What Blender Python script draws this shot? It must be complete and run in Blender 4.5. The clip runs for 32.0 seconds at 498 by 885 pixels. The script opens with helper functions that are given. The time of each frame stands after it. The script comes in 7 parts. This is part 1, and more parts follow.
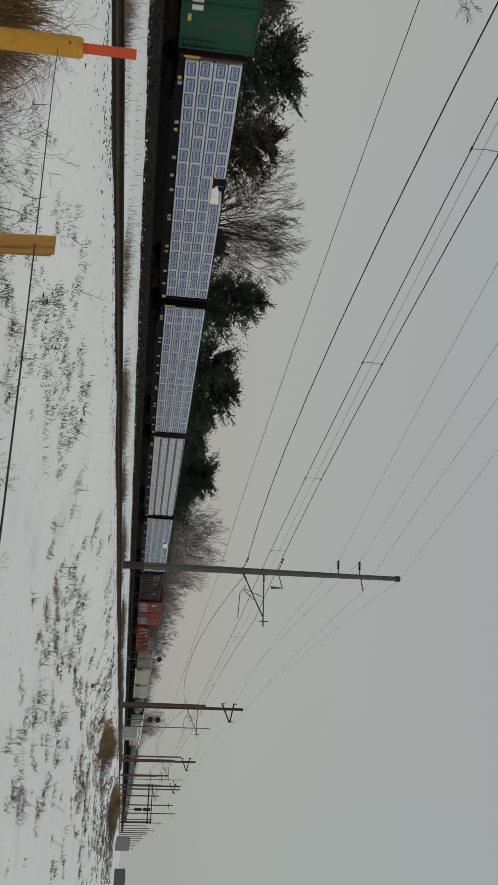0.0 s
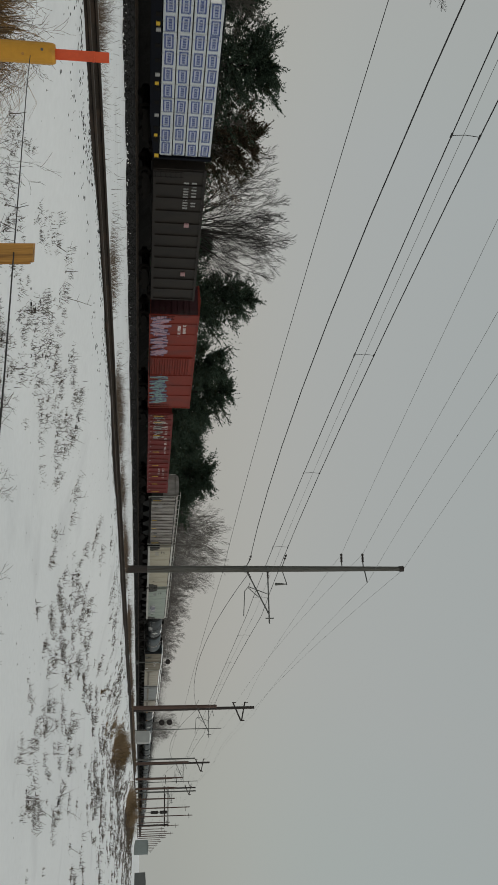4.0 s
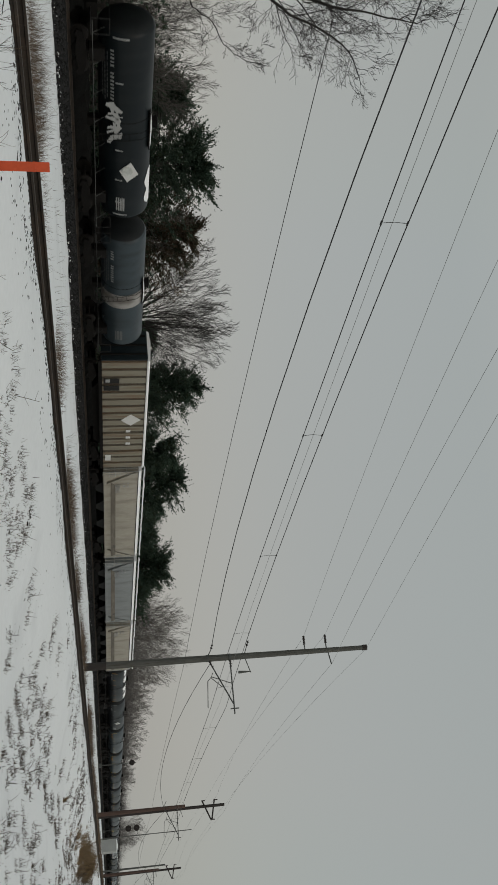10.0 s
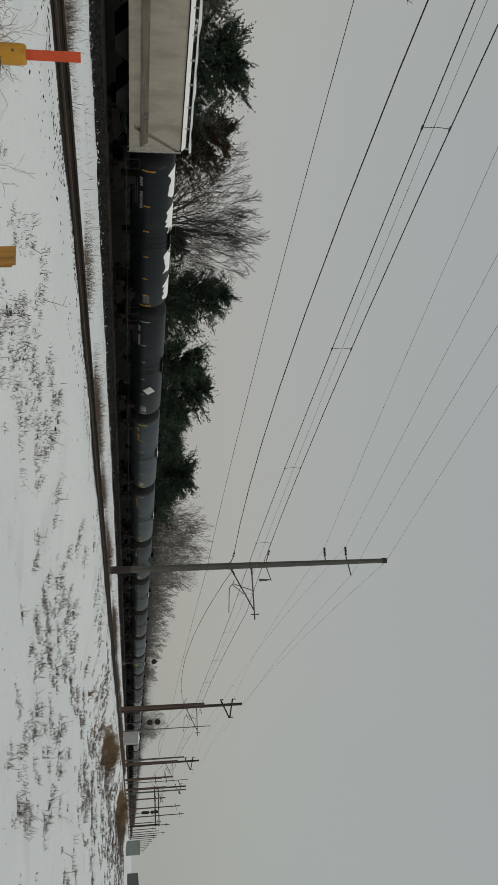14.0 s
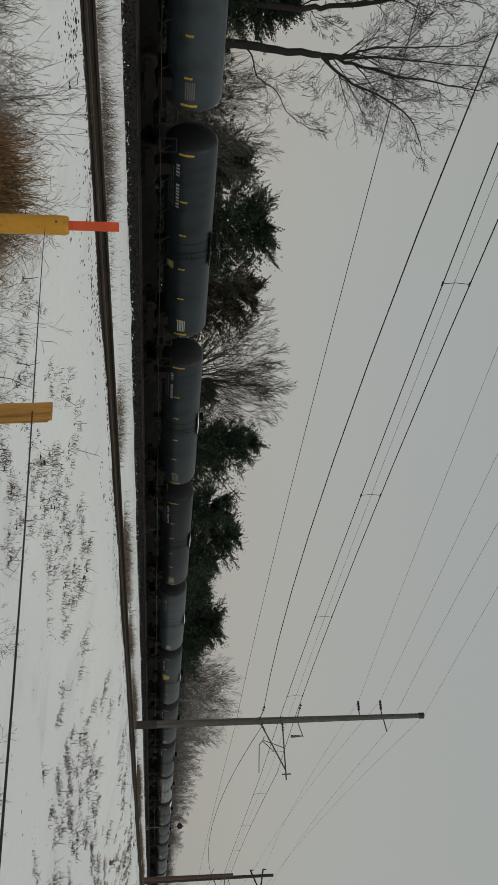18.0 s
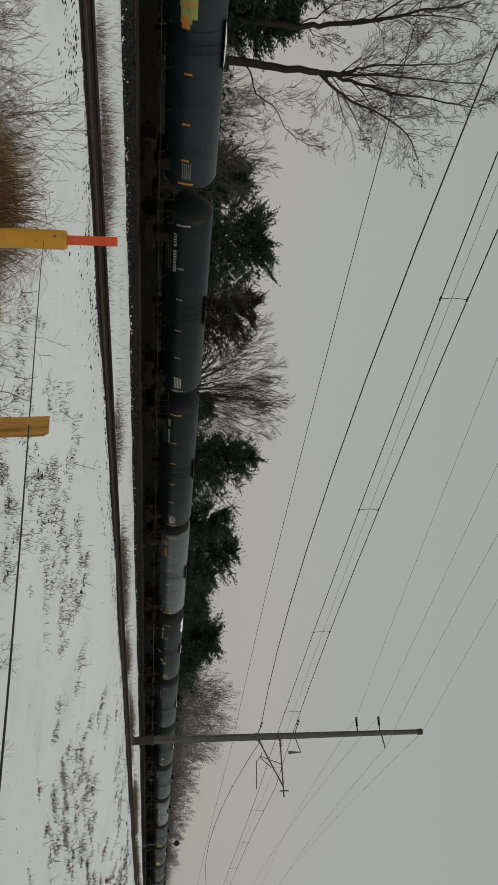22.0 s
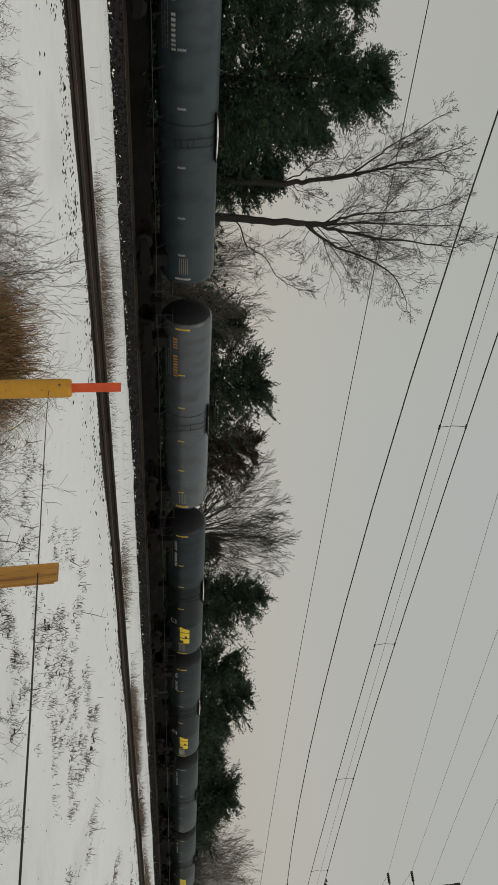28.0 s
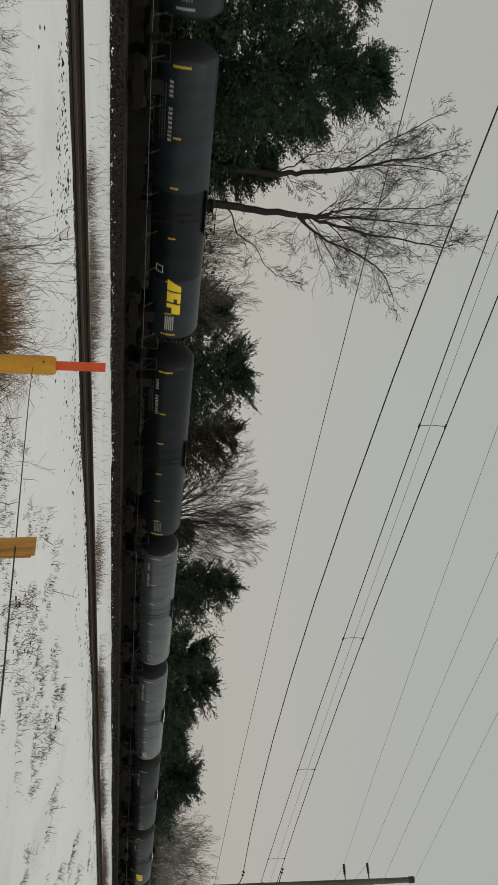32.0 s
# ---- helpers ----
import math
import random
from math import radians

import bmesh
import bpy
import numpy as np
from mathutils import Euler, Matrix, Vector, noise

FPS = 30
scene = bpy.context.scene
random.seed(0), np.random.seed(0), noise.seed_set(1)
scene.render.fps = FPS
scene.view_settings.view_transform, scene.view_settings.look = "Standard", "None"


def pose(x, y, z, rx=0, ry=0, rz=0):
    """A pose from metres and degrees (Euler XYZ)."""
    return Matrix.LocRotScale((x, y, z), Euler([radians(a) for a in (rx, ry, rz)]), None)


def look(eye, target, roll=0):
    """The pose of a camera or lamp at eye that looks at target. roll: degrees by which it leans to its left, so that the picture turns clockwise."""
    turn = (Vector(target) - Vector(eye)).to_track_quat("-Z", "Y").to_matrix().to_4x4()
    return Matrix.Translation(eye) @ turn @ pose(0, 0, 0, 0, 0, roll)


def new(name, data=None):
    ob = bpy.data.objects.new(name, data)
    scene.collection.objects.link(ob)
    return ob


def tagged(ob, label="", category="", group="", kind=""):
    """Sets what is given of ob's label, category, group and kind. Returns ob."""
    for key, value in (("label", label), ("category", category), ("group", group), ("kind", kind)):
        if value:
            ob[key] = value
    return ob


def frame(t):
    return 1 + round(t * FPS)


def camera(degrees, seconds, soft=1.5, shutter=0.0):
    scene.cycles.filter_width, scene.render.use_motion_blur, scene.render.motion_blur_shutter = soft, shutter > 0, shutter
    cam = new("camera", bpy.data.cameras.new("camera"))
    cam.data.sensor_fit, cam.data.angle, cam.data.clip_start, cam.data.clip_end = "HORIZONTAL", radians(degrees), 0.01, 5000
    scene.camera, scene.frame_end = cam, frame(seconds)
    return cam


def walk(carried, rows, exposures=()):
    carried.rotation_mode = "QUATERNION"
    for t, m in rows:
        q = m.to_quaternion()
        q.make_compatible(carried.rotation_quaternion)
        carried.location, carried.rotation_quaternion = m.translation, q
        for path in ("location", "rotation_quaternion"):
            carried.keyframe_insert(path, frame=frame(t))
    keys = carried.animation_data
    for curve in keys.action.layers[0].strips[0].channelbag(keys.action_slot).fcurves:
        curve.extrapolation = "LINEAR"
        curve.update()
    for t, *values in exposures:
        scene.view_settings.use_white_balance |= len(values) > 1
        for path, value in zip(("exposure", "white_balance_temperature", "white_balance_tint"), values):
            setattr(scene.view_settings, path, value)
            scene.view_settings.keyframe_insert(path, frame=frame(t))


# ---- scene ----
cam = camera(32.98, 32.0, soft=1.5, shutter=0.14)
PATH = [
    (0, (-0.000, -0.000, 1.600), (17.715, 8.981, 3.947), 94.03),
    (0.5, (0.007, 0.005, 1.601), (17.709, 9.019, 3.924), 93.50),
    (1, (0.016, 0.012, 1.597), (17.688, 9.087, 3.904), 93.71),
    (1.5, (0.009, 0.009, 1.604), (17.710, 9.047, 3.837), 92.64),
    (2, (0.008, 0.003, 1.608), (17.778, 8.892, 3.885), 91.28),
    (2.5, (0.002, -0.003, 1.611), (17.853, 8.727, 3.881), 90.81),
    (4.5, (0.001, -0.001, 1.619), (17.609, 9.107, 4.266), 90.85),
    (5, (0.003, -0.014, 1.616), (17.421, 9.258, 4.879), 90.99),
    (5.5, (-0.003, -0.017, 1.612), (17.423, 9.175, 5.056), 92.08),
    (6, (-0.002, -0.008, 1.612), (17.391, 9.246, 5.054), 92.23),
    (6.5, (-0.005, -0.005, 1.616), (17.328, 9.367, 5.044), 91.60),
    (7, (-0.008, 0.004, 1.614), (17.244, 9.526, 5.036), 91.08),
    (7.5, (-0.009, 0.002, 1.609), (17.093, 9.781, 5.057), 90.71),
    (8, (-0.022, -0.013, 1.600), (16.922, 10.016, 5.109), 90.24),
    (8.5, (-0.027, -0.018, 1.616), (16.849, 10.110, 5.169), 89.10),
    (9, (-0.027, -0.017, 1.614), (16.732, 10.321, 5.111), 88.14),
    (9.5, (-0.029, -0.018, 1.611), (16.672, 10.398, 5.163), 88.29),
    (10, (-0.048, -0.020, 1.610), (16.542, 10.572, 5.152), 88.54),
    (10.5, (-0.047, -0.024, 1.613), (16.463, 10.640, 5.315), 89.79),
    (11, (-0.058, -0.028, 1.617), (16.360, 10.560, 5.901), 90.57),
    (11.5, (-0.056, -0.029, 1.615), (16.629, 10.136, 5.891), 89.83),
    (12, (-0.047, -0.034, 1.604), (17.325, 8.942, 5.806), 89.07),
    (12.5, (-0.045, -0.048, 1.605), (17.574, 8.456, 5.758), 88.77),
    (13, (-0.029, -0.049, 1.601), (17.611, 8.525, 5.511), 88.82),
    (13.5, (-0.020, -0.042, 1.595), (17.646, 8.625, 5.173), 88.94),
    (14, (-0.000, -0.001, 1.596), (17.705, 8.838, 4.494), 89.20),
    (14.5, (0.005, 0.005, 1.591), (17.730, 8.951, 3.997), 90.83),
    (16.5, (-0.002, 0.011, 1.594), (16.914, 10.437, 3.867), 91.01),
    (17, (-0.012, 0.006, 1.596), (16.619, 10.880, 3.864), 90.24),
    (17.5, (-0.006, 0.012, 1.595), (15.977, 11.816, 3.879), 90.38),
    (18, (-0.003, 0.012, 1.592), (15.960, 11.853, 3.824), 90.21),
    (18.5, (0.003, 0.014, 1.593), (15.956, 11.887, 3.727), 90.17),
    (19, (0.008, 0.014, 1.594), (16.005, 11.821, 3.758), 90.14),
    (19.5, (0.005, 0.012, 1.594), (16.137, 11.637, 3.748), 91.35),
    (20, (0.003, 0.018, 1.597), (16.000, 11.817, 3.803), 91.57),
    (20.5, (0.005, 0.018, 1.595), (15.893, 11.953, 3.864), 91.60),
    (21, (0.007, 0.029, 1.601), (15.745, 12.154, 3.904), 90.45),
    (21.5, (-0.001, 0.022, 1.596), (15.729, 12.153, 3.921), 90.50),
    (22, (0.001, 0.016, 1.595), (15.756, 12.124, 3.870), 90.43),
    (22.5, (0.004, 0.017, 1.595), (15.697, 12.185, 3.981), 90.39),
    (23, (0.029, 0.033, 1.590), (14.699, 13.379, 4.179), 91.05),
    (23.5, (0.031, 0.037, 1.589), (14.037, 14.120, 3.942), 89.13),
    (24, (0.035, 0.038, 1.587), (14.083, 14.132, 3.592), 88.23),
    (24.5, (0.040, 0.043, 1.584), (14.119, 14.109, 3.576), 87.94),
    (25, (0.040, 0.039, 1.586), (14.186, 14.033, 3.595), 87.59),
    (25.5, (0.049, 0.047, 1.583), (14.237, 13.984, 3.690), 87.87),
    (27.5, (0.039, 0.046, 1.577), (13.595, 14.567, 3.897), 88.91),
    (28, (0.038, 0.039, 1.580), (13.601, 14.572, 3.782), 88.49),
    (28.5, (0.037, 0.039, 1.577), (13.679, 14.495, 3.796), 89.14),
    (29, (0.034, 0.032, 1.578), (13.741, 14.420, 3.841), 89.84),
    (29.5, (0.040, 0.026, 1.575), (13.731, 14.418, 3.904), 89.87),
    (30, (0.042, 0.030, 1.571), (13.729, 14.384, 4.145), 90.54),
    (30.5, (0.045, 0.036, 1.571), (13.713, 14.394, 4.228), 90.83),
    (31, (0.042, 0.031, 1.569), (13.713, 14.385, 4.227), 90.74),
    (31.5, (0.035, 0.025, 1.569), (13.691, 14.394, 4.222), 90.57),
    (32, (0.029, 0.017, 1.571), (13.737, 14.331, 4.250), 91.47),
]
walk(cam, [(t, look(eye, target, roll)) for t, eye, target, roll in PATH], [(0.0, 0.0, 6500, 10), (14.0, 0.0, 6500, 10), (17.0, -0.03, 6570, 10), (19.0, -0.04, 6690, 10), (22.6, -0.02, 6730, 10), (23.6, 0.16, 6830, 11), (32.0, 0.16, 6850, 11)])

# ---- sky and light ----
world = bpy.data.worlds.new("overcast_sky")
scene.world = world
world.use_nodes = True
wn, wl = world.node_tree.nodes, world.node_tree.links
wn.clear()
w_out, w_bg = wn.new("ShaderNodeOutputWorld"), wn.new("ShaderNodeBackground")
w_sky = wn.new("ShaderNodeTexSky")
w_sky.sky_type, w_sky.sun_disc = "NISHITA", False
w_sky.sun_elevation, w_sky.sun_rotation = radians(38), radians(200)
w_sky.dust_density = 6.0
w_co, w_sep, w_ramp = wn.new("ShaderNodeTexCoord"), wn.new("ShaderNodeSeparateXYZ"), wn.new("ShaderNodeValToRGB")
w_noise, w_add, w_mul, w_mix = wn.new("ShaderNodeTexNoise"), wn.new("ShaderNodeMath"), wn.new("ShaderNodeMath"), wn.new("ShaderNodeMixRGB")
w_noise.inputs["Scale"].default_value, w_noise.inputs["Detail"].default_value = 1.6, 3.0
w_mul.operation, w_mul.inputs[1].default_value = "MULTIPLY_ADD", 0.10
w_mul.inputs[2].default_value = -0.05
wl.new(w_co.outputs["Generated"], w_noise.inputs["Vector"])
wl.new(w_co.outputs["Generated"], w_sep.inputs[0])
wl.new(w_noise.outputs["Fac"], w_mul.inputs[0])
wl.new(w_sep.outputs["Z"], w_add.inputs[0])
wl.new(w_mul.outputs[0], w_add.inputs[1])
wl.new(w_add.outputs[0], w_ramp.inputs[0])
# a cloud deck: even grey low down, brighter towards the zenith
w_ramp.color_ramp.elements[0].position, w_ramp.color_ramp.elements[0].color = 0.0, (0.374, 0.367, 0.338, 1)
w_ramp.color_ramp.elements[1].position, w_ramp.color_ramp.elements[1].color = 1.0, (0.47, 0.485, 0.46, 1)
for at, c in ((0.12, (0.366, 0.360, 0.330)), (0.22, (0.350, 0.355, 0.328)), (0.42, (0.337, 0.357, 0.335)), (0.62, (0.38, 0.40, 0.38))):
    e = w_ramp.color_ramp.elements.new(at)
    e.color = (*c, 1)
w_mix.inputs[0].default_value = 0.019
wl.new(w_ramp.outputs[0], w_mix.inputs[1])
wl.new(w_sky.outputs[0], w_mix.inputs[2])
# the deck is warmer across the tracks, thinner and cooler beside the line, and dimmer far along it
w_dot, w_tint, w_scale = wn.new("ShaderNodeVectorMath"), wn.new("ShaderNodeValToRGB"), wn.new("ShaderNodeVectorMath")
w_dot.operation, w_scale.operation = "DOT_PRODUCT", "MULTIPLY"
w_dot.inputs[1].default_value = (0.94, -0.34, 0.0)
w_tint.color_ramp.interpolation = "B_SPLINE"
w_tint.color_ramp.elements[0].position, w_tint.color_ramp.elements[0].color = 0.0, (0.985, 0.962, 0.934, 1)
w_tint.color_ramp.elements[1].position, w_tint.color_ramp.elements[1].color = 1.0, (0.915, 0.972, 0.985, 1)
for at, c in ((0.2, (0.995, 0.978, 0.955)), (0.45, (1.027, 1.026, 1.015)), (0.66, (1.060, 1.078, 1.080)), (0.77, (1.050, 1.078, 1.085)), (0.90, (0.960, 1.005, 1.015))):
    w_tint.color_ramp.elements.new(at).color = (*c, 1)
wl.new(w_co.outputs["Generated"], w_dot.inputs[0])
wl.new(w_dot.outputs["Value"], w_tint.inputs[0])
wl.new(w_mix.outputs[0], w_scale.inputs[0])
wl.new(w_tint.outputs[0], w_scale.inputs[1])
wl.new(w_scale.outputs[0], w_bg.inputs["Color"])
w_bg.inputs["Strength"].default_value = 1.0
wl.new(w_bg.outputs[0], w_out.inputs[0])

sun = new("sun", bpy.data.lights.new("sun", "SUN"))
sun.data.energy, sun.data.angle, sun.data.color = 0.28, radians(25), (1.0, 0.97, 0.93)
sun.matrix_world = look((0, 0, 60), (14, 38, 0))


# ---- materials ----
def surface(name, base, rough=0.8, metal=0.0, vary=0.25, big=0.6, fine=18.0, bump=0.2, second=None, second_at=0.6, spread=0.12, each=0.0, spec=0.4, stretch=(1, 1, 1), islands=False):
    """A procedural surface: a base colour that wanders at two scales, patches of a second colour, fine relief."""
    m = bpy.data.materials.new(name)
    m.use_nodes = True
    n, l = m.node_tree.nodes, m.node_tree.links
    b = n["Principled BSDF"]
    b.inputs["Roughness"].default_value, b.inputs["Metallic"].default_value = rough, metal
    b.inputs["Specular IOR Level"].default_value = spec
    co, mp = n.new("ShaderNodeTexCoord"), n.new("ShaderNodeMapping")
    mp.inputs["Scale"].default_value = stretch
    l.new(co.outputs["Object"], mp.inputs[0])
    n1, n2 = n.new("ShaderNodeTexNoise"), n.new("ShaderNodeTexNoise")
    for q, s, d in ((n1, big, 5.0), (n2, fine, 4.0)):
        q.inputs["Scale"].default_value, q.inputs["Detail"].default_value = s, d
        l.new(mp.outputs[0], q.inputs["Vector"])
    mix = n.new("ShaderNodeMath")
    mix.operation = "MULTIPLY_ADD"
    mix.inputs[1].default_value = 0.55
    l.new(n1.outputs["Fac"], mix.inputs[0])
    half = n.new("ShaderNodeMath")
    half.operation, half.inputs[1].default_value = "MULTIPLY", 0.45
    l.new(n2.outputs["Fac"], half.inputs[0])
    l.new(half.outputs[0], mix.inputs[2])
    ramp = n.new("ShaderNodeValToRGB")
    lo = [max(0.0, c * (1 - vary)) for c in base]
    hi = [min(1.0, c * (1 + vary)) for c in base]
    ramp.color_ramp.elements[0].position, ramp.color_ramp.elements[0].color = 0.3, (*lo, 1)
    ramp.color_ramp.elements[1].position, ramp.color_ramp.elements[1].color = 0.7, (*hi, 1)
    l.new(mix.outputs[0], ramp.inputs[0])
    colour = ramp.outputs[0]
    if second:
        n3, r3, mx = n.new("ShaderNodeTexNoise"), n.new("ShaderNodeValToRGB"), n.new("ShaderNodeMixRGB")
        n3.inputs["Scale"].default_value, n3.inputs["Detail"].default_value = big * 2.3, 6.0
        l.new(mp.outputs[0], n3.inputs["Vector"])
        r3.color_ramp.elements[0].position, r3.color_ramp.elements[0].color = second_at - spread / 2, (0, 0, 0, 1)
        r3.color_ramp.elements[1].position, r3.color_ramp.elements[1].color = second_at + spread / 2, (1, 1, 1, 1)
        l.new(n3.outputs["Fac"], r3.inputs[0])
        l.new(r3.outputs[0], mx.inputs[0])
        l.new(colour, mx.inputs[1])
        mx.inputs[2].default_value = (*second, 1)
        colour = mx.outputs[0]
    if each:
        info, hsv, mr = n.new("ShaderNodeNewGeometry" if islands else "ShaderNodeObjectInfo"), n.new("ShaderNodeHueSaturation"), n.new("ShaderNodeMapRange")
        mr.inputs["To Min"].default_value, mr.inputs["To Max"].default_value = 1 - each, 1 + each
        l.new(info.outputs["Random Per Island" if islands else "Random"], mr.inputs[0])
        l.new(mr.outputs[0], hsv.inputs["Value"])
        l.new(colour, hsv.inputs["Color"])
        colour = hsv.outputs[0]
    l.new(colour, b.inputs["Base Color"])
    if bump:
        bp = n.new("ShaderNodeBump")
        bp.inputs["Strength"].default_value, bp.inputs["Distance"].default_value = bump, 0.02
        l.new(n2.outputs["Fac"], bp.inputs["Height"])
        l.new(bp.outputs[0], b.inputs["Normal"])
    return m


SNOW = surface("snow", (0.750, 0.785, 0.808), 0.9, vary=0.05, big=0.25, fine=9.0, bump=0.35, second=(0.645, 0.675, 0.70), second_at=0.66, spread=0.2, spec=0.2)
SNOW_CAP = surface("settled_snow", (0.86, 0.88, 0.89), 0.9, vary=0.04, big=1.0, fine=12.0, bump=0.3, spec=0.2)
BALLAST = surface("ballast", (0.0155, 0.016, 0.0165), 0.95, vary=0.5, big=1.2, fine=22.0, bump=1.0, spec=0.05)
STONE = surface("ballast_stone", (0.021, 0.0215, 0.022), 0.95, vary=0.3, big=5.0, fine=30.0, bump=0.5, spec=0.05, each=0.75, islands=True)
RAIL = surface("rusty_rail", (0.045, 0.037, 0.031), 0.8, 0.1, vary=0.3, big=1.0, fine=30.0, bump=0.3, second=(0.062, 0.045, 0.034), second_at=0.6)
TIE = surface("weathered_tie", (0.075, 0.062, 0.05), 0.9, vary=0.35, big=2.0, fine=25.0, bump=0.5, each=0.25, stretch=(6, 1, 6))
POLE_GREY = surface("weathered_pole", (0.088, 0.09, 0.082), 0.9, vary=0.3, big=1.5, fine=30.0, bump=0.5, second=(0.06, 0.055, 0.045), second_at=0.6, stretch=(8, 8, 0.5))
POLE_BROWN = surface("creosoted_pole", (0.085, 0.055, 0.045), 0.9, vary=0.3, big=1.5, fine=30.0, bump=0.5, stretch=(8, 8, 0.5))
POLE_DARK = surface("tarred_pole", (0.035, 0.03, 0.028), 0.85, vary=0.3, big=1.5, fine=30.0, bump=0.5, stretch=(8, 8, 0.5))
STEEL = surface("dull_steel", (0.10, 0.105, 0.10), 0.6, 0.5, vary=0.25, big=2.0, fine=30.0, bump=0.15)
INSULATOR = surface("brown_porcelain", (0.035, 0.028, 0.026), 0.3, vary=0.2, bump=0.0)
WIRE = surface("tarnished_wire", (0.03, 0.03, 0.03), 0.6, 0.4, vary=0.2, bump=0.0)
WIRE_PALE = surface("aluminium_wire", (0.16, 0.165, 0.16), 0.5, 0.5, vary=0.15, bump=0.0)
YELLOW = surface("yellow_post_plastic", (0.47, 0.235, 0.020), 0.55, vary=0.12, big=3.0, fine=40.0, bump=0.12, second=(0.30, 0.14, 0.02), second_at=0.63)
ORANGE = surface("orange_marker", (0.54, 0.075, 0.022), 0.6, vary=0.12, big=4.0, fine=60.0, bump=0.1, second=(0.5, 0.07, 0.03), second_at=0.6)
POST_WOOD = surface("pine_post", (0.36, 0.185, 0.042), 0.75, vary=0.35, big=2.0, fine=14.0, bump=0.5, second=(0.15, 0.07, 0.02), second_at=0.56, stretch=(14, 14, 0.8))
STRAW_DARK = surface("golden_brown_grass", (0.165, 0.112, 0.052), 0.9, vary=0.5, big=3.0, fine=14.0, bump=0.0, second=(0.065, 0.042, 0.025), second_at=0.52, each=0.6, islands=True)
GOLDEN = surface("golden_matted_grass", (0.205, 0.120, 0.044), 0.9, vary=0.5, big=4.0, fine=18.0, bump=0.0, second=(0.075, 0.045, 0.024), second_at=0.56, each=0.6, islands=True)
TWIG_RED = surface("russet_twigs", (0.10, 0.062, 0.034), 0.9, vary=0.4, big=2.0, fine=10.0, bump=0.0)
TWIG_GREY = surface("grey_twigs", (0.048, 0.038, 0.029), 0.9, vary=0.4, big=2.0, fine=10.0, bump=0.0)
STRAW = surface("dry_straw", (0.20, 0.142, 0.082), 0.9, vary=0.4, big=2.0, fine=10.0, bump=0.0)
WEED = surface("dead_weeds", (0.080, 0.066, 0.052), 0.9, vary=0.4, big=1.0, fine=10.0, bump=0.0)
WEED_TAN = surface("tan_weeds", (0.12, 0.088, 0.062), 0.9, vary=0.4, big=1.0, fine=10.0, bump=0.0)
BARK = surface("grey_bark", (0.023, 0.0215, 0.0205), 0.95, vary=0.35, big=1.5, fine=20.0, bump=0.4)
# distance haze is mixed into this bark colour of the far trees
BARK_HAZE = surface("haze_tinted_bark", (0.125, 0.118, 0.112), 0.95, vary=0.25, big=1.5, fine=20.0, bump=0.0)
BARK_FAR = surface("pale_bark", (0.060, 0.053, 0.048), 0.95, vary=0.3, big=1.5, fine=20.0, bump=0.2)
NEEDLES = surface("dark_needles", (0.041, 0.066, 0.047), 0.8, vary=0.45, big=0.5, fine=6.0, bump=0.0, second=(0.035, 0.045, 0.024), second_at=0.6, spec=0.2)
NEEDLES_GREEN = surface("green_needles", (0.036, 0.068, 0.046), 0.8, vary=0.45, big=0.5, fine=6.0, bump=0.0, second=(0.05, 0.06, 0.03), second_at=0.6, spec=0.2)
NEEDLES_BROWN = surface("browned_needles", (0.06, 0.045, 0.03), 0.85, vary=0.45, big=0.5, fine=6.0, bump=0.0, second=(0.032, 0.04, 0.024), second_at=0.55, spec=0.2)
BARK_PALE = surface("ashen_bark", (0.092, 0.086, 0.080), 0.95, vary=0.3, big=1.5, fine=20.0, bump=0.1)
# grey of the far woods, paler than bark for the haze
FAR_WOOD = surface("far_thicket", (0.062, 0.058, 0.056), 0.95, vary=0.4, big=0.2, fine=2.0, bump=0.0)


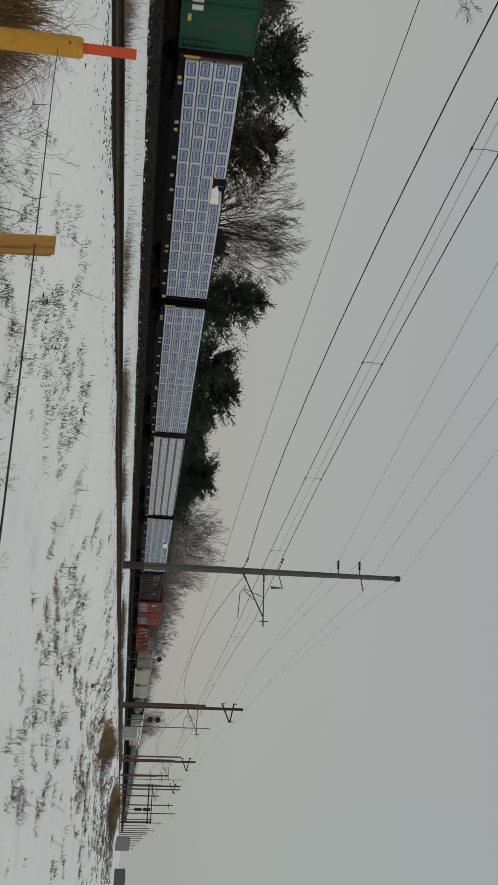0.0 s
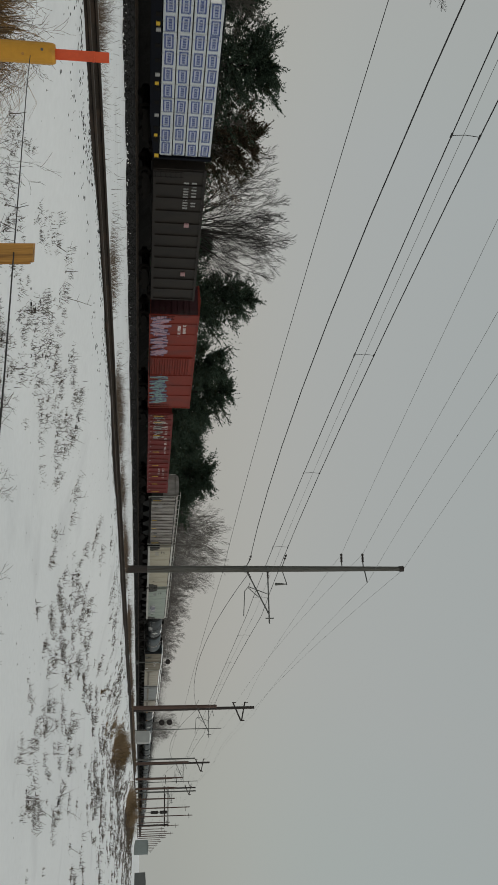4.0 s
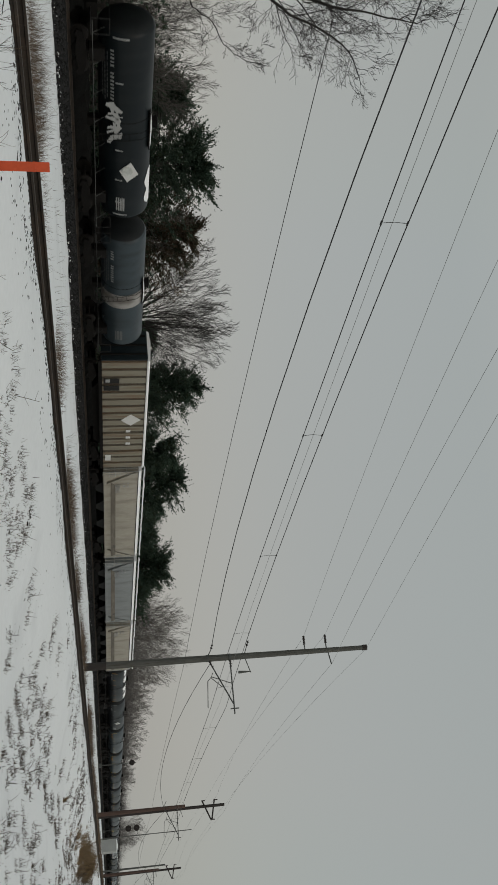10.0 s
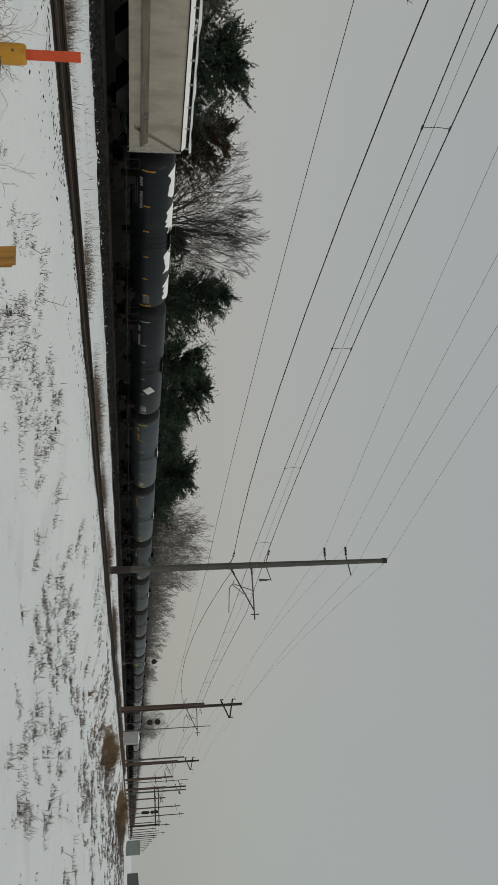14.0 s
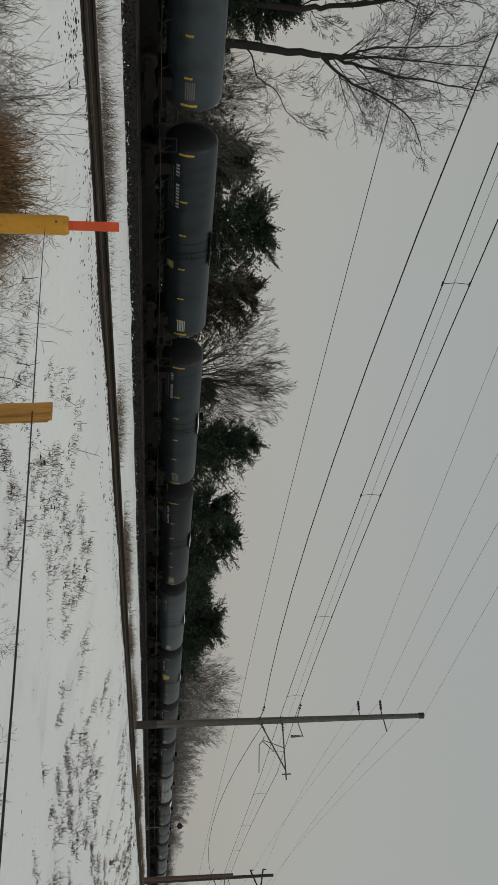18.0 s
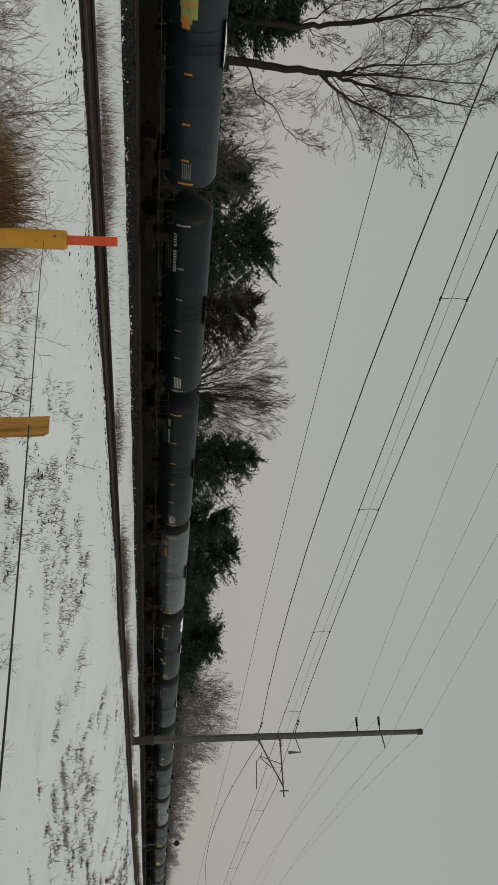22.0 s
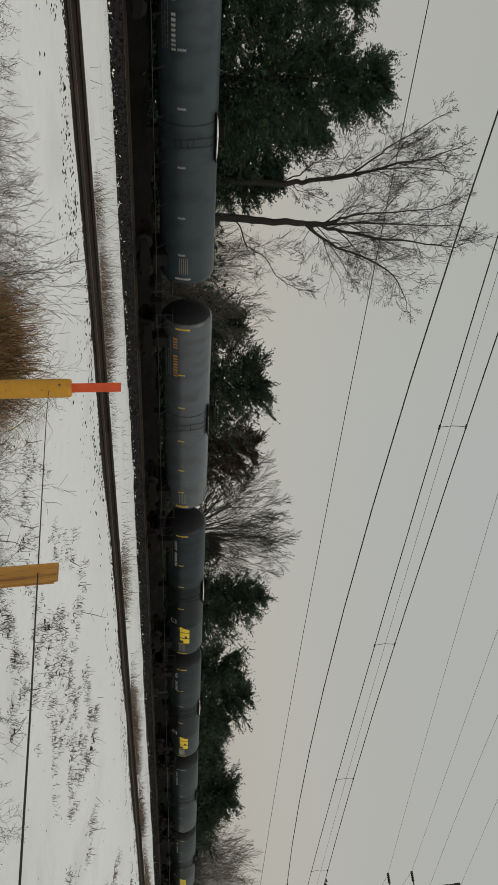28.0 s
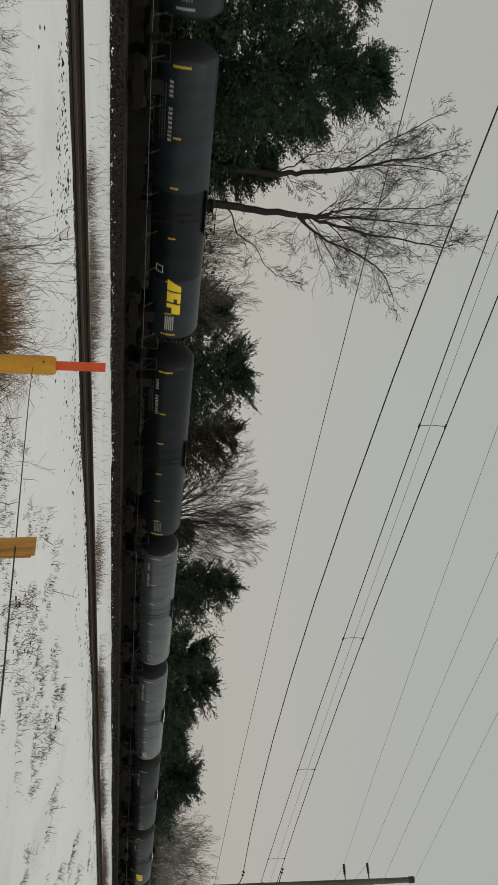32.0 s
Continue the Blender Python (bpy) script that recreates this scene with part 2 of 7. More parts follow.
# ---- mesh building ----
class Shape:
    """Gathers corners and faces of one mesh."""

    def __init__(self):
        self.v, self.f = [], []

    def box(self, x0, x1, y0, y1, z0, z1):
        k = len(self.v)
        self.v += [(x, y, z) for z in (z0, z1) for y in (y0, y1) for x in (x0, x1)]
        self.f += [tuple(k + i for i in q) for q in ((0, 2, 3, 1), (4, 5, 7, 6), (0, 1, 5, 4), (2, 6, 7, 3), (0, 4, 6, 2), (1, 3, 7, 5))]
        return self

    def prism(self, outline, x0, x1):
        """An outline in (y, z), drawn out from x0 to x1."""
        k, n = len(self.v), len(outline)
        self.v += [(x, y, z) for x in (x0, x1) for y, z in outline]
        self.f += [(k + i, k + (i + 1) % n, k + n + (i + 1) % n, k + n + i) for i in range(n)]
        self.f += [tuple(k + i for i in reversed(range(n))), tuple(k + n + i for i in range(n))]
        return self

    def plate(self, outline, y0, y1):
        """An outline in (x, z), drawn out from y0 to y1."""
        k, n = len(self.v), len(outline)
        self.v += [(x, y, z) for y in (y0, y1) for x, z in outline]
        self.f += [(k + (i + 1) % n, k + i, k + n + i, k + n + (i + 1) % n) for i in range(n)]
        self.f += [tuple(k + i for i in range(n)), tuple(k + n + i for i in reversed(range(n)))]
        return self

    def tube(self, points, radii, n=6, caps=True):
        pts = [Vector(p) for p in points]
        if isinstance(radii, (int, float)):
            radii = [radii] * len(pts)
        k = len(self.v)
        for i, p in enumerate(pts):
            d = (pts[min(i + 1, len(pts) - 1)] - pts[max(i - 1, 0)]).normalized()
            a = d.orthogonal().normalized() if i == 0 else (a - d * a.dot(d)).normalized()
            b = d.cross(a)
            for j in range(n):
                w = 2 * math.pi * j / n
                q = p + (a * math.cos(w) + b * math.sin(w)) * radii[i]
                self.v.append((q.x, q.y, q.z))
        for i in range(len(pts) - 1):
            for j in range(n):
                self.f.append((k + i * n + j, k + i * n + (j + 1) % n, k + (i + 1) * n + (j + 1) % n, k + (i + 1) * n + j))
        if caps:
            self.f += [tuple(k + j for j in reversed(range(n))), tuple(k + (len(pts) - 1) * n + j for j in range(n))]
        return self

    def tri(self, a, b, c):
        k = len(self.v)
        self.v += [tuple(a), tuple(b), tuple(c)]
        self.f.append((k, k + 1, k + 2))

    def quad(self, a, b, c, d):
        k = len(self.v)
        self.v += [tuple(a), tuple(b), tuple(c), tuple(d)]
        self.f.append((k, k + 1, k + 2, k + 3))


def mesh_of(name, shape, material, smooth=False):
    me = bpy.data.meshes.new(name)
    me.from_pydata(shape.v, [], shape.f)
    me.materials.append(material)
    if smooth:
        me.polygons.foreach_set("use_smooth", [True] * len(me.polygons))
    me.update()
    return me


def part(name, shape, material, parent=None, label="", smooth=False, at=None):
    data = shape if isinstance(shape, bpy.types.Mesh) else mesh_of(name, shape, material, smooth)
    ob = new(name, data)
    if parent is not None:
        ob.parent = parent
    if at is not None:
        ob.matrix_basis = at
    if label:
        ob["label"] = label
    return ob


def thing(name, label, category, group="", at=None, kind=""):
    ob = new(name)
    ob.empty_display_size = 0.3
    if at is not None:
        ob.matrix_basis = at
    return tagged(ob, label, category, group, kind)


# ---- ground ----
RAIL_NEAR, RAIL_FREIGHT = 0.765, 0.75      # rail tops of the electric line and of the freight line
LINE_Y, FREIGHT_Y = 11.1, 42.55            # track centres
POLE_Y = 13.65


def rise(a, b, t):
    t = min(1.0, max(0.0, (t - a) / (b - a)))
    return t * t * (3 - 2 * t)


def ground_height(x, y):
    z = 0.70 * rise(4.5, 8.9, y) + 0.04 * rise(8.9, 9.5, y) - 0.17 * rise(9.85, 10.1, y) + 0.12 * rise(12.0, 12.8, y)
    z -= (0.57 - 0.11 * max(0.0, noise.noise((x * 0.16, 1.3, 5.0)) + 0.5 * noise.noise((x * 0.7, 2.3, 5.0))) * rise(30, 36, y)) * rise(13.5, 36.0, y)
    near = rise(-40, -4, y) * (1 - rise(44, 70, y))
    z += near * 0.035 * noise.noise((x * 0.33, y * 0.45, 0.0)) + near * 0.012 * noise.noise((x * 1.7, y * 1.9, 4.0))
    z += 0.10 * rise(37, 38.5, x) * (1 - rise(5, 8, y)) * noise.noise((x * 0.06, y * 0.09, 9.0))
    return z


def spread_from(start, stop, step, growth):
    out, v = [], start
    while (v < stop) if stop > start else (v > stop):
        out.append(v)
        v += step if stop > start else -step
        step *= growth
    return out + [stop]


xs = sorted(set(spread_from(-12, -1500, 1.0, 1.25) + list(np.arange(-11.5, 60, 0.35)) + spread_from(60, 3500, 0.5, 1.07)))
ys = sorted(set(spread_from(-6, -1200, 0.6, 1.3) + list(np.arange(-5.6, 16, 0.22)) + list(np.arange(16, 48, 0.7)) + spread_from(48, 3200, 1.0, 1.2)))
g = Shape()
g.v = [(x, y, ground_height(x, y)) for y in ys for x in xs]
nx = len(xs)
g.f = [(j * nx + i, j * nx + i + 1, (j + 1) * nx + i + 1, (j + 1) * nx + i) for j in range(len(ys) - 1) for i in range(nx - 1)]
tagged(part("ground", g, SNOW, smooth=True), "open snow-covered field with thin uneven snow", "ground", kind="structure")

# the electric line: a low bed between heaped snow, two rusty rails on ties
bed = Shape()
for k in range(-30, 260):
    x0, x1 = k * 1.5, k * 1.5 + 1.5
    z = lambda x, y: 0.615 + 0.02 * noise.noise((x * 2.0, y * 2.0, 1.0))
    rows_y = (9.80, 10.3, 11.1, 11.9, 12.35)
    for a, b in zip(rows_y, rows_y[1:]):
        za, zb = (0.52 if a < 9.9 else None), (0.52 if b > 12.2 else None)
        bed.quad((x0, a, za or z(x0, a)), (x1, a, za or z(x1, a)), (x1, b, zb or z(x1, b)), (x0, b, zb or z(x0, b)))
tagged(part("track_bed", bed, BALLAST), "dark ballast bed of the single electric line", "track bed", kind="structure")


def rail_profile(y, top, h=0.165):
    b = top - h
    half = [(0.07, 0), (0.07, 0.012), (0.012, 0.035), (0.010, h - 0.05), (0.036, h - 0.036), (0.036, h - 0.004), (0.028, h)]
    return [(y + a, b + c) for a, c in half] + [(y - a, b + c) for a, c in reversed(half)]


def rail_line(y, top, x0, x1, label):
    s = Shape()
    s.prism(rail_profile(y, top), x0, x1)
    return tagged(part("rail", s, RAIL), label, "rail", "rails", kind="structure")


for dy in (-0.7175, 0.7175):
    rail_line(LINE_Y + dy, RAIL_NEAR, -60, 700, "rusty brown steel rail of the electric line on dark ties")
    rail_line(FREIGHT_Y + dy, RAIL_FREIGHT, -120, 1200, "dark steel rail of the freight line on ballast")

# the freight line: a ballast bank with a stony edge
bank_profile = [(35.9, -0.02), (36.9, 0.16), (38.0, 0.33), (39.2, 0.50), (40.4, 0.60), (44.9, 0.60), (46.2, 0.45), (47.5, 0.2)]
bx = [-120 + 3.0 * i for i in range(40)] + list(np.arange(0, 110, 0.5)) + spread_from(110, 1400, 1.0, 1.06)
bank = Shape()
for x in bx:
    for y, z in bank_profile:
        wob = 0.28 * noise.noise((x * 0.9, 3.0, 0)) + 0.12 * noise.noise((x * 3.1, 5.0, 0)) if y < 36.5 else 0
        bank.v.append((x, y + wob, z + 0.035 * noise.noise((x * 1.4, y * 2.2, 7.0))))
nb = len(bank_profile)
bank.f = [(i * nb + j, (i + 1) * nb + j, (i + 1) * nb + j + 1, i * nb + j + 1) for i in range(len(bx) - 1) for j in range(nb - 1)]
tagged(part("ballast_bank", bank, BALLAST), "long dark ballast bank under the freight line", "track bed", kind="structure")


# added bank, coloured near black, to darken the view under the cars
screen_bank = Shape()
SCREEN_DARK = surface("screen_bank_dark", (0.0095, 0.0095, 0.009), 0.95, vary=0.5, big=0.9, fine=9.0, bump=0.8, spec=0.05)
profile = [(46.9, -0.1), (47.8, 0.8), (48.6, 1.55), (49.6, 1.75), (51.5, 1.3), (54.0, 0.2)]
for x in bx:
    for y, z in profile:
        screen_bank.v.append((x, y, z + 0.3 * z * noise.noise((x * 0.5, y, 5.0)) + 0.12 * noise.noise((x * 2.1, y * 2.0, 6.0))))
ne = len(profile)
screen_bank.f = [(i * ne + j, (i + 1) * ne + j, (i + 1) * ne + j + 1, i * ne + j + 1) for i in range(len(bx) - 1) for j in range(ne - 1)]
tagged(part("dark_screen_bank", screen_bank, SCREEN_DARK), "added dark bank that screens the view under the train", "bank", kind="structure")


def lump(s, x, y, z, r, rng):
    """A small angular stone."""
    k = len(s.v)
    s.v += [(x + r * rng.uniform(0.7, 1.2), y, z), (x, y + r * rng.uniform(0.7, 1.2), z), (x - r * rng.uniform(0.7, 1.2), y, z), (x, y - r * rng.uniform(0.7, 1.2), z), (x + 0.2 * r, y, z + r * rng.uniform(0.5, 1.0)), (x, y, z - 0.5 * r)]
    s.f += [(k, k + 1, k + 4), (k + 1, k + 2, k + 4), (k + 2, k + 3, k + 4), (k + 3, k, k + 4)]


def bank_height(y):
    return float(np.interp(y, [q[0] for q in bank_profile], [q[1] for q in bank_profile]))


rng = random.Random(5)
stones, drift = Shape(), Shape()
for k in range(24000):
    x = rng.uniform(1, 70) if rng.random() < 0.6 else rng.uniform(1, 200)
    y = 36.75 + 3.0 * rng.random() ** 1.3 - 1.0 * max(0.0, rng.random() - 0.72) / 0.28 + 0.3 * noise.noise((x * 0.9, 3.0, 0))
    lump(stones, x, y, max(bank_height(y), ground_height(x, y)) + 0.015, rng.uniform(0.05, 0.15), rng)
for k in range(1500):
    x = rng.uniform(1, 70) if rng.random() < 0.6 else rng.uniform(1, 160)
    y = 36.35 + abs(rng.gauss(0, 0.5)) + 0.3 * noise.noise((x * 0.9, 3.0, 0)) + 0.25 * noise.noise((x * 2.3, 8.0, 0))
    lump(drift, x, y, max(bank_height(y), ground_height(x, y)) + 0.03, rng.uniform(0.015, 0.07), rng)
for k in range(5200):
    # heaped stones and snow where the bank meets the field
    x = rng.uniform(1, 75) if rng.random() < 0.7 else rng.uniform(1, 170)
    y = 36.45 + abs(rng.gauss(0, 0.35)) + 0.3 * noise.noise((x * 0.9, 3.0, 0))
    heap = 0.10 * max(0.0, noise.noise((x * 1.7, 9.0, 2.0)) + 0.3)
    white = noise.noise((x * 2.9, y * 1.5, 14.0)) > 0.22
    lump(drift if white else stones, x, y, max(bank_height(y), ground_height(x, y)) + heap, rng.uniform(0.05, 0.14) * (0.7 if white else 1.0), rng)
tagged(part("ballast_stones", stones, STONE), "dark loose stones along the snowy foot of the bank", "stones", kind="stuff")
tagged(part("snow_patches", drift, SNOW_CAP), "small patches of snow caught between ballast stones", "snow", kind="stuff")

clods = Shape()


def flat_clod(s, x, y, z, rx, ry, rng):
    """A low rounded clod, or a dark fleck painted for a dent's shade."""
    k, n = len(s.v), 7
    turn = rng.uniform(0, 6.28)
    for f, up in ((1.0, 0.0), (0.6, 0.35)):
        for i in range(n):
            w = turn + 6.283 * i / n
            q = f * rng.uniform(0.75, 1.2)
            s.v.append((x + rx * q * math.cos(w), y + ry * q * math.sin(w), z + up * min(rx, ry)))
    s.f += [(k + i, k + (i + 1) % n, k + n + (i + 1) % n, k + n + i) for i in range(n)]
    s.f.append(tuple(k + n + i for i in range(n)))


# gravel at the bed's edge; farther flecks paint the shade in footprint dents
for k in range(7000):
    x = 2 + 80 * rng.random() ** 1.6
    y = 9.83 - abs(rng.gauss(0, 0.16)) if k % 2 else 9.45 - abs(rng.gauss(0, 0.5))
    if noise.noise((x * 0.8, y * 1.5, 2.0)) < (-0.3 if k % 2 else 0.0):
        continue
    flat_clod(clods, x, y, ground_height(x, y) - 0.002, rng.uniform(0.008, 0.026), rng.uniform(0.013, 0.044), rng)
tagged(part("gravel_specks", clods, STONE), "dark gravel, clods and painted-dark snow dents beside the rails", "gravel", kind="stuff")


# ---- the electric line's poles and wires ----
def turned(shape, profile, n=12, x=0.0, y=0.0):
    """A turned upright body: (radius, z) from foot to head."""
    k = len(shape.v)
    for r, z in profile:
        shape.v += [(x + r * math.cos(2 * math.pi * j / n), y + r * math.sin(2 * math.pi * j / n), z) for j in range(n)]
    for i in range(len(profile) - 1):
        shape.f += [(k + i * n + j, k + i * n + (j + 1) % n, k + (i + 1) * n + (j + 1) % n, k + (i + 1) * n + j) for j in range(n)]
    shape.f.append(tuple(k + (len(profile) - 1) * n + j for j in range(n)))
    return shape


def disc_insulator(name, parent, a, b, discs=3):
    a, b = Vector(a), Vector(b)
    s = Shape().tube([a, b], 0.018, 6)
    for i in range(discs):
        c = a.lerp(b, (i + 0.7) / (discs + 0.4))
        d = (b - a).normalized() * 0.035
        s.tube([c - d, c, c + d], [0.03, 0.075, 0.05], 8)
    return part(name, s, INSULATOR, parent)


def cantilever(pole, z0):
    """Brackets that hold contact wire and messenger over the track; local y 0 is the pole, the track is towards -y."""
    tube_end = (0.1, -2.85, z0 + 1.22)
    part("bracket_tube", Shape().tube([(0, -0.1, z0 + 1.25), tube_end], 0.035, 8), STEEL, pole)
    part("bracket_tip", Shape().tube([(0, -2.6, z0 + 1.02), (0, -2.6, z0 + 1.45)], 0.03, 6), STEEL, pole)
    part("diagonal_strut", Shape().tube([(0, -0.1, z0 + 0.15), (0.05, -2.35, z0 + 1.2)], 0.035, 8), STEEL, pole)
    part("brace", Shape().tube([(0, -1.5, z0 + 0.72), (0.02, -1.0, z0 + 0.2), (0.02, -0.75, z0 + 0.3)], 0.02, 6), STEEL, pole)
    part("registration_arm", Shape().tube([(0, -0.95, z0 + 0.22), (0.05, -1.15, z0 + 0.02), (0.1, -2.45, z0 - 0.08)], 0.022, 6), STEEL, pole)
    part("dropper_strut", Shape().tube([(0, -1.35, z0 + 1.22), (0, -0.95, z0 + 0.22)], 0.02, 6), STEEL, pole)
    disc_insulator("insulator", pole, (0, -0.12, z0 + 0.16), (0.01, -0.5, z0 + 0.36))
    disc_insulator("insulator", pole, (0, -0.12, z0 + 1.25), (0.01, -0.55, z0 + 1.25))


def line_pole(x, base, height, shaft_material, label, tall=True):
    pole = thing("utility_pole", label, "utility pole", "poles of the electric line", pose(x, POLE_Y, base))
    s = turned(Shape(), [(0.19, -0.3), (0.185, 0.0), (0.17, height * 0.4), (0.135, height * 0.8), (0.12, height - 0.03), (0.10, height)])
    part("shaft", s, shaft_material, pole, smooth=False)
    part("butt", turned(Shape(), [(0.198, -0.3), (0.198, 0.0), (0.192, 1.0)]), POLE_DARK, pole, "dark tarred butt")
    part("band", turned(Shape(), [(0.185, 6.02), (0.185, 6.12)]), STEEL, pole)
    part("band", turned(Shape(), [(0.18, 7.15), (0.18, 7.27)]), STEEL, pole)
    cantilever(pole, 5.98)
    # feeder insulator on the far side, its wire thick and black
    part("feeder_arm", Shape().tube([(0, 0.1, 6.1), (-0.05, 0.45, 6.3)], 0.025, 6), STEEL, pole)
    disc_insulator("insulator", pole, (-0.05, 0.42, 6.28), (-0.1, 0.72, 6.4), 2)
    part("tail_arm", Shape().tube([(0, 0.1, 8.0), (-0.05, 0.75, 8.25)], 0.022, 6), STEEL, pole)
    disc_insulator("insulator", pole, (-0.05, 0.45, 8.13), (-0.05, 0.8, 8.27), 2)
    part("lamp_arm", Shape().tube([(0, -0.1, 8.0), (0.05, -0.85, 8.22)], 0.022, 6), STEEL, pole)
    part("hanging_counterweight", Shape().tube([(0.05, -0.8, 8.2), (0.05, -0.8, 7.95), (0.05, -0.8, 7.6)], [0.02, 0.05, 0.075], 8), STEEL, pole)
    if tall:
        for z in (11.2, 12.35):
            part("crossarm", Shape().tube([(0, 0.1, z), (0, 0.42, z)], 0.03, 6), STEEL, pole)
            disc_insulator("post_insulator", pole, (0, 0.35, z), (0, 0.85, z + 0.03), 6)
        part("crossarm", Shape().tube([(0, -0.1, 12.4), (0, -0.75, 12.48)], 0.03, 6), STEEL, pole)
        part("pole_cap", turned(Shape(), [(0.15, height - 0.22), (0.15, height + 0.02)]), POLE_DARK, pole)
    return pole


line_pole(41.68, 0.75, 14.5, POLE_GREY, "tall weathered grey-green wooden pole with catenary brackets beside the rails")
line_pole(-1.3, 0.75, 14.5, POLE_GREY, "tall weathered grey-green wooden pole with catenary brackets beside the rails")


def braced_pole(x, base, height, short=8.0):
    """A brown catenary mast with a taller dark pole just behind it that carries slanting braces."""
    mast = thing("utility_pole", "reddish-brown wooden catenary mast beside the rails", "utility pole", "poles of the electric line", pose(x - 0.9, POLE_Y, base))
    part("shaft", turned(Shape(), [(0.20, -0.3), (0.19, 0), (0.15, short)]), POLE_BROWN, mast)
    cantilever(mast, 5.98)
    part("feeder_arm", Shape().tube([(0, 0.1, 6.0), (-0.05, 0.6, 6.3)], 0.025, 6), STEEL, mast)
    part("tail_arm", Shape().tube([(0, -0.1, 7.5), (0.05, -0.9, 7.7)], 0.022, 6), STEEL, mast)
    pole = thing("utility_pole", "tall dark tarred pole with slanting braces behind a mast", "utility pole", "poles of the electric line", pose(x + 0.3, POLE_Y, base))
    part("shaft", turned(Shape(), [(0.19, -0.3), (0.18, 0), (0.13, height)]), POLE_DARK, pole)
    part("slanting_arm", Shape().tube([(0, 0.55, height - 2.1), (0, -1.25, height - 1.35)], 0.07, 6), POLE_DARK, pole)
    part("slanting_arm", Shape().tube([(0, 0.55, height - 0.9), (0, -1.25, height - 1.3)], 0.07, 6), POLE_DARK, pole)
    part("pin", Shape().tube([(0, 0.5, height - 2.1), (0, 0.5, height - 1.8)], 0.05, 6), INSULATOR, pole)
    part("pin", Shape().tube([(0, 0.5, height - 0.9), (0, 0.5, height - 0.6)], 0.05, 6), INSULATOR, pole)
    part("pin", Shape().tube([(0, -1.2, height - 1.3), (0, -1.2, height - 1.0)], 0.05, 6), INSULATOR, pole)


braced_pole(84.6, 0.75, 11.8)
braced_pole(133.0, 0.55, 11.2)
braced_pole(177.5, 0.4, 11.9)


def plain_pole(x, y, base, height, material=POLE_BROWN, r=0.17):
    pole = thing("utility_pole", "plain far wooden pole beside the rails", "utility pole", "far poles", pose(x, y, base))
    part("shaft", turned(Shape(), [(r, -0.3), (r, 0), (r * 0.7, height)], 8), material, pole)
    part("crossarm", Shape().tube([(0, 0.6, height - 1.2), (0, -0.9, height - 1.1)], 0.06, 6), POLE_DARK, pole)


for x, y, h in ((156, 13.65, 8.5), (160, 13.9, 6.8), (205, 13.65, 9.0), (238, 13.65, 14.0), (278, 13.65, 17.0), (300, 9.0, 9.5), (318, 13.65, 11.5), (344, 13.65, 15.5), (372, 13.65, 11.0), (400, 13.65, 13.0), (427, 13.65, 16.5), (455, 13.65, 12.0), (485, 13.65, 14.5), (520, 13.65, 12.5), (560, 13.65, 14.0), (605, 13.65, 13.0), (655, 13.65, 13.5), (710, 13.65, 13.0), (770, 13.65, 13.0), (840, 13.65, 13.0), (920, 13.65, 13.0)):
    plain_pole(x, y, 0.3, h)

for x, h, r, arm in ((98.4, 10.2, 0.055, 0.0), (127.4, 8.9, 0.13, 0.0), (163.5, 11.5, 0.07, 0.9), (186.0, 12.5, 0.16, 0.7)):
    mast = thing("line_mast", "thin pale grey mast standing beside the rails", "mast", "pale masts", pose(x, 13.65, 0.2))
    part("shaft", turned(Shape(), [(r, -0.3), (r, 0), (r * 0.75, h)], 8), STEEL, mast)
    part("cap", turned(Shape(), [(r * 0.9, h), (r * 0.9, h + 0.06), (r * 0.3, h + 0.12)], 8), STEEL, mast)
    if arm:
        part("bracket", Shape().tube([(0, 0, h - 1.6), (0, -arm, h - 1.3), (0, -arm, h - 0.9)], 0.05, 6), POLE_DARK, mast)

# a portal over both tracks far down the line, with its signal heads
portal = thing("signal_portal", "dark lattice portal with two hooded signal heads across the rails", "signal gantry", at=pose(300, 0, 0.2))
part("leg", Shape().box(-0.2, 0.2, 12.0, 12.35, -0.3, 10.2), POLE_DARK, portal)
part("leg", Shape().box(-0.2, 0.2, 23.0, 23.35, -0.3, 10.2), POLE_DARK, portal)
part("beam", Shape().box(-0.2, 0.2, 11.6, 23.7, 9.0, 9.4), POLE_DARK, portal)
part("beam", Shape().box(-0.2, 0.2, 11.6, 23.7, 10.2, 10.5), POLE_DARK, portal)


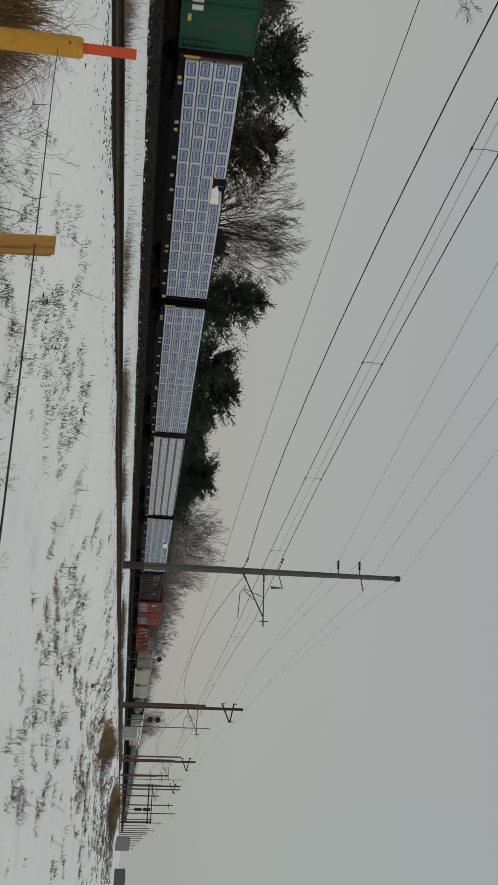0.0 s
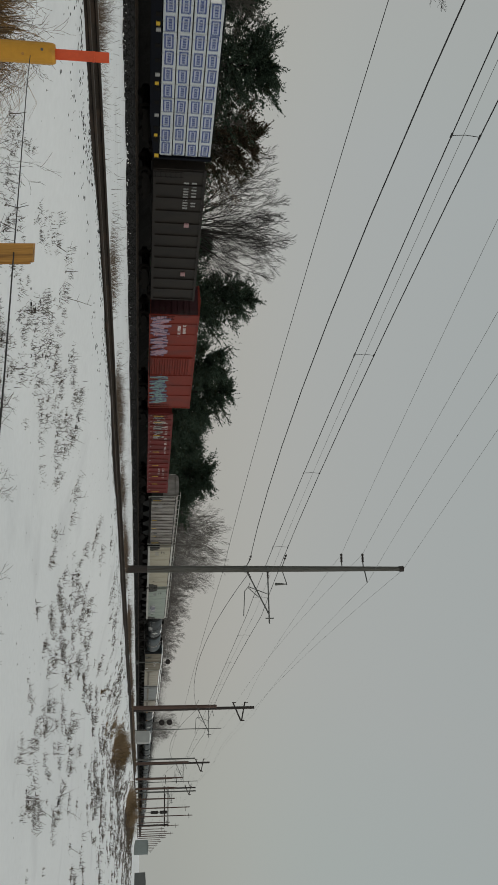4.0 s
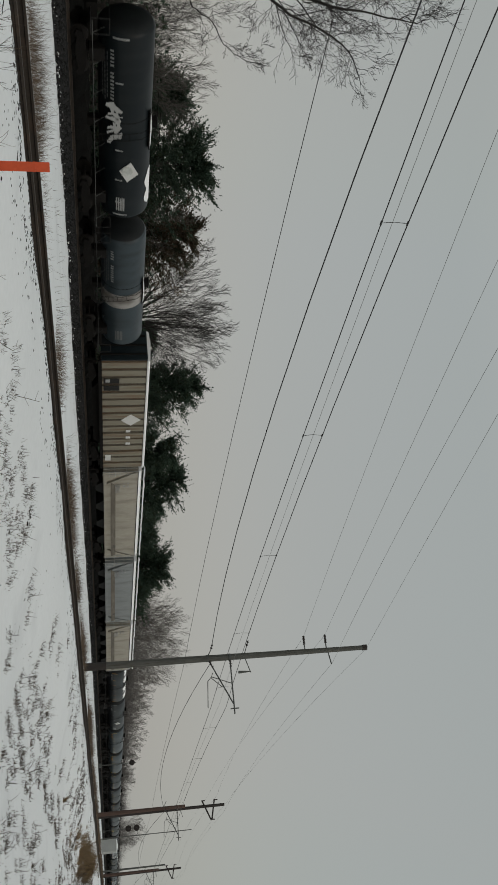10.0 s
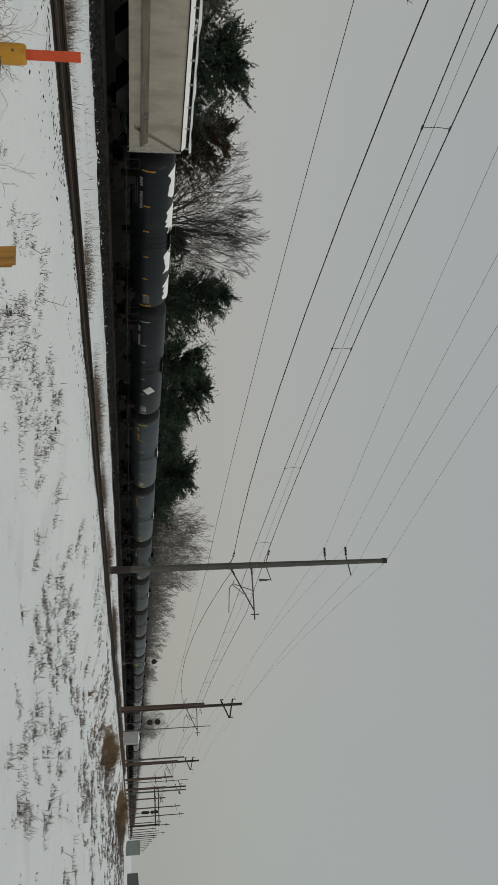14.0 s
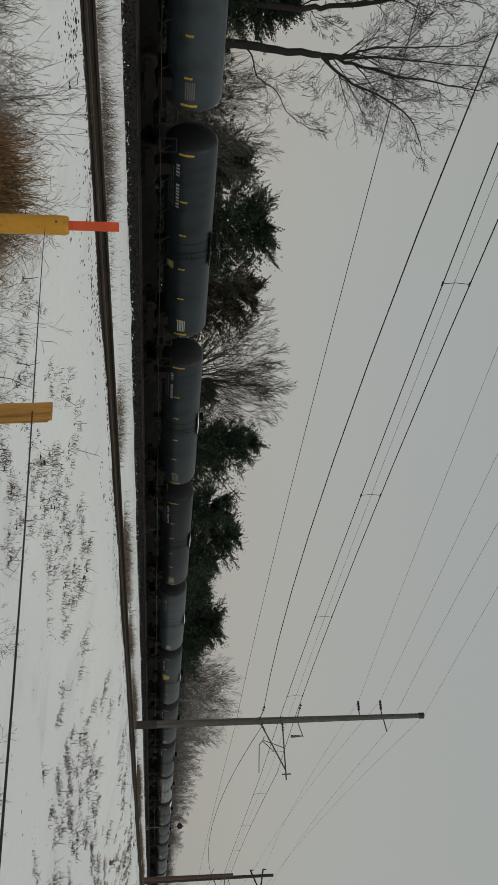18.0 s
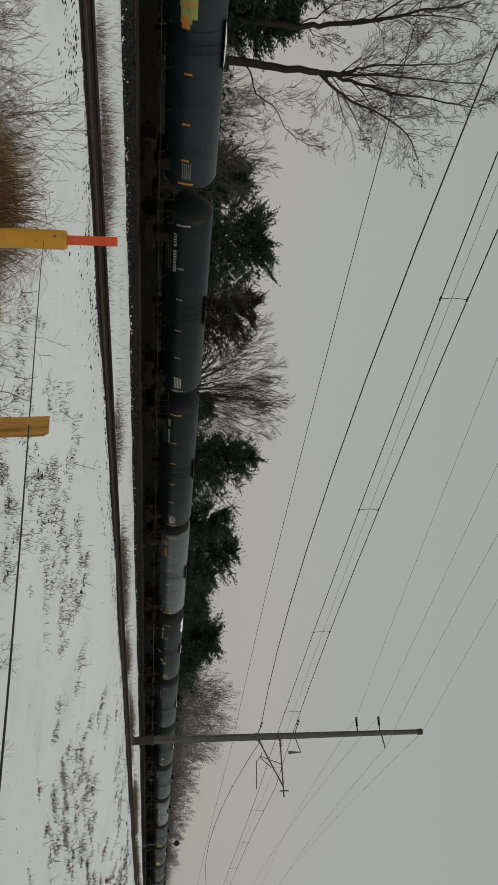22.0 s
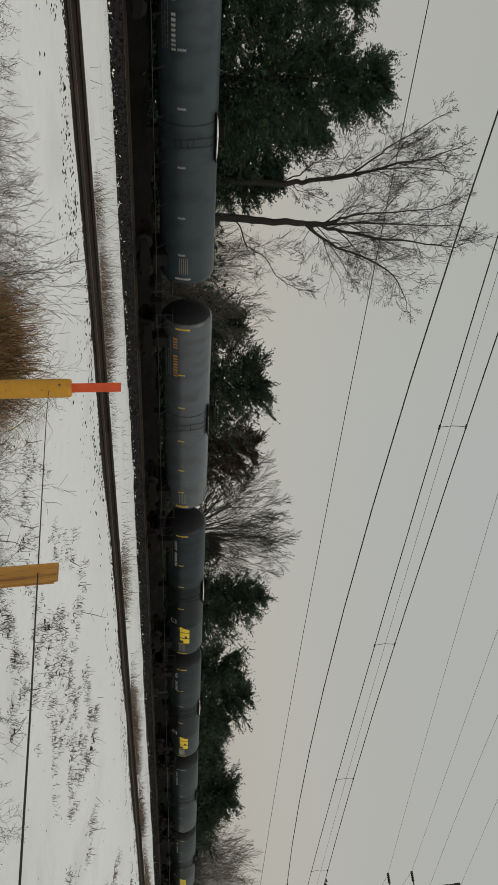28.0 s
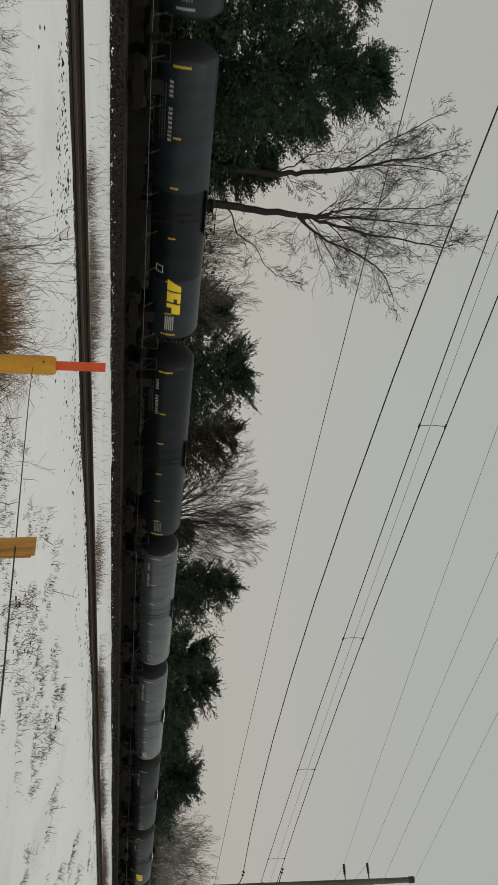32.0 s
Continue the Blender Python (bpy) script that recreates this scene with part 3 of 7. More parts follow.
def signal(x, y, base, zs, label, lens=STEEL, wide=0.52, tall=False):
    sg = thing("railway_signal", label, "railway signal", "signals", pose(x, y, base))
    part("mast", turned(Shape(), [(0.11, -0.3), (0.10, 0), (0.08, max(zs) + 0.8)], 8), STEEL, sg)
    for z in zs:
        if tall:
            head = part("signal_head", Shape().plate([(-0.42, z - 0.85), (-0.25, z - 1.1), (0.25, z - 1.1), (0.42, z - 0.85), (0.42, z + 0.85), (0.25, z + 1.1), (-0.25, z + 1.1), (-0.42, z + 0.85)], -0.08, 0.08), POLE_DARK, sg, "tall black signal head with three lamps", at=pose(0, 0, 0, 0, 0, 90))
        else:
            head = part("signal_head", Shape().tube([(-0.18, 0, z), (-0.12, 0, z), (0.2, 0, z)], [wide, wide, wide * 0.8], 14), POLE_DARK, sg, "round black signal head")
        for dz in (-0.65, 0.0, 0.65) if tall else (0.0,):
            turn = pose(0, 0, 0, 0, 0, -90) if tall else None
            part("hood", Shape().tube([(-0.5, 0, z + 0.12 + dz), (-0.18, 0, z + 0.12 + dz)], [0.2, 0.24], 8), POLE_DARK, head, at=turn)
            part("lens", Shape().tube([(-0.20, 0, z + dz), (-0.19, 0, z + dz)], 0.16, 10), lens, head, at=turn)
    part("base_box", Shape().box(-0.3, 0.3, -0.3, 0.3, -0.3, 0.5), STEEL, sg)


signal(246, 36.0, 0.3, (6.8, 9.0), "silver signal mast with two round black heads by the freight line", wide=0.80)
signal(268, 14.2, 0.3, (5.4, 8.0), "tall signal mast with two long black heads beside the electric line", tall=True)
signal(168, 36.0, 0.3, (6.2,), "silver signal mast with one round black head by the freight line")

AMBER_LAMP = bpy.data.materials.new("lit_amber_lens")
AMBER_LAMP.use_nodes = True
AMBER_LAMP.node_tree.nodes["Principled BSDF"].inputs["Base Color"].default_value = (0.7, 0.4, 0.05, 1)
AMBER_LAMP.node_tree.nodes["Principled BSDF"].inputs["Emission Color"].default_value = (1.0, 0.55, 0.12, 1)
AMBER_LAMP.node_tree.nodes["Principled BSDF"].inputs["Emission Strength"].default_value = 2.5
signal(79.2, 47.0, 0.6, (4.25,), "signal mast with a lit amber lamp behind the freight line", AMBER_LAMP)

for x, y, w, d, h, lab in ((150, 19.6, 2.4, 1.8, 2.6, "pale grey metal equipment cabinet standing in the snow"), (258, 5.0, 5.0, 3.6, 4.0, "pale blue-grey metal equipment hut beyond the field"), (330, -4.5, 26.0, 6.0, 3.8, "low dark shed at the far edge of the field")):
    hut = thing("equipment_hut", lab, "hut", "huts", pose(x, y, 0.0 if y < 9 else 0.6))
    m = surface("hut_sheet", (0.33, 0.345, 0.34) if w < 3 else (0.20, 0.235, 0.235) if w < 10 else (0.10, 0.11, 0.11), 0.6, vary=0.12, big=0.8, fine=12, bump=0.2)
    part("wall", Shape().box(-w / 2, w / 2, -d / 2, d / 2, -0.3, h - 0.25), m, hut)
    part("roof", Shape().prism([(-d / 2 - 0.12, h - 0.25), (d / 2 + 0.12, h - 0.25), (0, h)], -w / 2 - 0.12, w / 2 + 0.12), SNOW_CAP if w < 4 else m, hut)
    part("door", Shape().box(-w / 2 - 0.03, -w / 2, -0.45, 0.45, 0.0, 2.0), m, hut)


def wire(name, pts, r, material, label, sag=0.0, n=10, later=None):
    """A hanging wire through its supports."""
    path = []
    for k, (a, b) in enumerate(zip(pts, pts[1:])):
        if k and later is not None:
            sag = later
        for i in range(n):
            t = i / n
            p = Vector(a).lerp(Vector(b), t)
            p.z -= 4 * sag * t * (1 - t) * ((b[0] - a[0]) / 43.0) ** 2
            path.append(p)
    path.append(Vector(pts[-1]))
    return tagged(part(name, Shape().tube(path, r, 5), material), label, "overhead wire", "overhead wires")


SUP = (-1.3, 41.6, 84.0, 132.5, 177.0, 238.0, 278.0, 344.0, 427.0)


def at_supports(y, z, dz=0.0):
    return [(x, y, z - dz * i) for i, x in enumerate(SUP)]


wire("contact_wire", [(-1.3, 11.15, 7.03)] + at_supports(11.15, 6.78, 0.02)[1:], 0.011, WIRE, "thin taut dark contact wire above the rails", 0.225, later=0.02)
wire("messenger_wire", [(-1.3, 11.15, 7.65)] + at_supports(11.15, 7.55, 0.02)[1:], 0.012, WIRE, "dark messenger wire hung above the contact wire", 0.42, later=0.32)
wire("auxiliary_wire", at_supports(11.35, 7.25, 0.02), 0.005, WIRE_PALE, "very thin pale wire beside the messenger", 0.2)
wire("feeder_cable", [(-1.3, 14.35, 8.35), (41.6, 14.35, 7.12)], 0.017, WIRE, "thick black feeder cable slung along the poles", 0.81)
wire("signal_wire", [(-1.3, 13.45, 5.95)] + at_supports(13.45, 5.62)[1:], 0.008, WIRE, "thin dark line wire low on the poles", 0.223, later=0.1)
wire("slack_feeder", [(41.68, 13.45, 7.0), (84.0, 13.45, 6.9), (132.5, 13.45, 6.7), (177.0, 13.45, 6.5)], 0.016, WIRE, "thick dark feeder sagging between the masts", 1.3, 16)
for y, zn, z0, z1, sg in ((14.45, 9.66, 11.98, 11.9, 0.16), (14.45, 11.06, 13.12, 11.0, 0.085), (12.95, 11.71, 13.28, 12.4, 0.38), (13.6, 12.60, 15.25, 12.6, 0.10)):
    wire("line_wire", [(-1.3, y, zn), (41.68, y, z0), (84.7, y, z1), (133.0, y, z1 - 0.3), (177.5, y, z1 - 0.3), (238, y, z1), (278, y, z1)], 0.0065, WIRE_PALE, "thin pale power line high on the poles", sg, 14, 0.45)

# droppers that tie the messenger to the contact wire
for a in range(len(SUP) - 3):
    for i in range(9):
        x = SUP[a] + (4.4 if a == 0 else 4.0) + 7.05 * i
        if x > SUP[a + 1] - 1.5:
            break
        t = (x - SUP[a]) / (SUP[a + 1] - SUP[a])
        span = ((SUP[a + 1] - SUP[a]) / 43.0) ** 2
        zc = 6.78 - 0.02 * (a + t) + (0.25 * (1 - t) if a == 0 else 0) - 4 * (0.225 if a == 0 else 0.02) * t * (1 - t) * span
        zm = 7.55 - 0.02 * (a + t) + (0.10 * (1 - t) if a == 0 else 0) - 4 * (0.42 if a == 0 else 0.32) * t * (1 - t) * span
        d = thing("wire_dropper", "short clipped dropper between messenger and contact wire", "wire dropper", "droppers", pose(x, 11.15, zc))
        part("rod", Shape().tube([(0, 0, 0), (0, 0.03, (zm - zc) / 2), (0, 0, zm - zc)], 0.006, 4), WIRE, d)
        part("clip", Shape().tube([(-0.05, 0, 0), (0.05, 0, 0)], 0.019, 6), WIRE, d)
        part("clip", Shape().tube([(-0.05, 0, zm - zc), (0.05, 0, zm - zc)], 0.019, 6), WIRE, d)

# ---- fence beside the camera ----
marker = thing("marker_post", "round yellow marker post with an upright orange blade in the snow", "marker post", at=pose(2.88, 3.54, 0.0))
s = turned(Shape(), [(0.050, -0.3), (0.050, 1.10), (0.049, 1.135), (0.043, 1.148)], 20)
part("post", s, YELLOW, marker, "round yellow post", smooth=False)
for z in (0.82, 1.0, 1.09):
    a = radians(-129 + (8 if z < 1.05 else -20))
    part("screw", Shape().tube([(0.048 * math.cos(a), 0.048 * math.sin(a), z), (0.053 * math.cos(a), 0.053 * math.sin(a), z)], 0.007, 8), STEEL if z > 1.05 else POST_WOOD, marker)
blade = Shape()
blade.box(-0.024, 0.024, -0.006, 0.006, 1.05, 1.405)
blade.box(-0.0255, 0.0255, -0.009, 0.009, 1.325, 1.335)
part("blade", blade, ORANGE, marker, "flat orange marker blade", at=pose(0.0, 0.0, 0, 0, 0, -40))

stake = thing("fence_post", "sawn yellowish pine fence post of two nailed boards", "fence post", at=pose(1.773, 1.362, 0.0, 0, -2.3, -50))
part("board", Shape().plate([(-0.024, -0.3), (0.024, -0.3), (0.0235, 1.325), (-0.0235, 1.33)], -0.02, 0.018), POST_WOOD, stake)
part("board", Shape().plate([(-0.020, -0.3), (0.028, -0.3), (0.029, 1.312), (-0.018, 1.315)], 0.019, 0.045), POST_WOOD, stake)
fw = Shape().tube([(2.93, 3.62, 1.02), (2.555, 2.935, 1.097), (2.0, 1.90, 1.219), (1.72, 1.38, 1.281), (1.454, 0.881, 1.340), (1.237, 0.476, 1.386), (0.72, -0.5, 1.49), (0.2, -1.5, 1.55)], 0.0019, 6)
tagged(part("fence_wire", fw, WIRE), "single dark strand of fence wire from post to post", "fence wire")
last = thing("fence_post", "plain wooden fence post behind the camera", "fence post", at=pose(0.2, -1.55, 0.0))
part("board", Shape().box(-0.05, 0.05, -0.05, 0.05, -0.3, 1.6), POST_WOOD, last)


# ---- the freight train ----
SPEED = 21.9
CARS = []                                   # (thing, where its leading end is at the start)


def paint(name, base, dirt=(0.05, 0.045, 0.04), at=0.64, rough=0.55, vary=0.12, spread=0.25, stretch=(1, 1, 0.35), spec=0.3):
    return surface(name, base, rough, vary=vary, big=0.5, fine=6.0, bump=0.06, second=dirt, second_at=at, spread=spread, stretch=stretch, spec=spec)


IRON = surface("car_ironwork", (0.012, 0.0115, 0.011), 0.85, vary=0.4, big=1.0, fine=12, bump=0.3, spec=0.1)
WHEEL = surface("wheel_steel", (0.018, 0.017, 0.016), 0.7, 0.0, vary=0.3, bump=0.1, spec=0.15)
REFLECT = surface("yellow_reflector", (0.62, 0.42, 0.03), 0.5, vary=0.1, bump=0.0)
REFLECT_OR = surface("amber_reflector", (0.62, 0.30, 0.03), 0.5, vary=0.1, bump=0.0)
LETTER = surface("white_lettering", (0.62, 0.63, 0.62), 0.6, vary=0.1, bump=0.0)
LETTER_TANK = surface("dulled_lettering", (0.46, 0.47, 0.47), 0.6, vary=0.15, bump=0.0)
LETTER_DIM = surface("grey_lettering", (0.33, 0.34, 0.34), 0.6, vary=0.1, bump=0.0)
LETTER_FAINT = surface("worn_lettering", (0.12, 0.125, 0.125), 0.6, vary=0.2, bump=0.0)
LETTER_OR = surface("orange_lettering", (0.55, 0.27, 0.05), 0.6, vary=0.1, bump=0.0)
LETTER_BK = surface("black_lettering", (0.05, 0.05, 0.05), 0.6, vary=0.1, bump=0.0)
LOGO_Y = surface("yellow_mark", (0.75, 0.55, 0.03), 0.5, vary=0.06, bump=0.0)
PINK = surface("hazard_pink", (0.36, 0.22, 0.23), 0.6, vary=0.1, bump=0.0)
WRAP = surface("white_lumber_wrap", (0.53, 0.58, 0.61), 0.45, vary=0.07, big=0.8, fine=5.0, bump=0.35, second=(0.5, 0.54, 0.6), second_at=0.66)
WRAP_BLUE = surface("blue_print", (0.05, 0.08, 0.235), 0.5, vary=0.12, bump=0.0)
WRAP_STRIPE = surface("indigo_stripe", (0.035, 0.04, 0.13), 0.5, vary=0.12, bump=0.0)
WRAP_GREY = surface("grey_print", (0.21, 0.25, 0.28), 0.5, vary=0.1, bump=0.0)
WRAP_PALE = surface("pale_blue_print", (0.40, 0.45, 0.56), 0.5, vary=0.1, bump=0.0)
DECK_BLUE = paint("dark_blue_steel", (0.005, 0.0065, 0.011), (0.008, 0.008, 0.009), spec=0.1)
MAROON = paint("maroon_steel", (0.04, 0.014, 0.018))
GREEN = paint("green_car_paint", (0.006, 0.058, 0.034), at=0.7)
RED = paint("faded_red_paint", (0.18, 0.027, 0.017), (0.12, 0.03, 0.025), 0.62)
CPRED = paint("gondola_red_paint", (0.155, 0.023, 0.022), (0.07, 0.018, 0.017), 0.6)
BROWN = paint("sooty_brown_paint", (0.021, 0.0175, 0.0145), (0.014, 0.012, 0.011), 0.55)
GREY_H = paint("light_grey_paint", (0.30, 0.293, 0.28), (0.13, 0.12, 0.11), 0.53)
CREAM = paint("cream_paint", (0.37, 0.35, 0.275), (0.27, 0.25, 0.195), 0.62)
MINT = paint("pale_mint_paint", (0.285, 0.335, 0.30), (0.20, 0.235, 0.21), 0.64)
BLUEGREY = paint("blue_grey_paint", (0.225, 0.245, 0.25), (0.165, 0.175, 0.18), 0.6)
DUST = paint("dusty_beige_paint", (0.345, 0.325, 0.275), (0.24, 0.22, 0.18), 0.6)
CHUTE = paint("dark_chute_paint", (0.019, 0.0195, 0.0195), (0.03, 0.028, 0.026), spec=0.1)
# dark colour that carries the shade of the hopper ends
SLOPE_SHADE = paint("slope_shade_paint", (0.05, 0.05, 0.046), (0.03, 0.03, 0.028), spec=0.1)
BELLY_SHADE_DIRT = paint("belly_shade_and_dirt", (0.125, 0.11, 0.088), (0.20, 0.18, 0.145), 0.58, stretch=(0.5, 1, 2.5))
RAIL_DIM = surface("grimy_hand_rail", (0.035, 0.036, 0.036), 0.7, vary=0.3, bump=0.0, spec=0.15)
GRIME_SHADE = surface("grime_shade_tank_head", (0.007, 0.0095, 0.011), 0.6, vary=0.5, big=0.8, fine=8.0, bump=0.1)
RUSTY = paint("rust_streaked_tan_paint", (0.215, 0.20, 0.155), (0.16, 0.10, 0.055), 0.62, stretch=(2.0, 2.0, 0.25))
RUSTY_GAP = paint("dark_rusty_gap_paint", (0.075, 0.062, 0.048), (0.11, 0.06, 0.03), 0.6, stretch=(2.0, 2.0, 0.25))
FRAME_PALE = paint("pale_frame_paint", (0.43, 0.44, 0.42), (0.27, 0.265, 0.245))
TK = {
    "black": paint("black_tank_paint", (0.006, 0.0095, 0.0115), (0.012, 0.0155, 0.017), 0.62, rough=0.4, spec=0.2),
    "charcoal": paint("charcoal_tank_paint", (0.0155, 0.0235, 0.028), (0.010, 0.014, 0.016), 0.6, rough=0.4, spec=0.25),
    "slate": paint("slate_tank_paint", (0.036, 0.050, 0.059), (0.024, 0.032, 0.037), 0.6, rough=0.4, spec=0.25),
    "grey": paint("grey_tank_paint", (0.066, 0.079, 0.090), (0.050, 0.058, 0.065), 0.6, rough=0.27, spec=0.5),
}
SPRAY = [surface("spray_" + n, c, 0.6, vary=0.25, big=3.0, fine=12, bump=0.0) for n, c in (("lilac", (0.36, 0.27, 0.34)), ("teal", (0.20, 0.33, 0.31)), ("indigo", (0.10, 0.09, 0.17)), ("pink", (0.40, 0.18, 0.19)), ("lime", (0.29, 0.31, 0.09)), ("pale", (0.5, 0.52, 0.5)), ("tangerine", (0.5, 0.22, 0.05)))]

wheel_data = mesh_of("wheel", Shape().tube([(0, -0.07, 0), (0, -0.03, 0), (0, 0.03, 0), (0, 0.03, 0), (0, 0.07, 0)], [0.40, 0.46, 0.46, 0.49, 0.49], 20), WHEEL)
frame_data = mesh_of("side_frame", Shape().plate([(-1.25, 0.33), (-1.05, 0.22), (-0.85, 0.33), (-0.45, 0.24), (0.45, 0.24), (0.85, 0.33), (1.05, 0.22), (1.25, 0.33), (1.2, 0.62), (0.6, 0.78), (-0.6, 0.78), (-1.2, 0.62)], -0.07, 0.07), IRON)
bolster_data = mesh_of("bolster", Shape().box(-0.28, 0.28, -1.1, 1.1, 0.5, 0.85), IRON)
axle_data = mesh_of("axle", Shape().tube([(0, -1.0, 0), (0, 1.0, 0)], 0.085, 10), WHEEL)
coupler_data = mesh_of("coupler", Shape().box(-0.55, 0.1, -0.12, 0.12, 0.75, 1.0).box(-0.75, -0.5, -0.17, 0.17, 0.70, 1.05), IRON)


ring = Shape()
for q in ((-0.47, 0.47, 0.18, 0.26), (-0.47, 0.47, -0.26, -0.18), (-0.47, -0.38, -0.18, 0.18), (0.38, 0.47, -0.18, 0.18), (-0.30, -0.18, -0.09, 0.10), (-0.13, -0.01, -0.09, 0.10), (0.04, 0.16, -0.09, 0.10), (0.21, 0.30, -0.09, 0.10)):
    ring.box(q[0], q[1], -0.007, 0.0, q[2], q[3])
print_data = mesh_of("print", ring, WRAP_BLUE)
field_data = mesh_of("print_field", Shape().box(-0.40, 0.40, -0.004, 0.0, -0.20, 0.20), WRAP_PALE)
winch_data = mesh_of("strap_winch", Shape().box(0, 0.25, -0.015, 0.015, -0.15, 0.15), IRON)
SPRAY_TAG = surface("lime_tag", (0.42, 0.46, 0.08), 0.6, vary=0.15, bump=0.0)
winch_pale = mesh_of("strap_winch", Shape().box(0, 0.22, -0.02, 0.015, -0.12, 0.14), LETTER_DIM)
strap_data = mesh_of("strap", Shape().box(0, 0.02, -0.005, 0.005, 1.2, 4.66), LETTER_DIM)


def running_gear(car, length, inset=2.1):
    for x in (inset, length - inset):
        t = part("truck", bolster_data, None, car, at=pose(x, 0, 0))
        for y in (-1.06, 1.06):
            part("side_frame", frame_data, None, t, at=pose(0, y, 0))
        for dx in (-0.87, 0.87):
            part("axle", axle_data, None, t, at=pose(dx, 0, 0.46))
            part("wheel", wheel_data, None, t, at=pose(dx, -0.75, 0.46))
            part("wheel", wheel_data, None, t, at=pose(dx, 0.75, 0.46, 0, 0, 180))
    part("coupler", coupler_data, None, car)
    part("coupler", coupler_data, None, car, at=pose(length, 0, 0, 0, 0, 180))


def lettering(shape, x, z, w, h, y, rows=1, seed=0, gap=0.25):
    """A line or more of unreadable writing as plain bars on the side that faces the field."""
    rr = random.Random(seed)
    for k in range(rows):
        zz, xx = z - k * h * 1.5, x
        while xx < x + w:
            step = h * rr.uniform(0.22, 0.42)
            if rr.random() > 0.12:
                shape.box(xx, min(xx + step, x + w), y - 0.006, y + 0.004, zz - h, zz)
            xx += step + h * (gap + 0.08)
    return shape


def spray(car, x, z, w, h, y, seed, tints):
    """Sprayed paint: crowded jagged strokes, too wild to read, each colour over the last."""
    rr = random.Random(seed)
    cells = max(3, round(w / 0.62))
    bones = []
    for k in range(cells):
        cx, cw = x + w * k / cells, w / cells
        spots = [(cx + cw * rr.uniform(-0.1, 1.1), z + h * f * rr.uniform(0.85, 1.1)) for f in (0.05, 0.3, 0.55, 0.75, 0.95)]
        more = [(cx + cw * rr.uniform(0.0, 1.0), z + h * rr.uniform(0.1, 0.9)) for _ in range(5)]
        bones += [(spots[0], spots[4]), (spots[rr.randint(0, 1)], spots[3]), (spots[2], spots[rr.choice((0, 4))]), (spots[1], spots[4])]
        bones += [(more[0], more[1]), (more[1], more[2]), (more[2], spots[2]), (more[3], more[4])]
    for n, tint in enumerate(tints):
        s = Shape()
        thick = h * (0.10 if n == 0 else 0.055 if n == 1 else 0.025)
        for k, (a, b) in enumerate(bones):
            if n and rr.random() < 0.3:
                continue
            a, b = Vector((a[0] + rr.gauss(0, 0.03), 0, a[1] + rr.gauss(0, 0.03))), Vector((b[0] + rr.gauss(0, 0.03), 0, b[1] + rr.gauss(0, 0.03)))
            side = (b - a).cross(Vector((0, 1, 0))).normalized() * thick * rr.uniform(0.7, 1.3)
            lift = Vector((0, y - 0.004 * (n + 1) - 0.0006 * (k % 6), 0))
            s.quad(a - side + lift, a + side * 0.5 + lift, b + side + lift, b - side * 0.6 + lift)
        tagged(part("graffiti", s, tint, car), "sprayed graffiti", kind="stuff")


def ladder(shape, x, y, z0, z1, w=0.45, n=6):
    shape.tube([(x, y, z0), (x, y, z1)], 0.02, 4).tube([(x + w, y, z0), (x + w, y, z1)], 0.02, 4)
    for i in range(n):
        z = z0 + (z1 - z0) * (i + 0.5) / n
        shape.tube([(x, y, z), (x + w, y, z)], 0.016, 4)
    return shape


def make_car(name, label, category, start):
    car = thing(name, label, category, "cars of the passing freight train", pose(start, FREIGHT_Y, RAIL_FREIGHT))
    CARS.append((car, start))
    return car


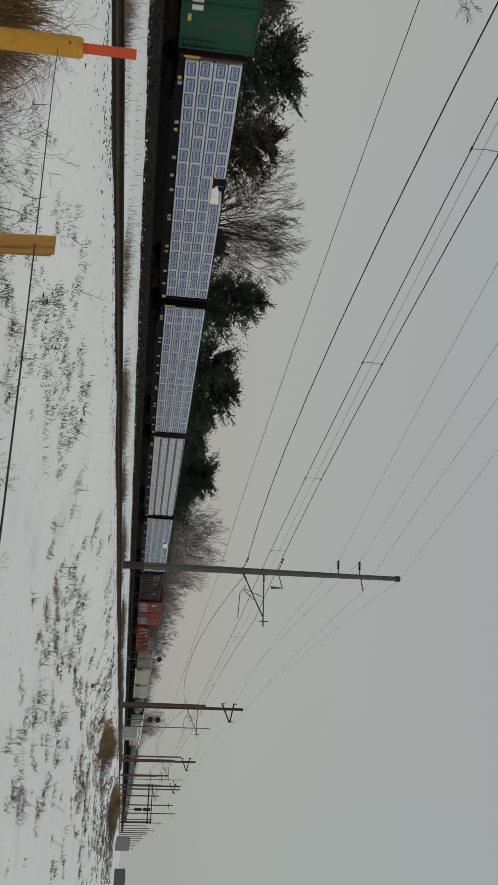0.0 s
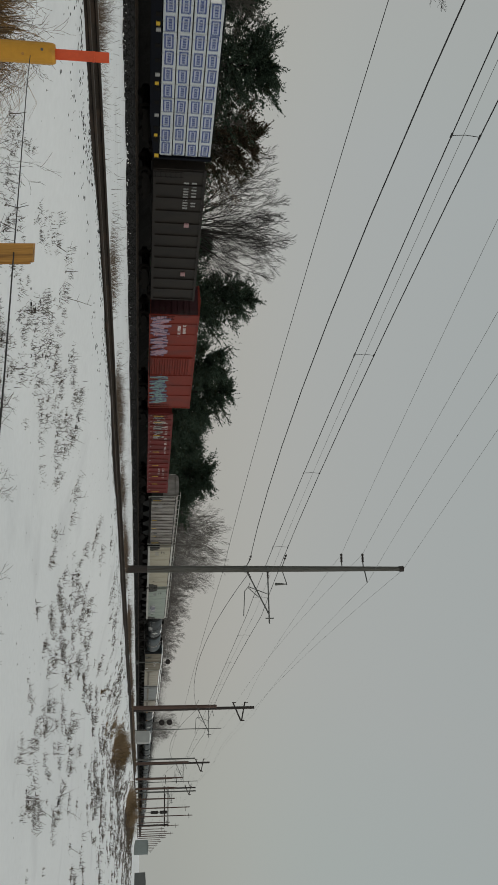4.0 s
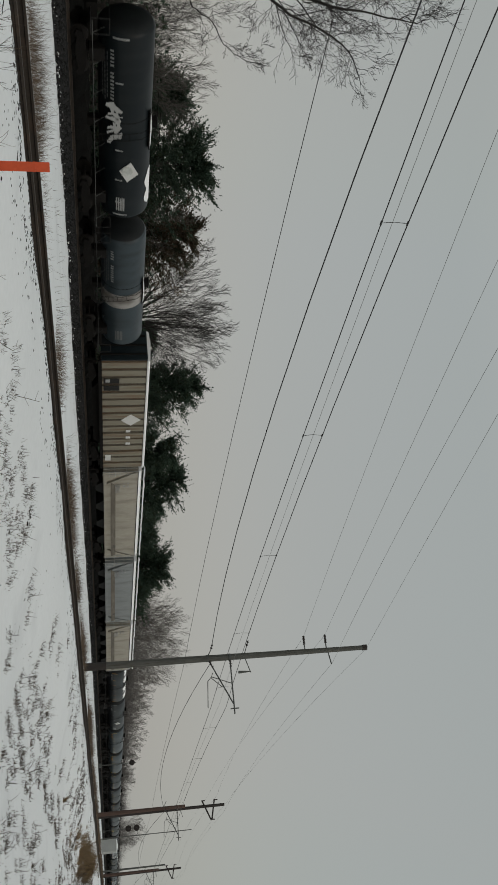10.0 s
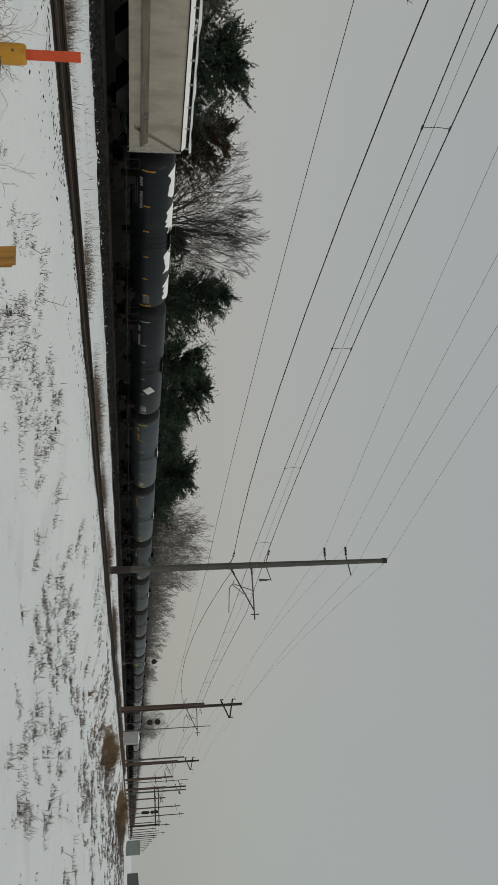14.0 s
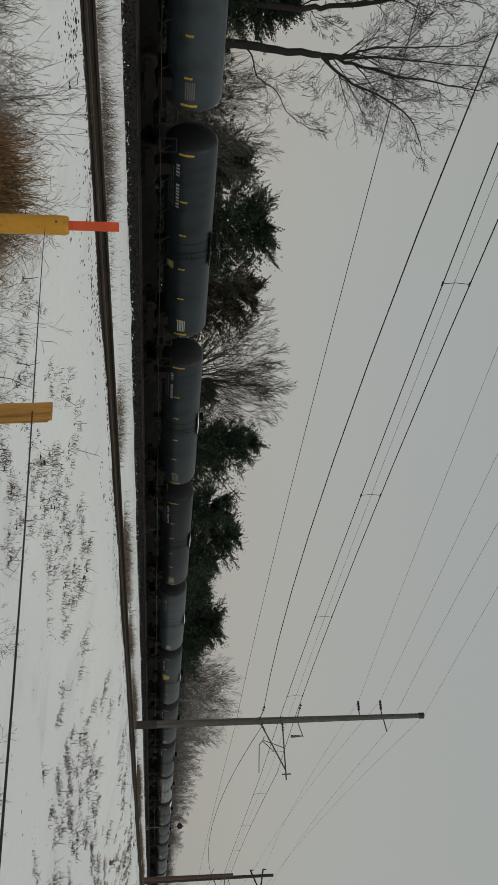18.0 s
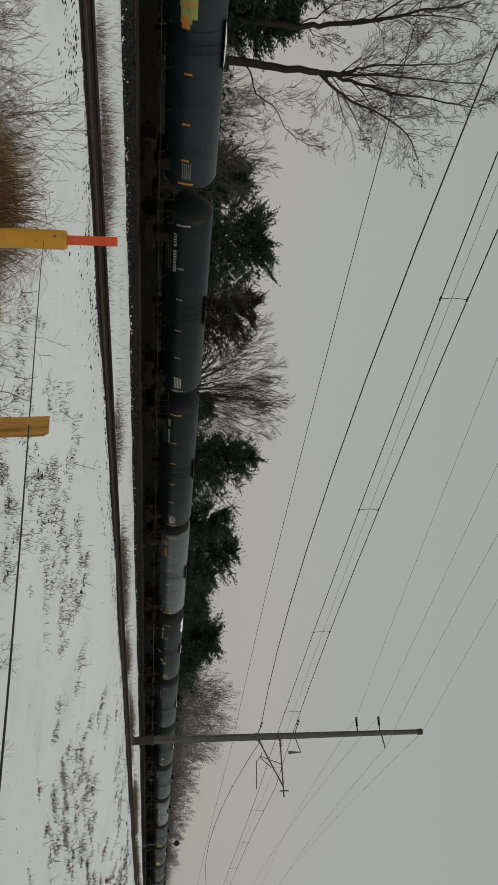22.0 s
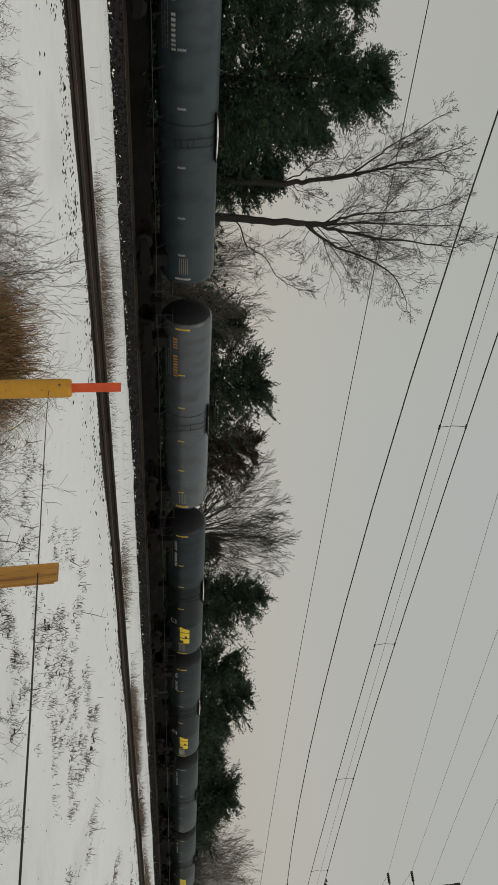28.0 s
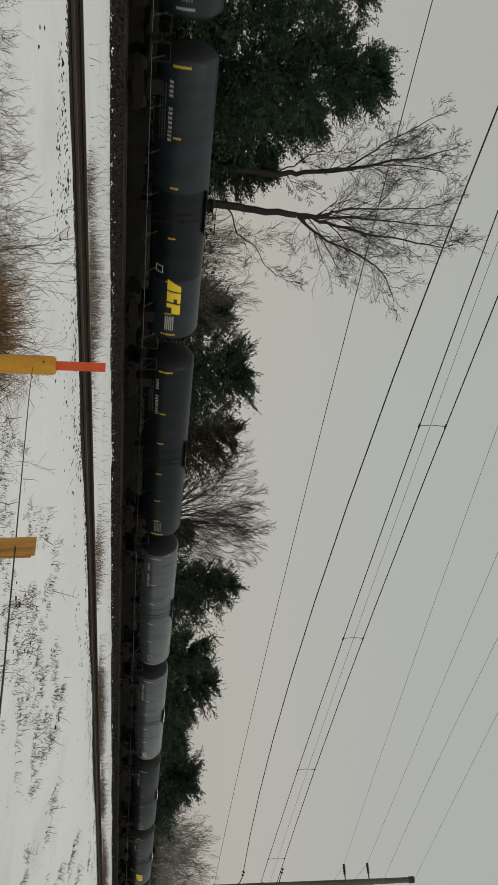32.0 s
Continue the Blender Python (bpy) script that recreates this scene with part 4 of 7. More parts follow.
def centerbeam(start, end, style, seed, notch=None, head=None):
    length = end - start
    car = make_car("lumber_flatcar", "long flatcar loaded with white wrapped lumber printed in blue" if style == "boxes" else "long flatcar loaded with white wrapped lumber striped in blue", "flatcar", start)
    running_gear(car, length, 2.4)
    part("deck", Shape().box(0.1, length - 0.1, -1.45, 1.45, 1.02, 1.18).box(0.4, length - 0.4, -0.35, 0.35, 0.7, 1.02), DECK_BLUE, car)
    part("side_sill", Shape().plate([(0.1, 1.0), (3.4, 0.72), (length - 3.4, 0.72), (length - 0.1, 1.0), (length - 0.1, 1.32), (0.1, 1.32)], -1.55, -1.47), DECK_BLUE, car)
    part("center_beam", Shape().box(0.5, length - 0.5, -0.09, 0.09, 1.18, 4.85), DECK_BLUE, car)
    part("end_bulkhead", Shape().box(0.0, 0.16, -1.5, 1.5, 0.95, 4.75), head or MAROON, car)
    part("end_bulkhead", Shape().box(length - 0.16, length, -1.5, 1.5, 0.95, 4.75), DECK_BLUE, car)
    part("end_mark", Shape().box(0.01, 0.14, -1.515, -1.5, 1.25, 2.2), REFLECT, car)
    part("end_mark", Shape().box(length - 0.5, length - 0.2, -1.56, -1.55, 1.05, 1.32), REFLECT, car)
    for i in range(22):
        part("strap_winch", winch_pale if i % 3 == 1 else winch_data, None, car, at=pose(0.8 + i * (length - 1.6) / 22, -1.565, 1.13))
    for i in range(6):
        x = 1.4 + i * (length - 2.8) / 5.2
        part("reflector", Shape().box(x, x + 0.22, -1.59, -1.583, 1.0, 1.22), REFLECT, car)
    rr = random.Random(seed)
    cols, tiers = 5, 4
    w, h = (length - 0.7) / cols, 0.835
    for side_y in (-1, 1):
        for c in range(cols):
            for t in range(tiers):
                x0, z0 = 0.35 + c * w, 1.36 + t * h
                y0, y1 = (-1.47 + rr.uniform(-0.015, 0.02), -0.12) if side_y < 0 else (0.12, 1.47)
                low = notch is not None and t == 3 and c == notch
                if low and side_y < 0:
                    x0 += 2.6
                d = rr.uniform(-0.02, 0.01)
                b = part("lumber_pack", Shape().plate([(x0 + 0.02, z0 + 0.02), (x0 + w - 0.03 - 2.6 * (low and side_y < 0), z0 + 0.02), (x0 + w - 0.02 - 2.6 * (low and side_y < 0), z0 + h - 0.045 + d), (x0 + 0.02, z0 + h - 0.04)], y0, y1), WRAP, car)
                if side_y > 0:
                    continue
                s, s2 = Shape(), Shape()
                n = 2 if low else 4
                wide = w - 2.6 if low else w
                for k in range(n):
                    cx = x0 + wide * (k + 0.5) / n + rr.uniform(-0.06, 0.06)
                    if style == "boxes":
                        lean = rr.uniform(-0.03, 0.03)
                        part("print", print_data, None, b, at=pose(cx, y0, z0 + 0.39 + lean, 0, rr.uniform(-1.5, 1.5), 0))
                        part("print_field", field_data, None, b, at=pose(cx, y0, z0 + 0.39 + lean))
                    else:
                        for i, zz in enumerate((0.2, 0.34, 0.48)):
                            for q in range(3):
                                a_ = cx - 0.44 + 0.3 * q + rr.uniform(0, 0.05)
                                s2.box(a_, a_ + rr.uniform(0.14, 0.24), y0 - 0.006, y0, z0 + zz, z0 + zz + 0.05)
                if style != "boxes":
                    s.box(x0 + 0.04, x0 + w - 0.04, y0 - 0.006, y0, z0 + 0.63, z0 + 0.76)
                    if rr.random() < 0.7:
                        at_ = x0 + w * rr.uniform(0.25, 0.6)
                        part("tag", Shape().plate([(at_, z0 + 0.26), (at_ + 0.22, z0 + 0.2), (at_ + 0.3, z0 + 0.44), (at_ + 0.05, z0 + 0.5)], y0 - 0.009, y0), SPRAY_TAG, b, "lime tag")
                    part("stripe", s, WRAP_STRIPE, b)
                    part("print", s2, WRAP_GREY, b)
        for k in range(22 if side_y < 0 else 0):
            part("strap", strap_data, None, car, at=pose(0.8 + k * (length - 1.6) / 21, -1.49, 0))
    if notch is not None:
        x0 = 0.35 + notch * w
        part("snow_on_load", Shape().plate([(x0 + 1.3, 1.36 + 3 * h), (x0 + 2.6, 1.36 + 3 * h), (x0 + 2.6, 1.95 + 3 * h), (x0 + 2.0, 1.75 + 3 * h), (x0 + 1.5, 1.45 + 3 * h)], -1.4, -0.1), SNOW_CAP, car)
        # dark plate added so the gap in the load looks shaded
        part("gap_shade", Shape().plate([(x0 + 0.05, 1.37 + 3 * h), (x0 + 1.2, 1.37 + 3 * h), (x0 + 1.0, 1.6 + 3 * h), (x0 + 0.3, 1.9 + 3 * h)], -1.3, -1.24), IRON, car, "dark plate painted for the shaded gap in the load")


def boxcar(start, end, body_paint, label, top=5.1, seed=1, graffiti=True):
    length = end - start
    car = make_car("boxcar", label, "boxcar", start)
    running_gear(car, length)
    part("body", Shape().box(0.05, length - 0.05, -1.50, 1.50, 1.0, top - 0.12), body_paint, car)
    part("roof", Shape().prism([(-1.56, top - 0.12), (1.56, top - 0.12), (1.56, top - 0.02), (0, top + 0.1), (-1.56, top - 0.02)], 0.0, length), body_paint, car)
    part("side_sill", Shape().box(0.05, length - 0.05, -1.53, -1.45, 0.92, 1.12), body_paint, car)
    door0, door1 = length * 0.415, length * 0.6
    xs_ = [0.06, 1.3, 2.9, 4.6] + [door1 + (length - door1) * f for f in (0.3, 0.6, 0.97)]
    for x in xs_:
        post = part("side_post", Shape().box(x, x + 0.14, -1.56, -1.50, 1.05, top - 0.14), body_paint, car)
        part("seam", Shape().box(x + 0.14, x + 0.19, -1.506, -1.50, 1.05, top - 0.14), MAROON, post)
    door = part("door", Shape().box(door0, door1, -1.56, -1.50, 1.1, top - 0.25), body_paint, car, "corrugated sliding door")
    for k in range(15):
        z = 1.2 + (top - 1.6) * k / 15
        part("corrugation", Shape().prism([(-1.56, z), (-1.64, z + 0.05), (-1.64, z + 0.10), (-1.56, z + 0.15)], door0 + 0.08, door1 - 0.08), body_paint, door)
    for x in (door0 - 0.08, door1 - 0.02):
        part("door_edge", Shape().box(x, x + 0.1, -1.66, -1.50, 1.1, top - 0.25), body_paint, door)
    part("door_track", Shape().box(door0 - 2.0, door1 + 0.3, -1.60, -1.51, 1.0, 1.07), IRON, car)
    # the red car's ends take maroon, their shade put into the colour
    for x in (0.035, length - 0.05):
        part("end_sheet", Shape().box(x, x + 0.012, -1.46, 1.46, 1.05, top - 0.15), MAROON if body_paint is RED else body_paint, car)
    for k in range(7):
        part("end_rib", Shape().box(-0.03, 0.05, -1.4, 1.4, 1.3 + k * 0.5, 1.45 + k * 0.5), MAROON if body_paint is RED else body_paint, car)
        part("end_rib", Shape().box(length - 0.05, length + 0.03, -1.4, 1.4, 1.3 + k * 0.5, 1.45 + k * 0.5), MAROON if body_paint is RED else body_paint, car)
    part("ladder", ladder(Shape(), 0.15, -1.58, 1.0, 3.0), IRON, car)
    part("ladder", ladder(Shape(), length - 0.7, -1.58, 1.0, 3.0), IRON, car)
    part("lettering", lettering(Shape(), 1.5, 4.05, 1.3, 0.26, -1.507, 1, 3), LETTER, car, "white car markings")
    part("lettering", lettering(Shape(), 1.5, 3.6, 1.7, 0.26, -1.507, 1, 4), LETTER, car, "white car markings")
    part("reflector", Shape().box(length - 2.2, length - 1.8, -1.508, -1.50, 1.3, 1.5), REFLECT, car)
    if graffiti:
        spray(car, 0.3, 1.0, 6.0, 1.75, -1.572, 11, (SPRAY[2], SPRAY[0], SPRAY[3], SPRAY[0]))
        spray(car, door1 + 0.1, 1.0, 5.3, 1.8, -1.572, 12, (SPRAY[2], SPRAY[1], SPRAY[2], SPRAY[1]))
    else:
        part("placard", Shape().box(length - 3.2, length - 2.5, -1.508, -1.5, 1.5, 2.1), LETTER, car)
        part("placard", Shape().box(length - 3.9, length - 3.35, -1.508, -1.5, 1.5, 1.9), REFLECT, car)
    return car


def gondola(start, end, body_paint, label, top, ribs, marks):
    length = end - start
    car = make_car("gondola_car", label, "gondola", start)
    running_gear(car, length)
    for y in (-1.48, 1.42):
        part("side_wall", Shape().box(0.05, length - 0.05, y, y + 0.06, 1.0, top), body_paint, car)
    part("end_wall", Shape().box(0.0, 0.08, -1.48, 1.48, 1.0, top), body_paint, car)
    part("end_wall", Shape().box(length - 0.08, length, -1.48, 1.48, 1.0, top), body_paint, car)
    part("floor_pan", Shape().box(0.05, length - 0.05, -1.42, 1.42, 0.95, 1.12), IRON, car)
    for y in (-1.56, 1.40):
        part("top_chord", Shape().box(0, length, y, y + 0.16, top - 0.05, top + 0.12), body_paint, car)
    part("side_sill", Shape().box(0.05, length - 0.05, -1.55, -1.48, 1.0, 1.2), body_paint, car)
    for k in range(ribs + 1):
        x = 0.1 + (length - 0.35) * k / ribs
        part("side_post", Shape().plate([(x, 1.2), (x + 0.16, 1.2), (x + 0.13, top - 0.05), (x + 0.03, top - 0.05)], -1.58, -1.48), body_paint, car)
    part("ladder", ladder(Shape(), 0.2, -1.60, 1.0, min(3.0, top)), IRON, car)
    if marks == "red":
        part("lettering", lettering(Shape(), length * 0.11, top - 0.36, length * 0.36, 0.27, -1.488, 1, 8, 0.75), LETTER, car, "white lettering along the top")
        part("lettering", lettering(Shape(), length * 0.66, top - 0.42, 3.0, 0.27, -1.488, 1, 9, 0.9), LETTER, car, "white car number")
        part("lettering", lettering(Shape(), length * 0.66, top - 0.95, 1.6, 0.2, -1.488, 1, 9, 0.5), LETTER, car, "white car number")
        for f, h in ((0.02, 1.0), (0.085, 0.8), (0.235, 0.7), (0.43, 0.7), (0.60, 0.7), (0.75, 0.7), (0.86, 0.7), (0.975, 0.9)):
            part("reflector", Shape().box(length * f, length * f + 0.12, -1.594, -1.586, 1.55, 1.55 + h), REFLECT, car)
        rivets = Shape()
        for k in range(ribs):
            x = 0.45 + (length - 0.35) * k / ribs
            rivets.box(x, x + 0.09, -1.556, -1.55, 1.22, 1.36).box(x + 0.3, x + 0.36, -1.556, -1.55, 1.06, 1.12)
        part("foot_marks", rivets, LETTER_DIM, car, "small pale marks along the foot")
        for k in range(4):
            spray(car, 0.9 + k * 1.25, 1.5, 1.05, 1.2, -1.484, 30 + k, (SPRAY[5], LETTER_BK))
    else:
        part("lettering", lettering(Shape(), 1.2, top - 0.45, 2.3, 0.34, -1.488, 1, 5, 0.5), LETTER_DIM, car, "pale car number")
        part("lettering", lettering(Shape(), 1.2, top - 1.0, 2.6, 0.34, -1.488, 1, 6, 0.4), LETTER_DIM, car, "pale car number")
        part("placard", Shape().box(5.2, 5.55, -1.592, -1.485, top - 1.15, top - 0.8), PINK, car)
        part("placard", Shape().box(10.8, 11.15, -1.592, -1.485, top - 1.15, top - 0.8), PINK, car)
    return car


def hopper(start, end, body_paint, label, seed, ribs=0, dark_corner=True, snow=False, marks=True, tag=None):
    """A covered hopper: tall body with slope sheets over open end platforms, chutes below."""
    length = end - start
    car = make_car("covered_hopper", label, "hopper car", start)
    running_gear(car, length, 1.9)
    low, top = 1.62, 4.62
    cut = 1.7 if dark_corner else 2.3
    side_shape = [(0.3, top), (0.3, 3.05 if dark_corner else 4.36), (cut, low), (length - cut, low), (length - 0.3, 3.05 if dark_corner else 4.36), (length - 0.3, top)]
    body = Shape()
    # sides bulge a little: three slabs of different width
    for y0, y1 in ((-1.50, 1.50),):
        body.plate(side_shape, y0, y1)
    part("body", body, body_paint, car)
    belly = Shape()
    xs_ = list(np.linspace(cut + 0.1, length - cut - 0.1, 2))
    for i in range(7):
        a0, a1 = -0.9 + 1.8 * i / 7, -0.9 + 1.8 * (i + 1) / 7
        z0, z1 = 3.05 + 1.78 * math.sin(a0), 3.05 + 1.78 * math.sin(a1)
        y0, y1 = -1.50 - 0.07 * (math.cos(a0) - 0.62) / 0.38, -1.50 - 0.07 * (math.cos(a1) - 0.62) / 0.38
        belly.quad((cut, y0, z0), (length - cut, y0, z0), (length - cut, y1, z1), (cut, y1, z1))
    if not ribs:
        part("side_sheet", belly, body_paint, car, smooth=True)
    for k in range(ribs):
        x = 0.45 + (length - 1.0) * k / (ribs - 1)
        zlow = low + 0.05 + max(0.0, (1.4 - min(x, length - x)) * 1.0)
        rib = part("side_rib", Shape().plate([(x, zlow), (x + 0.12, zlow), (x + 0.12, top - 0.05), (x, top - 0.05)], -1.62, -1.50), body_paint, car)
        part("seam", Shape().box(x - 0.035, x, -1.508, -1.50, zlow, top - 0.05), IRON, rib)
    for y0, y1 in ((-1.53, -1.38), (1.38, 1.53)):
        part("side_sill", Shape().box(0.1, length - 0.1, y0, y1, 1.32, 1.62), IRON if ribs else FRAME_PALE if dark_corner else body_paint, car)
    # painted shade line under the pale roof slopes, a railed running board over them
    for y in (-1.545, 1.50):
        part("roof_shade_line", Shape().box(0.2, length - 0.2, y, y + 0.045, top - 0.05, top + 0.01), IRON, car)
    roof_paint = SNOW_CAP if snow else FRAME_PALE if not ribs else body_paint
    part("roof", Shape().prism([(-1.52, top + 0.01), (1.52, top + 0.01), (1.22, top + 0.30), (0.4, top + 0.36), (-0.4, top + 0.36), (-1.22, top + 0.30)], 0.2, length - 0.2), roof_paint, car, "snow-covered roof" if snow else "pale roof slopes")
    part("running_board", Shape().box(-0.1, length + 0.1, -1.36, -1.02, top + 0.52, top + 0.57), SNOW_CAP if snow else FRAME_PALE, car, "snow-covered running board" if snow else "")
    for k in range(12):
        x = 0.2 + (length - 0.45) * k / 11
        part("board_post", Shape().box(x, x + 0.06, -1.34, -1.28, top + 0.20, top + 0.52), FRAME_PALE, car)
    if snow:
        drift_ = [(-0.12, top + 0.57)] + [(length * q / 24, top + 0.62 + 0.035 * math.sin(2.1 * q + seed) + 0.025 * math.sin(5.3 * q)) for q in range(25)] + [(length + 0.12, top + 0.57)]
        part("snow_ridge", Shape().plate(drift_[::-1], -1.38, -1.04), SNOW_CAP, car, "ridge of snow on the running board")
        # brown band paints the shade and dirt of the tucked-in lower side
        part("shade_and_grime_band", Shape().plate([(1.9, 2.02), (length - 0.5, 2.02), (length - 0.9, 2.5), (2.6, 2.46)], -1.578, -1.53), BELLY_SHADE_DIRT, car, "brown painted shade and grime along the foot of the side")
    for k in range(4):
        x = length * (k + 0.5) / 4 * 0.8 + length * 0.1
        part("hopper_chute", Shape().plate([(x - 1.5, 1.62), (x + 1.5, 1.62), (x + 0.45, 0.55), (x - 0.45, 0.55)], -1.05, 1.05), CHUTE, car, "dark discharge chute")
    for xe, sgn in ((0.0, 1), (length, -1)):
        for y in (-1.5, 1.5):
            f = Shape().tube([(xe + sgn * 0.08, y, 1.3), (xe + sgn * 0.08, y, top)], 0.035, 4).tube([(xe + sgn * 0.9, y, 1.3), (xe + sgn * 0.9, y, 2.5)], 0.025, 4)
            f.tube([(xe + sgn * 0.05, y, 2.45), (xe + sgn * 0.95, y, 2.45)], 0.03, 4).tube([(xe + sgn * 0.05, y, 1.9), (xe + sgn * 0.95, y, 1.9)], 0.02, 4)
            part("hand_rail", f, FRAME_PALE, car, "pale end hand rail")
        part("ladder", ladder(Shape(), xe + sgn * 0.06, -1.53, 1.2, top, 0.42 * sgn, 9), FRAME_PALE, car, "pale end ladder")
        part("end_platform", Shape().box(min(xe, xe + sgn * 1.9), max(xe, xe + sgn * 1.9), -1.45, 1.45, 1.2, 1.32), IRON, car)
        # shade of the open end corners, put in as dark plates
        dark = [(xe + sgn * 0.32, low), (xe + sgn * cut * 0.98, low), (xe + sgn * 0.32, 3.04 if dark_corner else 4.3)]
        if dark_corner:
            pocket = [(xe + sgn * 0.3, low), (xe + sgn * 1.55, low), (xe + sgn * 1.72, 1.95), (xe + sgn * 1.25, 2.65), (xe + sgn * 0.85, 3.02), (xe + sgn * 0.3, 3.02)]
            part("pocket_shade", Shape().plate(pocket if sgn > 0 else pocket[::-1], -1.572, -1.50), SLOPE_SHADE, car, "dark plate painted as a shaded recess at the end foot")
        part("slope_sheet", Shape().plate(dark if sgn > 0 else dark[::-1], -1.30, 1.30), SLOPE_SHADE if dark_corner else body_paint, car, "slope sheet with its shade painted dark" if dark_corner else "")
        if not dark_corner:
            wide = 1.5 if sgn > 0 else 1.95
            panel = [(xe + sgn * 0.12, low), (xe + sgn * wide, low), (xe + sgn * 0.12, 4.25)]
            part("end_sheet", Shape().box(min(xe + sgn * 0.14, xe + sgn * 0.2), max(xe + sgn * 0.14, xe + sgn * 0.2), -1.42, 1.42, 1.34, 4.55), body_paint, car)
            for y in (-1.1, -0.35, 0.4, 1.1):
                part("end_stiffener", Shape().box(min(xe + sgn * 0.08, xe + sgn * 0.14), max(xe + sgn * 0.08, xe + sgn * 0.14), y - 0.05, y + 0.05, 1.34, 4.55), FRAME_PALE, car)
            for z in (2.4, 3.5):
                part("end_rail", Shape().tube([(xe + sgn * 0.02, -1.5, z), (xe + sgn * 0.02, 1.5, z)], 0.03, 5), FRAME_PALE, car, "pale cross rail")
            part("end_panel", Shape().plate(panel if sgn > 0 else panel[::-1], -1.50, -1.44), body_paint, car)
        part("end_post", Shape().box(min(xe + sgn * 0.8, xe + sgn * 1.0), max(xe + sgn * 0.8, xe + sgn * 1.0), -0.5, 0.5, 1.3, 3.4), IRON, car)
    m = LETTER_BK if dark_corner else LETTER_DIM
    if marks:
        part("lettering", lettering(Shape(), 2.0, 3.75, 0.9, 0.20, -1.583, 1, seed, 0.3), m, car, "small dark car number")
        part("lettering", lettering(Shape(), 2.0, 3.4, 0.85, 0.20, -1.583, 1, seed + 1, 0.3), m, car, "small dark car number")
        part("lettering", lettering(Shape(), 2.3, 2.9, 1.6, 0.07, -1.575, 5, seed + 2, 0.4), LETTER_DIM, car, "fine print")
        part("lettering", lettering(Shape(), length - 3.3, 2.5, 0.6, 0.3, -1.575, 1, seed + 3, 0.2), LETTER_BK, car)
    if ribs and marks:
        for f in (0.07, 0.28, 0.45, 0.62, 0.79, 0.95):
            part("reflector", Shape().box(length * f, length * f + 0.12, -1.60, -1.585, 1.75, 2.35 if 0.1 < f < 0.9 else 2.8), REFLECT, car)
        for x in (length * 0.74, length * 0.79, length * 0.84):
            part("stencil", Shape().box(x, x + 0.4, -1.51, -1.50, 2.1, 2.5), LETTER_BK, car)
    if tag:
        spray(car, length * 0.52, 1.75, 5.2, 1.2, -1.58, seed, tag)
    return car


def ribbed_car(start, end):
    """The tan ribbed car streaked with rust, thick snow on its roof."""
    length = end - start
    car = make_car("ribbed_hopper", "rust-streaked tan ribbed car with thick snow along its roof", "hopper car", start)
    running_gear(car, length, 1.9)
    # body shows between the ribs, darker than they are, with rust patches
    part("body", Shape().box(0.1, length - 0.1, -1.45, 1.45, 1.3, 4.85), RUSTY_GAP, car)
    for k in range(16):
        x = 0.5 + (length - 1.0) * k / 15
        part("side_rib", Shape().plate([(x - 0.28, 1.34), (x + 0.40, 1.34), (x + 0.40, 4.82), (x - 0.28, 4.82)], -1.54 - 0.03 * (k % 3 == 1), -1.45), RUSTY, car)
    part("side_sill", Shape().box(0, length, -1.56, -1.40, 1.05, 1.32), IRON, car)
    part("roof", Shape().prism([(-1.55, 4.85), (1.55, 4.85), (0, 5.02)], 0.05, length - 0.05), IRON, car)
    part("roof_snow", Shape().prism([(-1.62, 4.86), (1.5, 4.92), (1.3, 5.10), (0.2, 5.18), (-1.45, 5.08), (-1.64, 4.96)], 0.0, length), SNOW_CAP, car, "thick snow on the roof")
    part("end_sheet", Shape().box(-0.02, 0.1, -1.45, 1.45, 1.3, 4.9), TK["charcoal"], car, "dark blue-grey end sheet")
    for y in (-0.9, 0.0, 0.9):
        part("end_post", Shape().box(-0.12, -0.02, y - 0.08, y + 0.08, 1.2, 4.8), IRON, car)
    cx, cz = length * 0.505, 3.7
    part("placard", Shape().plate([(cx - 0.85, cz), (cx, cz - 0.85), (cx + 0.85, cz), (cx, cz + 0.85)], -1.612, -1.60), LETTER, car, "large white diamond sign")
    for k in range(3):
        x = length * (0.60 + 0.062 * k)
        part("stencil", Shape().box(x, x + 0.36, -1.612, -1.60, 3.3, 3.7), LETTER, car)
    part("placard", Shape().box(length * 0.14, length * 0.165, -1.624, -1.6, 1.6, 1.95), LETTER_DIM, car)
    part("placard", Shape().box(length * 0.135, length * 0.175, -1.618, -1.6, 1.45, 2.7), CHUTE, car)
    part("placard", Shape().box(length * 0.195, length * 0.235, -1.618, -1.6, 1.45, 2.7), CHUTE, car)
    part("placard", Shape().box(length * 0.85, length * 0.91, -1.612, -1.6, 1.5, 2.0), LETTER, car)
    part("hopper_chute", Shape().plate([(3.4, 1.05), (length - 3.4, 1.05), (length - 4.2, 0.5), (4.2, 0.5)], -1.0, 1.0), IRON, car)


TANK_R, TANK_Z = 1.52, 2.90


def on_tank(shape, x0, x1, z0, z1, lift=0.008, n=4):
    """A patch that follows the tank's round side."""
    def y_at(z):
        return -math.sqrt(max(0.0, (TANK_R + lift) ** 2 - (z - TANK_Z) ** 2))
    for i in range(n):
        a, b = z0 + (z1 - z0) * i / n, z0 + (z1 - z0) * (i + 1) / n
        shape.quad((x0, y_at(a), a), (x1, y_at(a), a), (x1, y_at(b), b), (x0, y_at(b), b))
    return shape


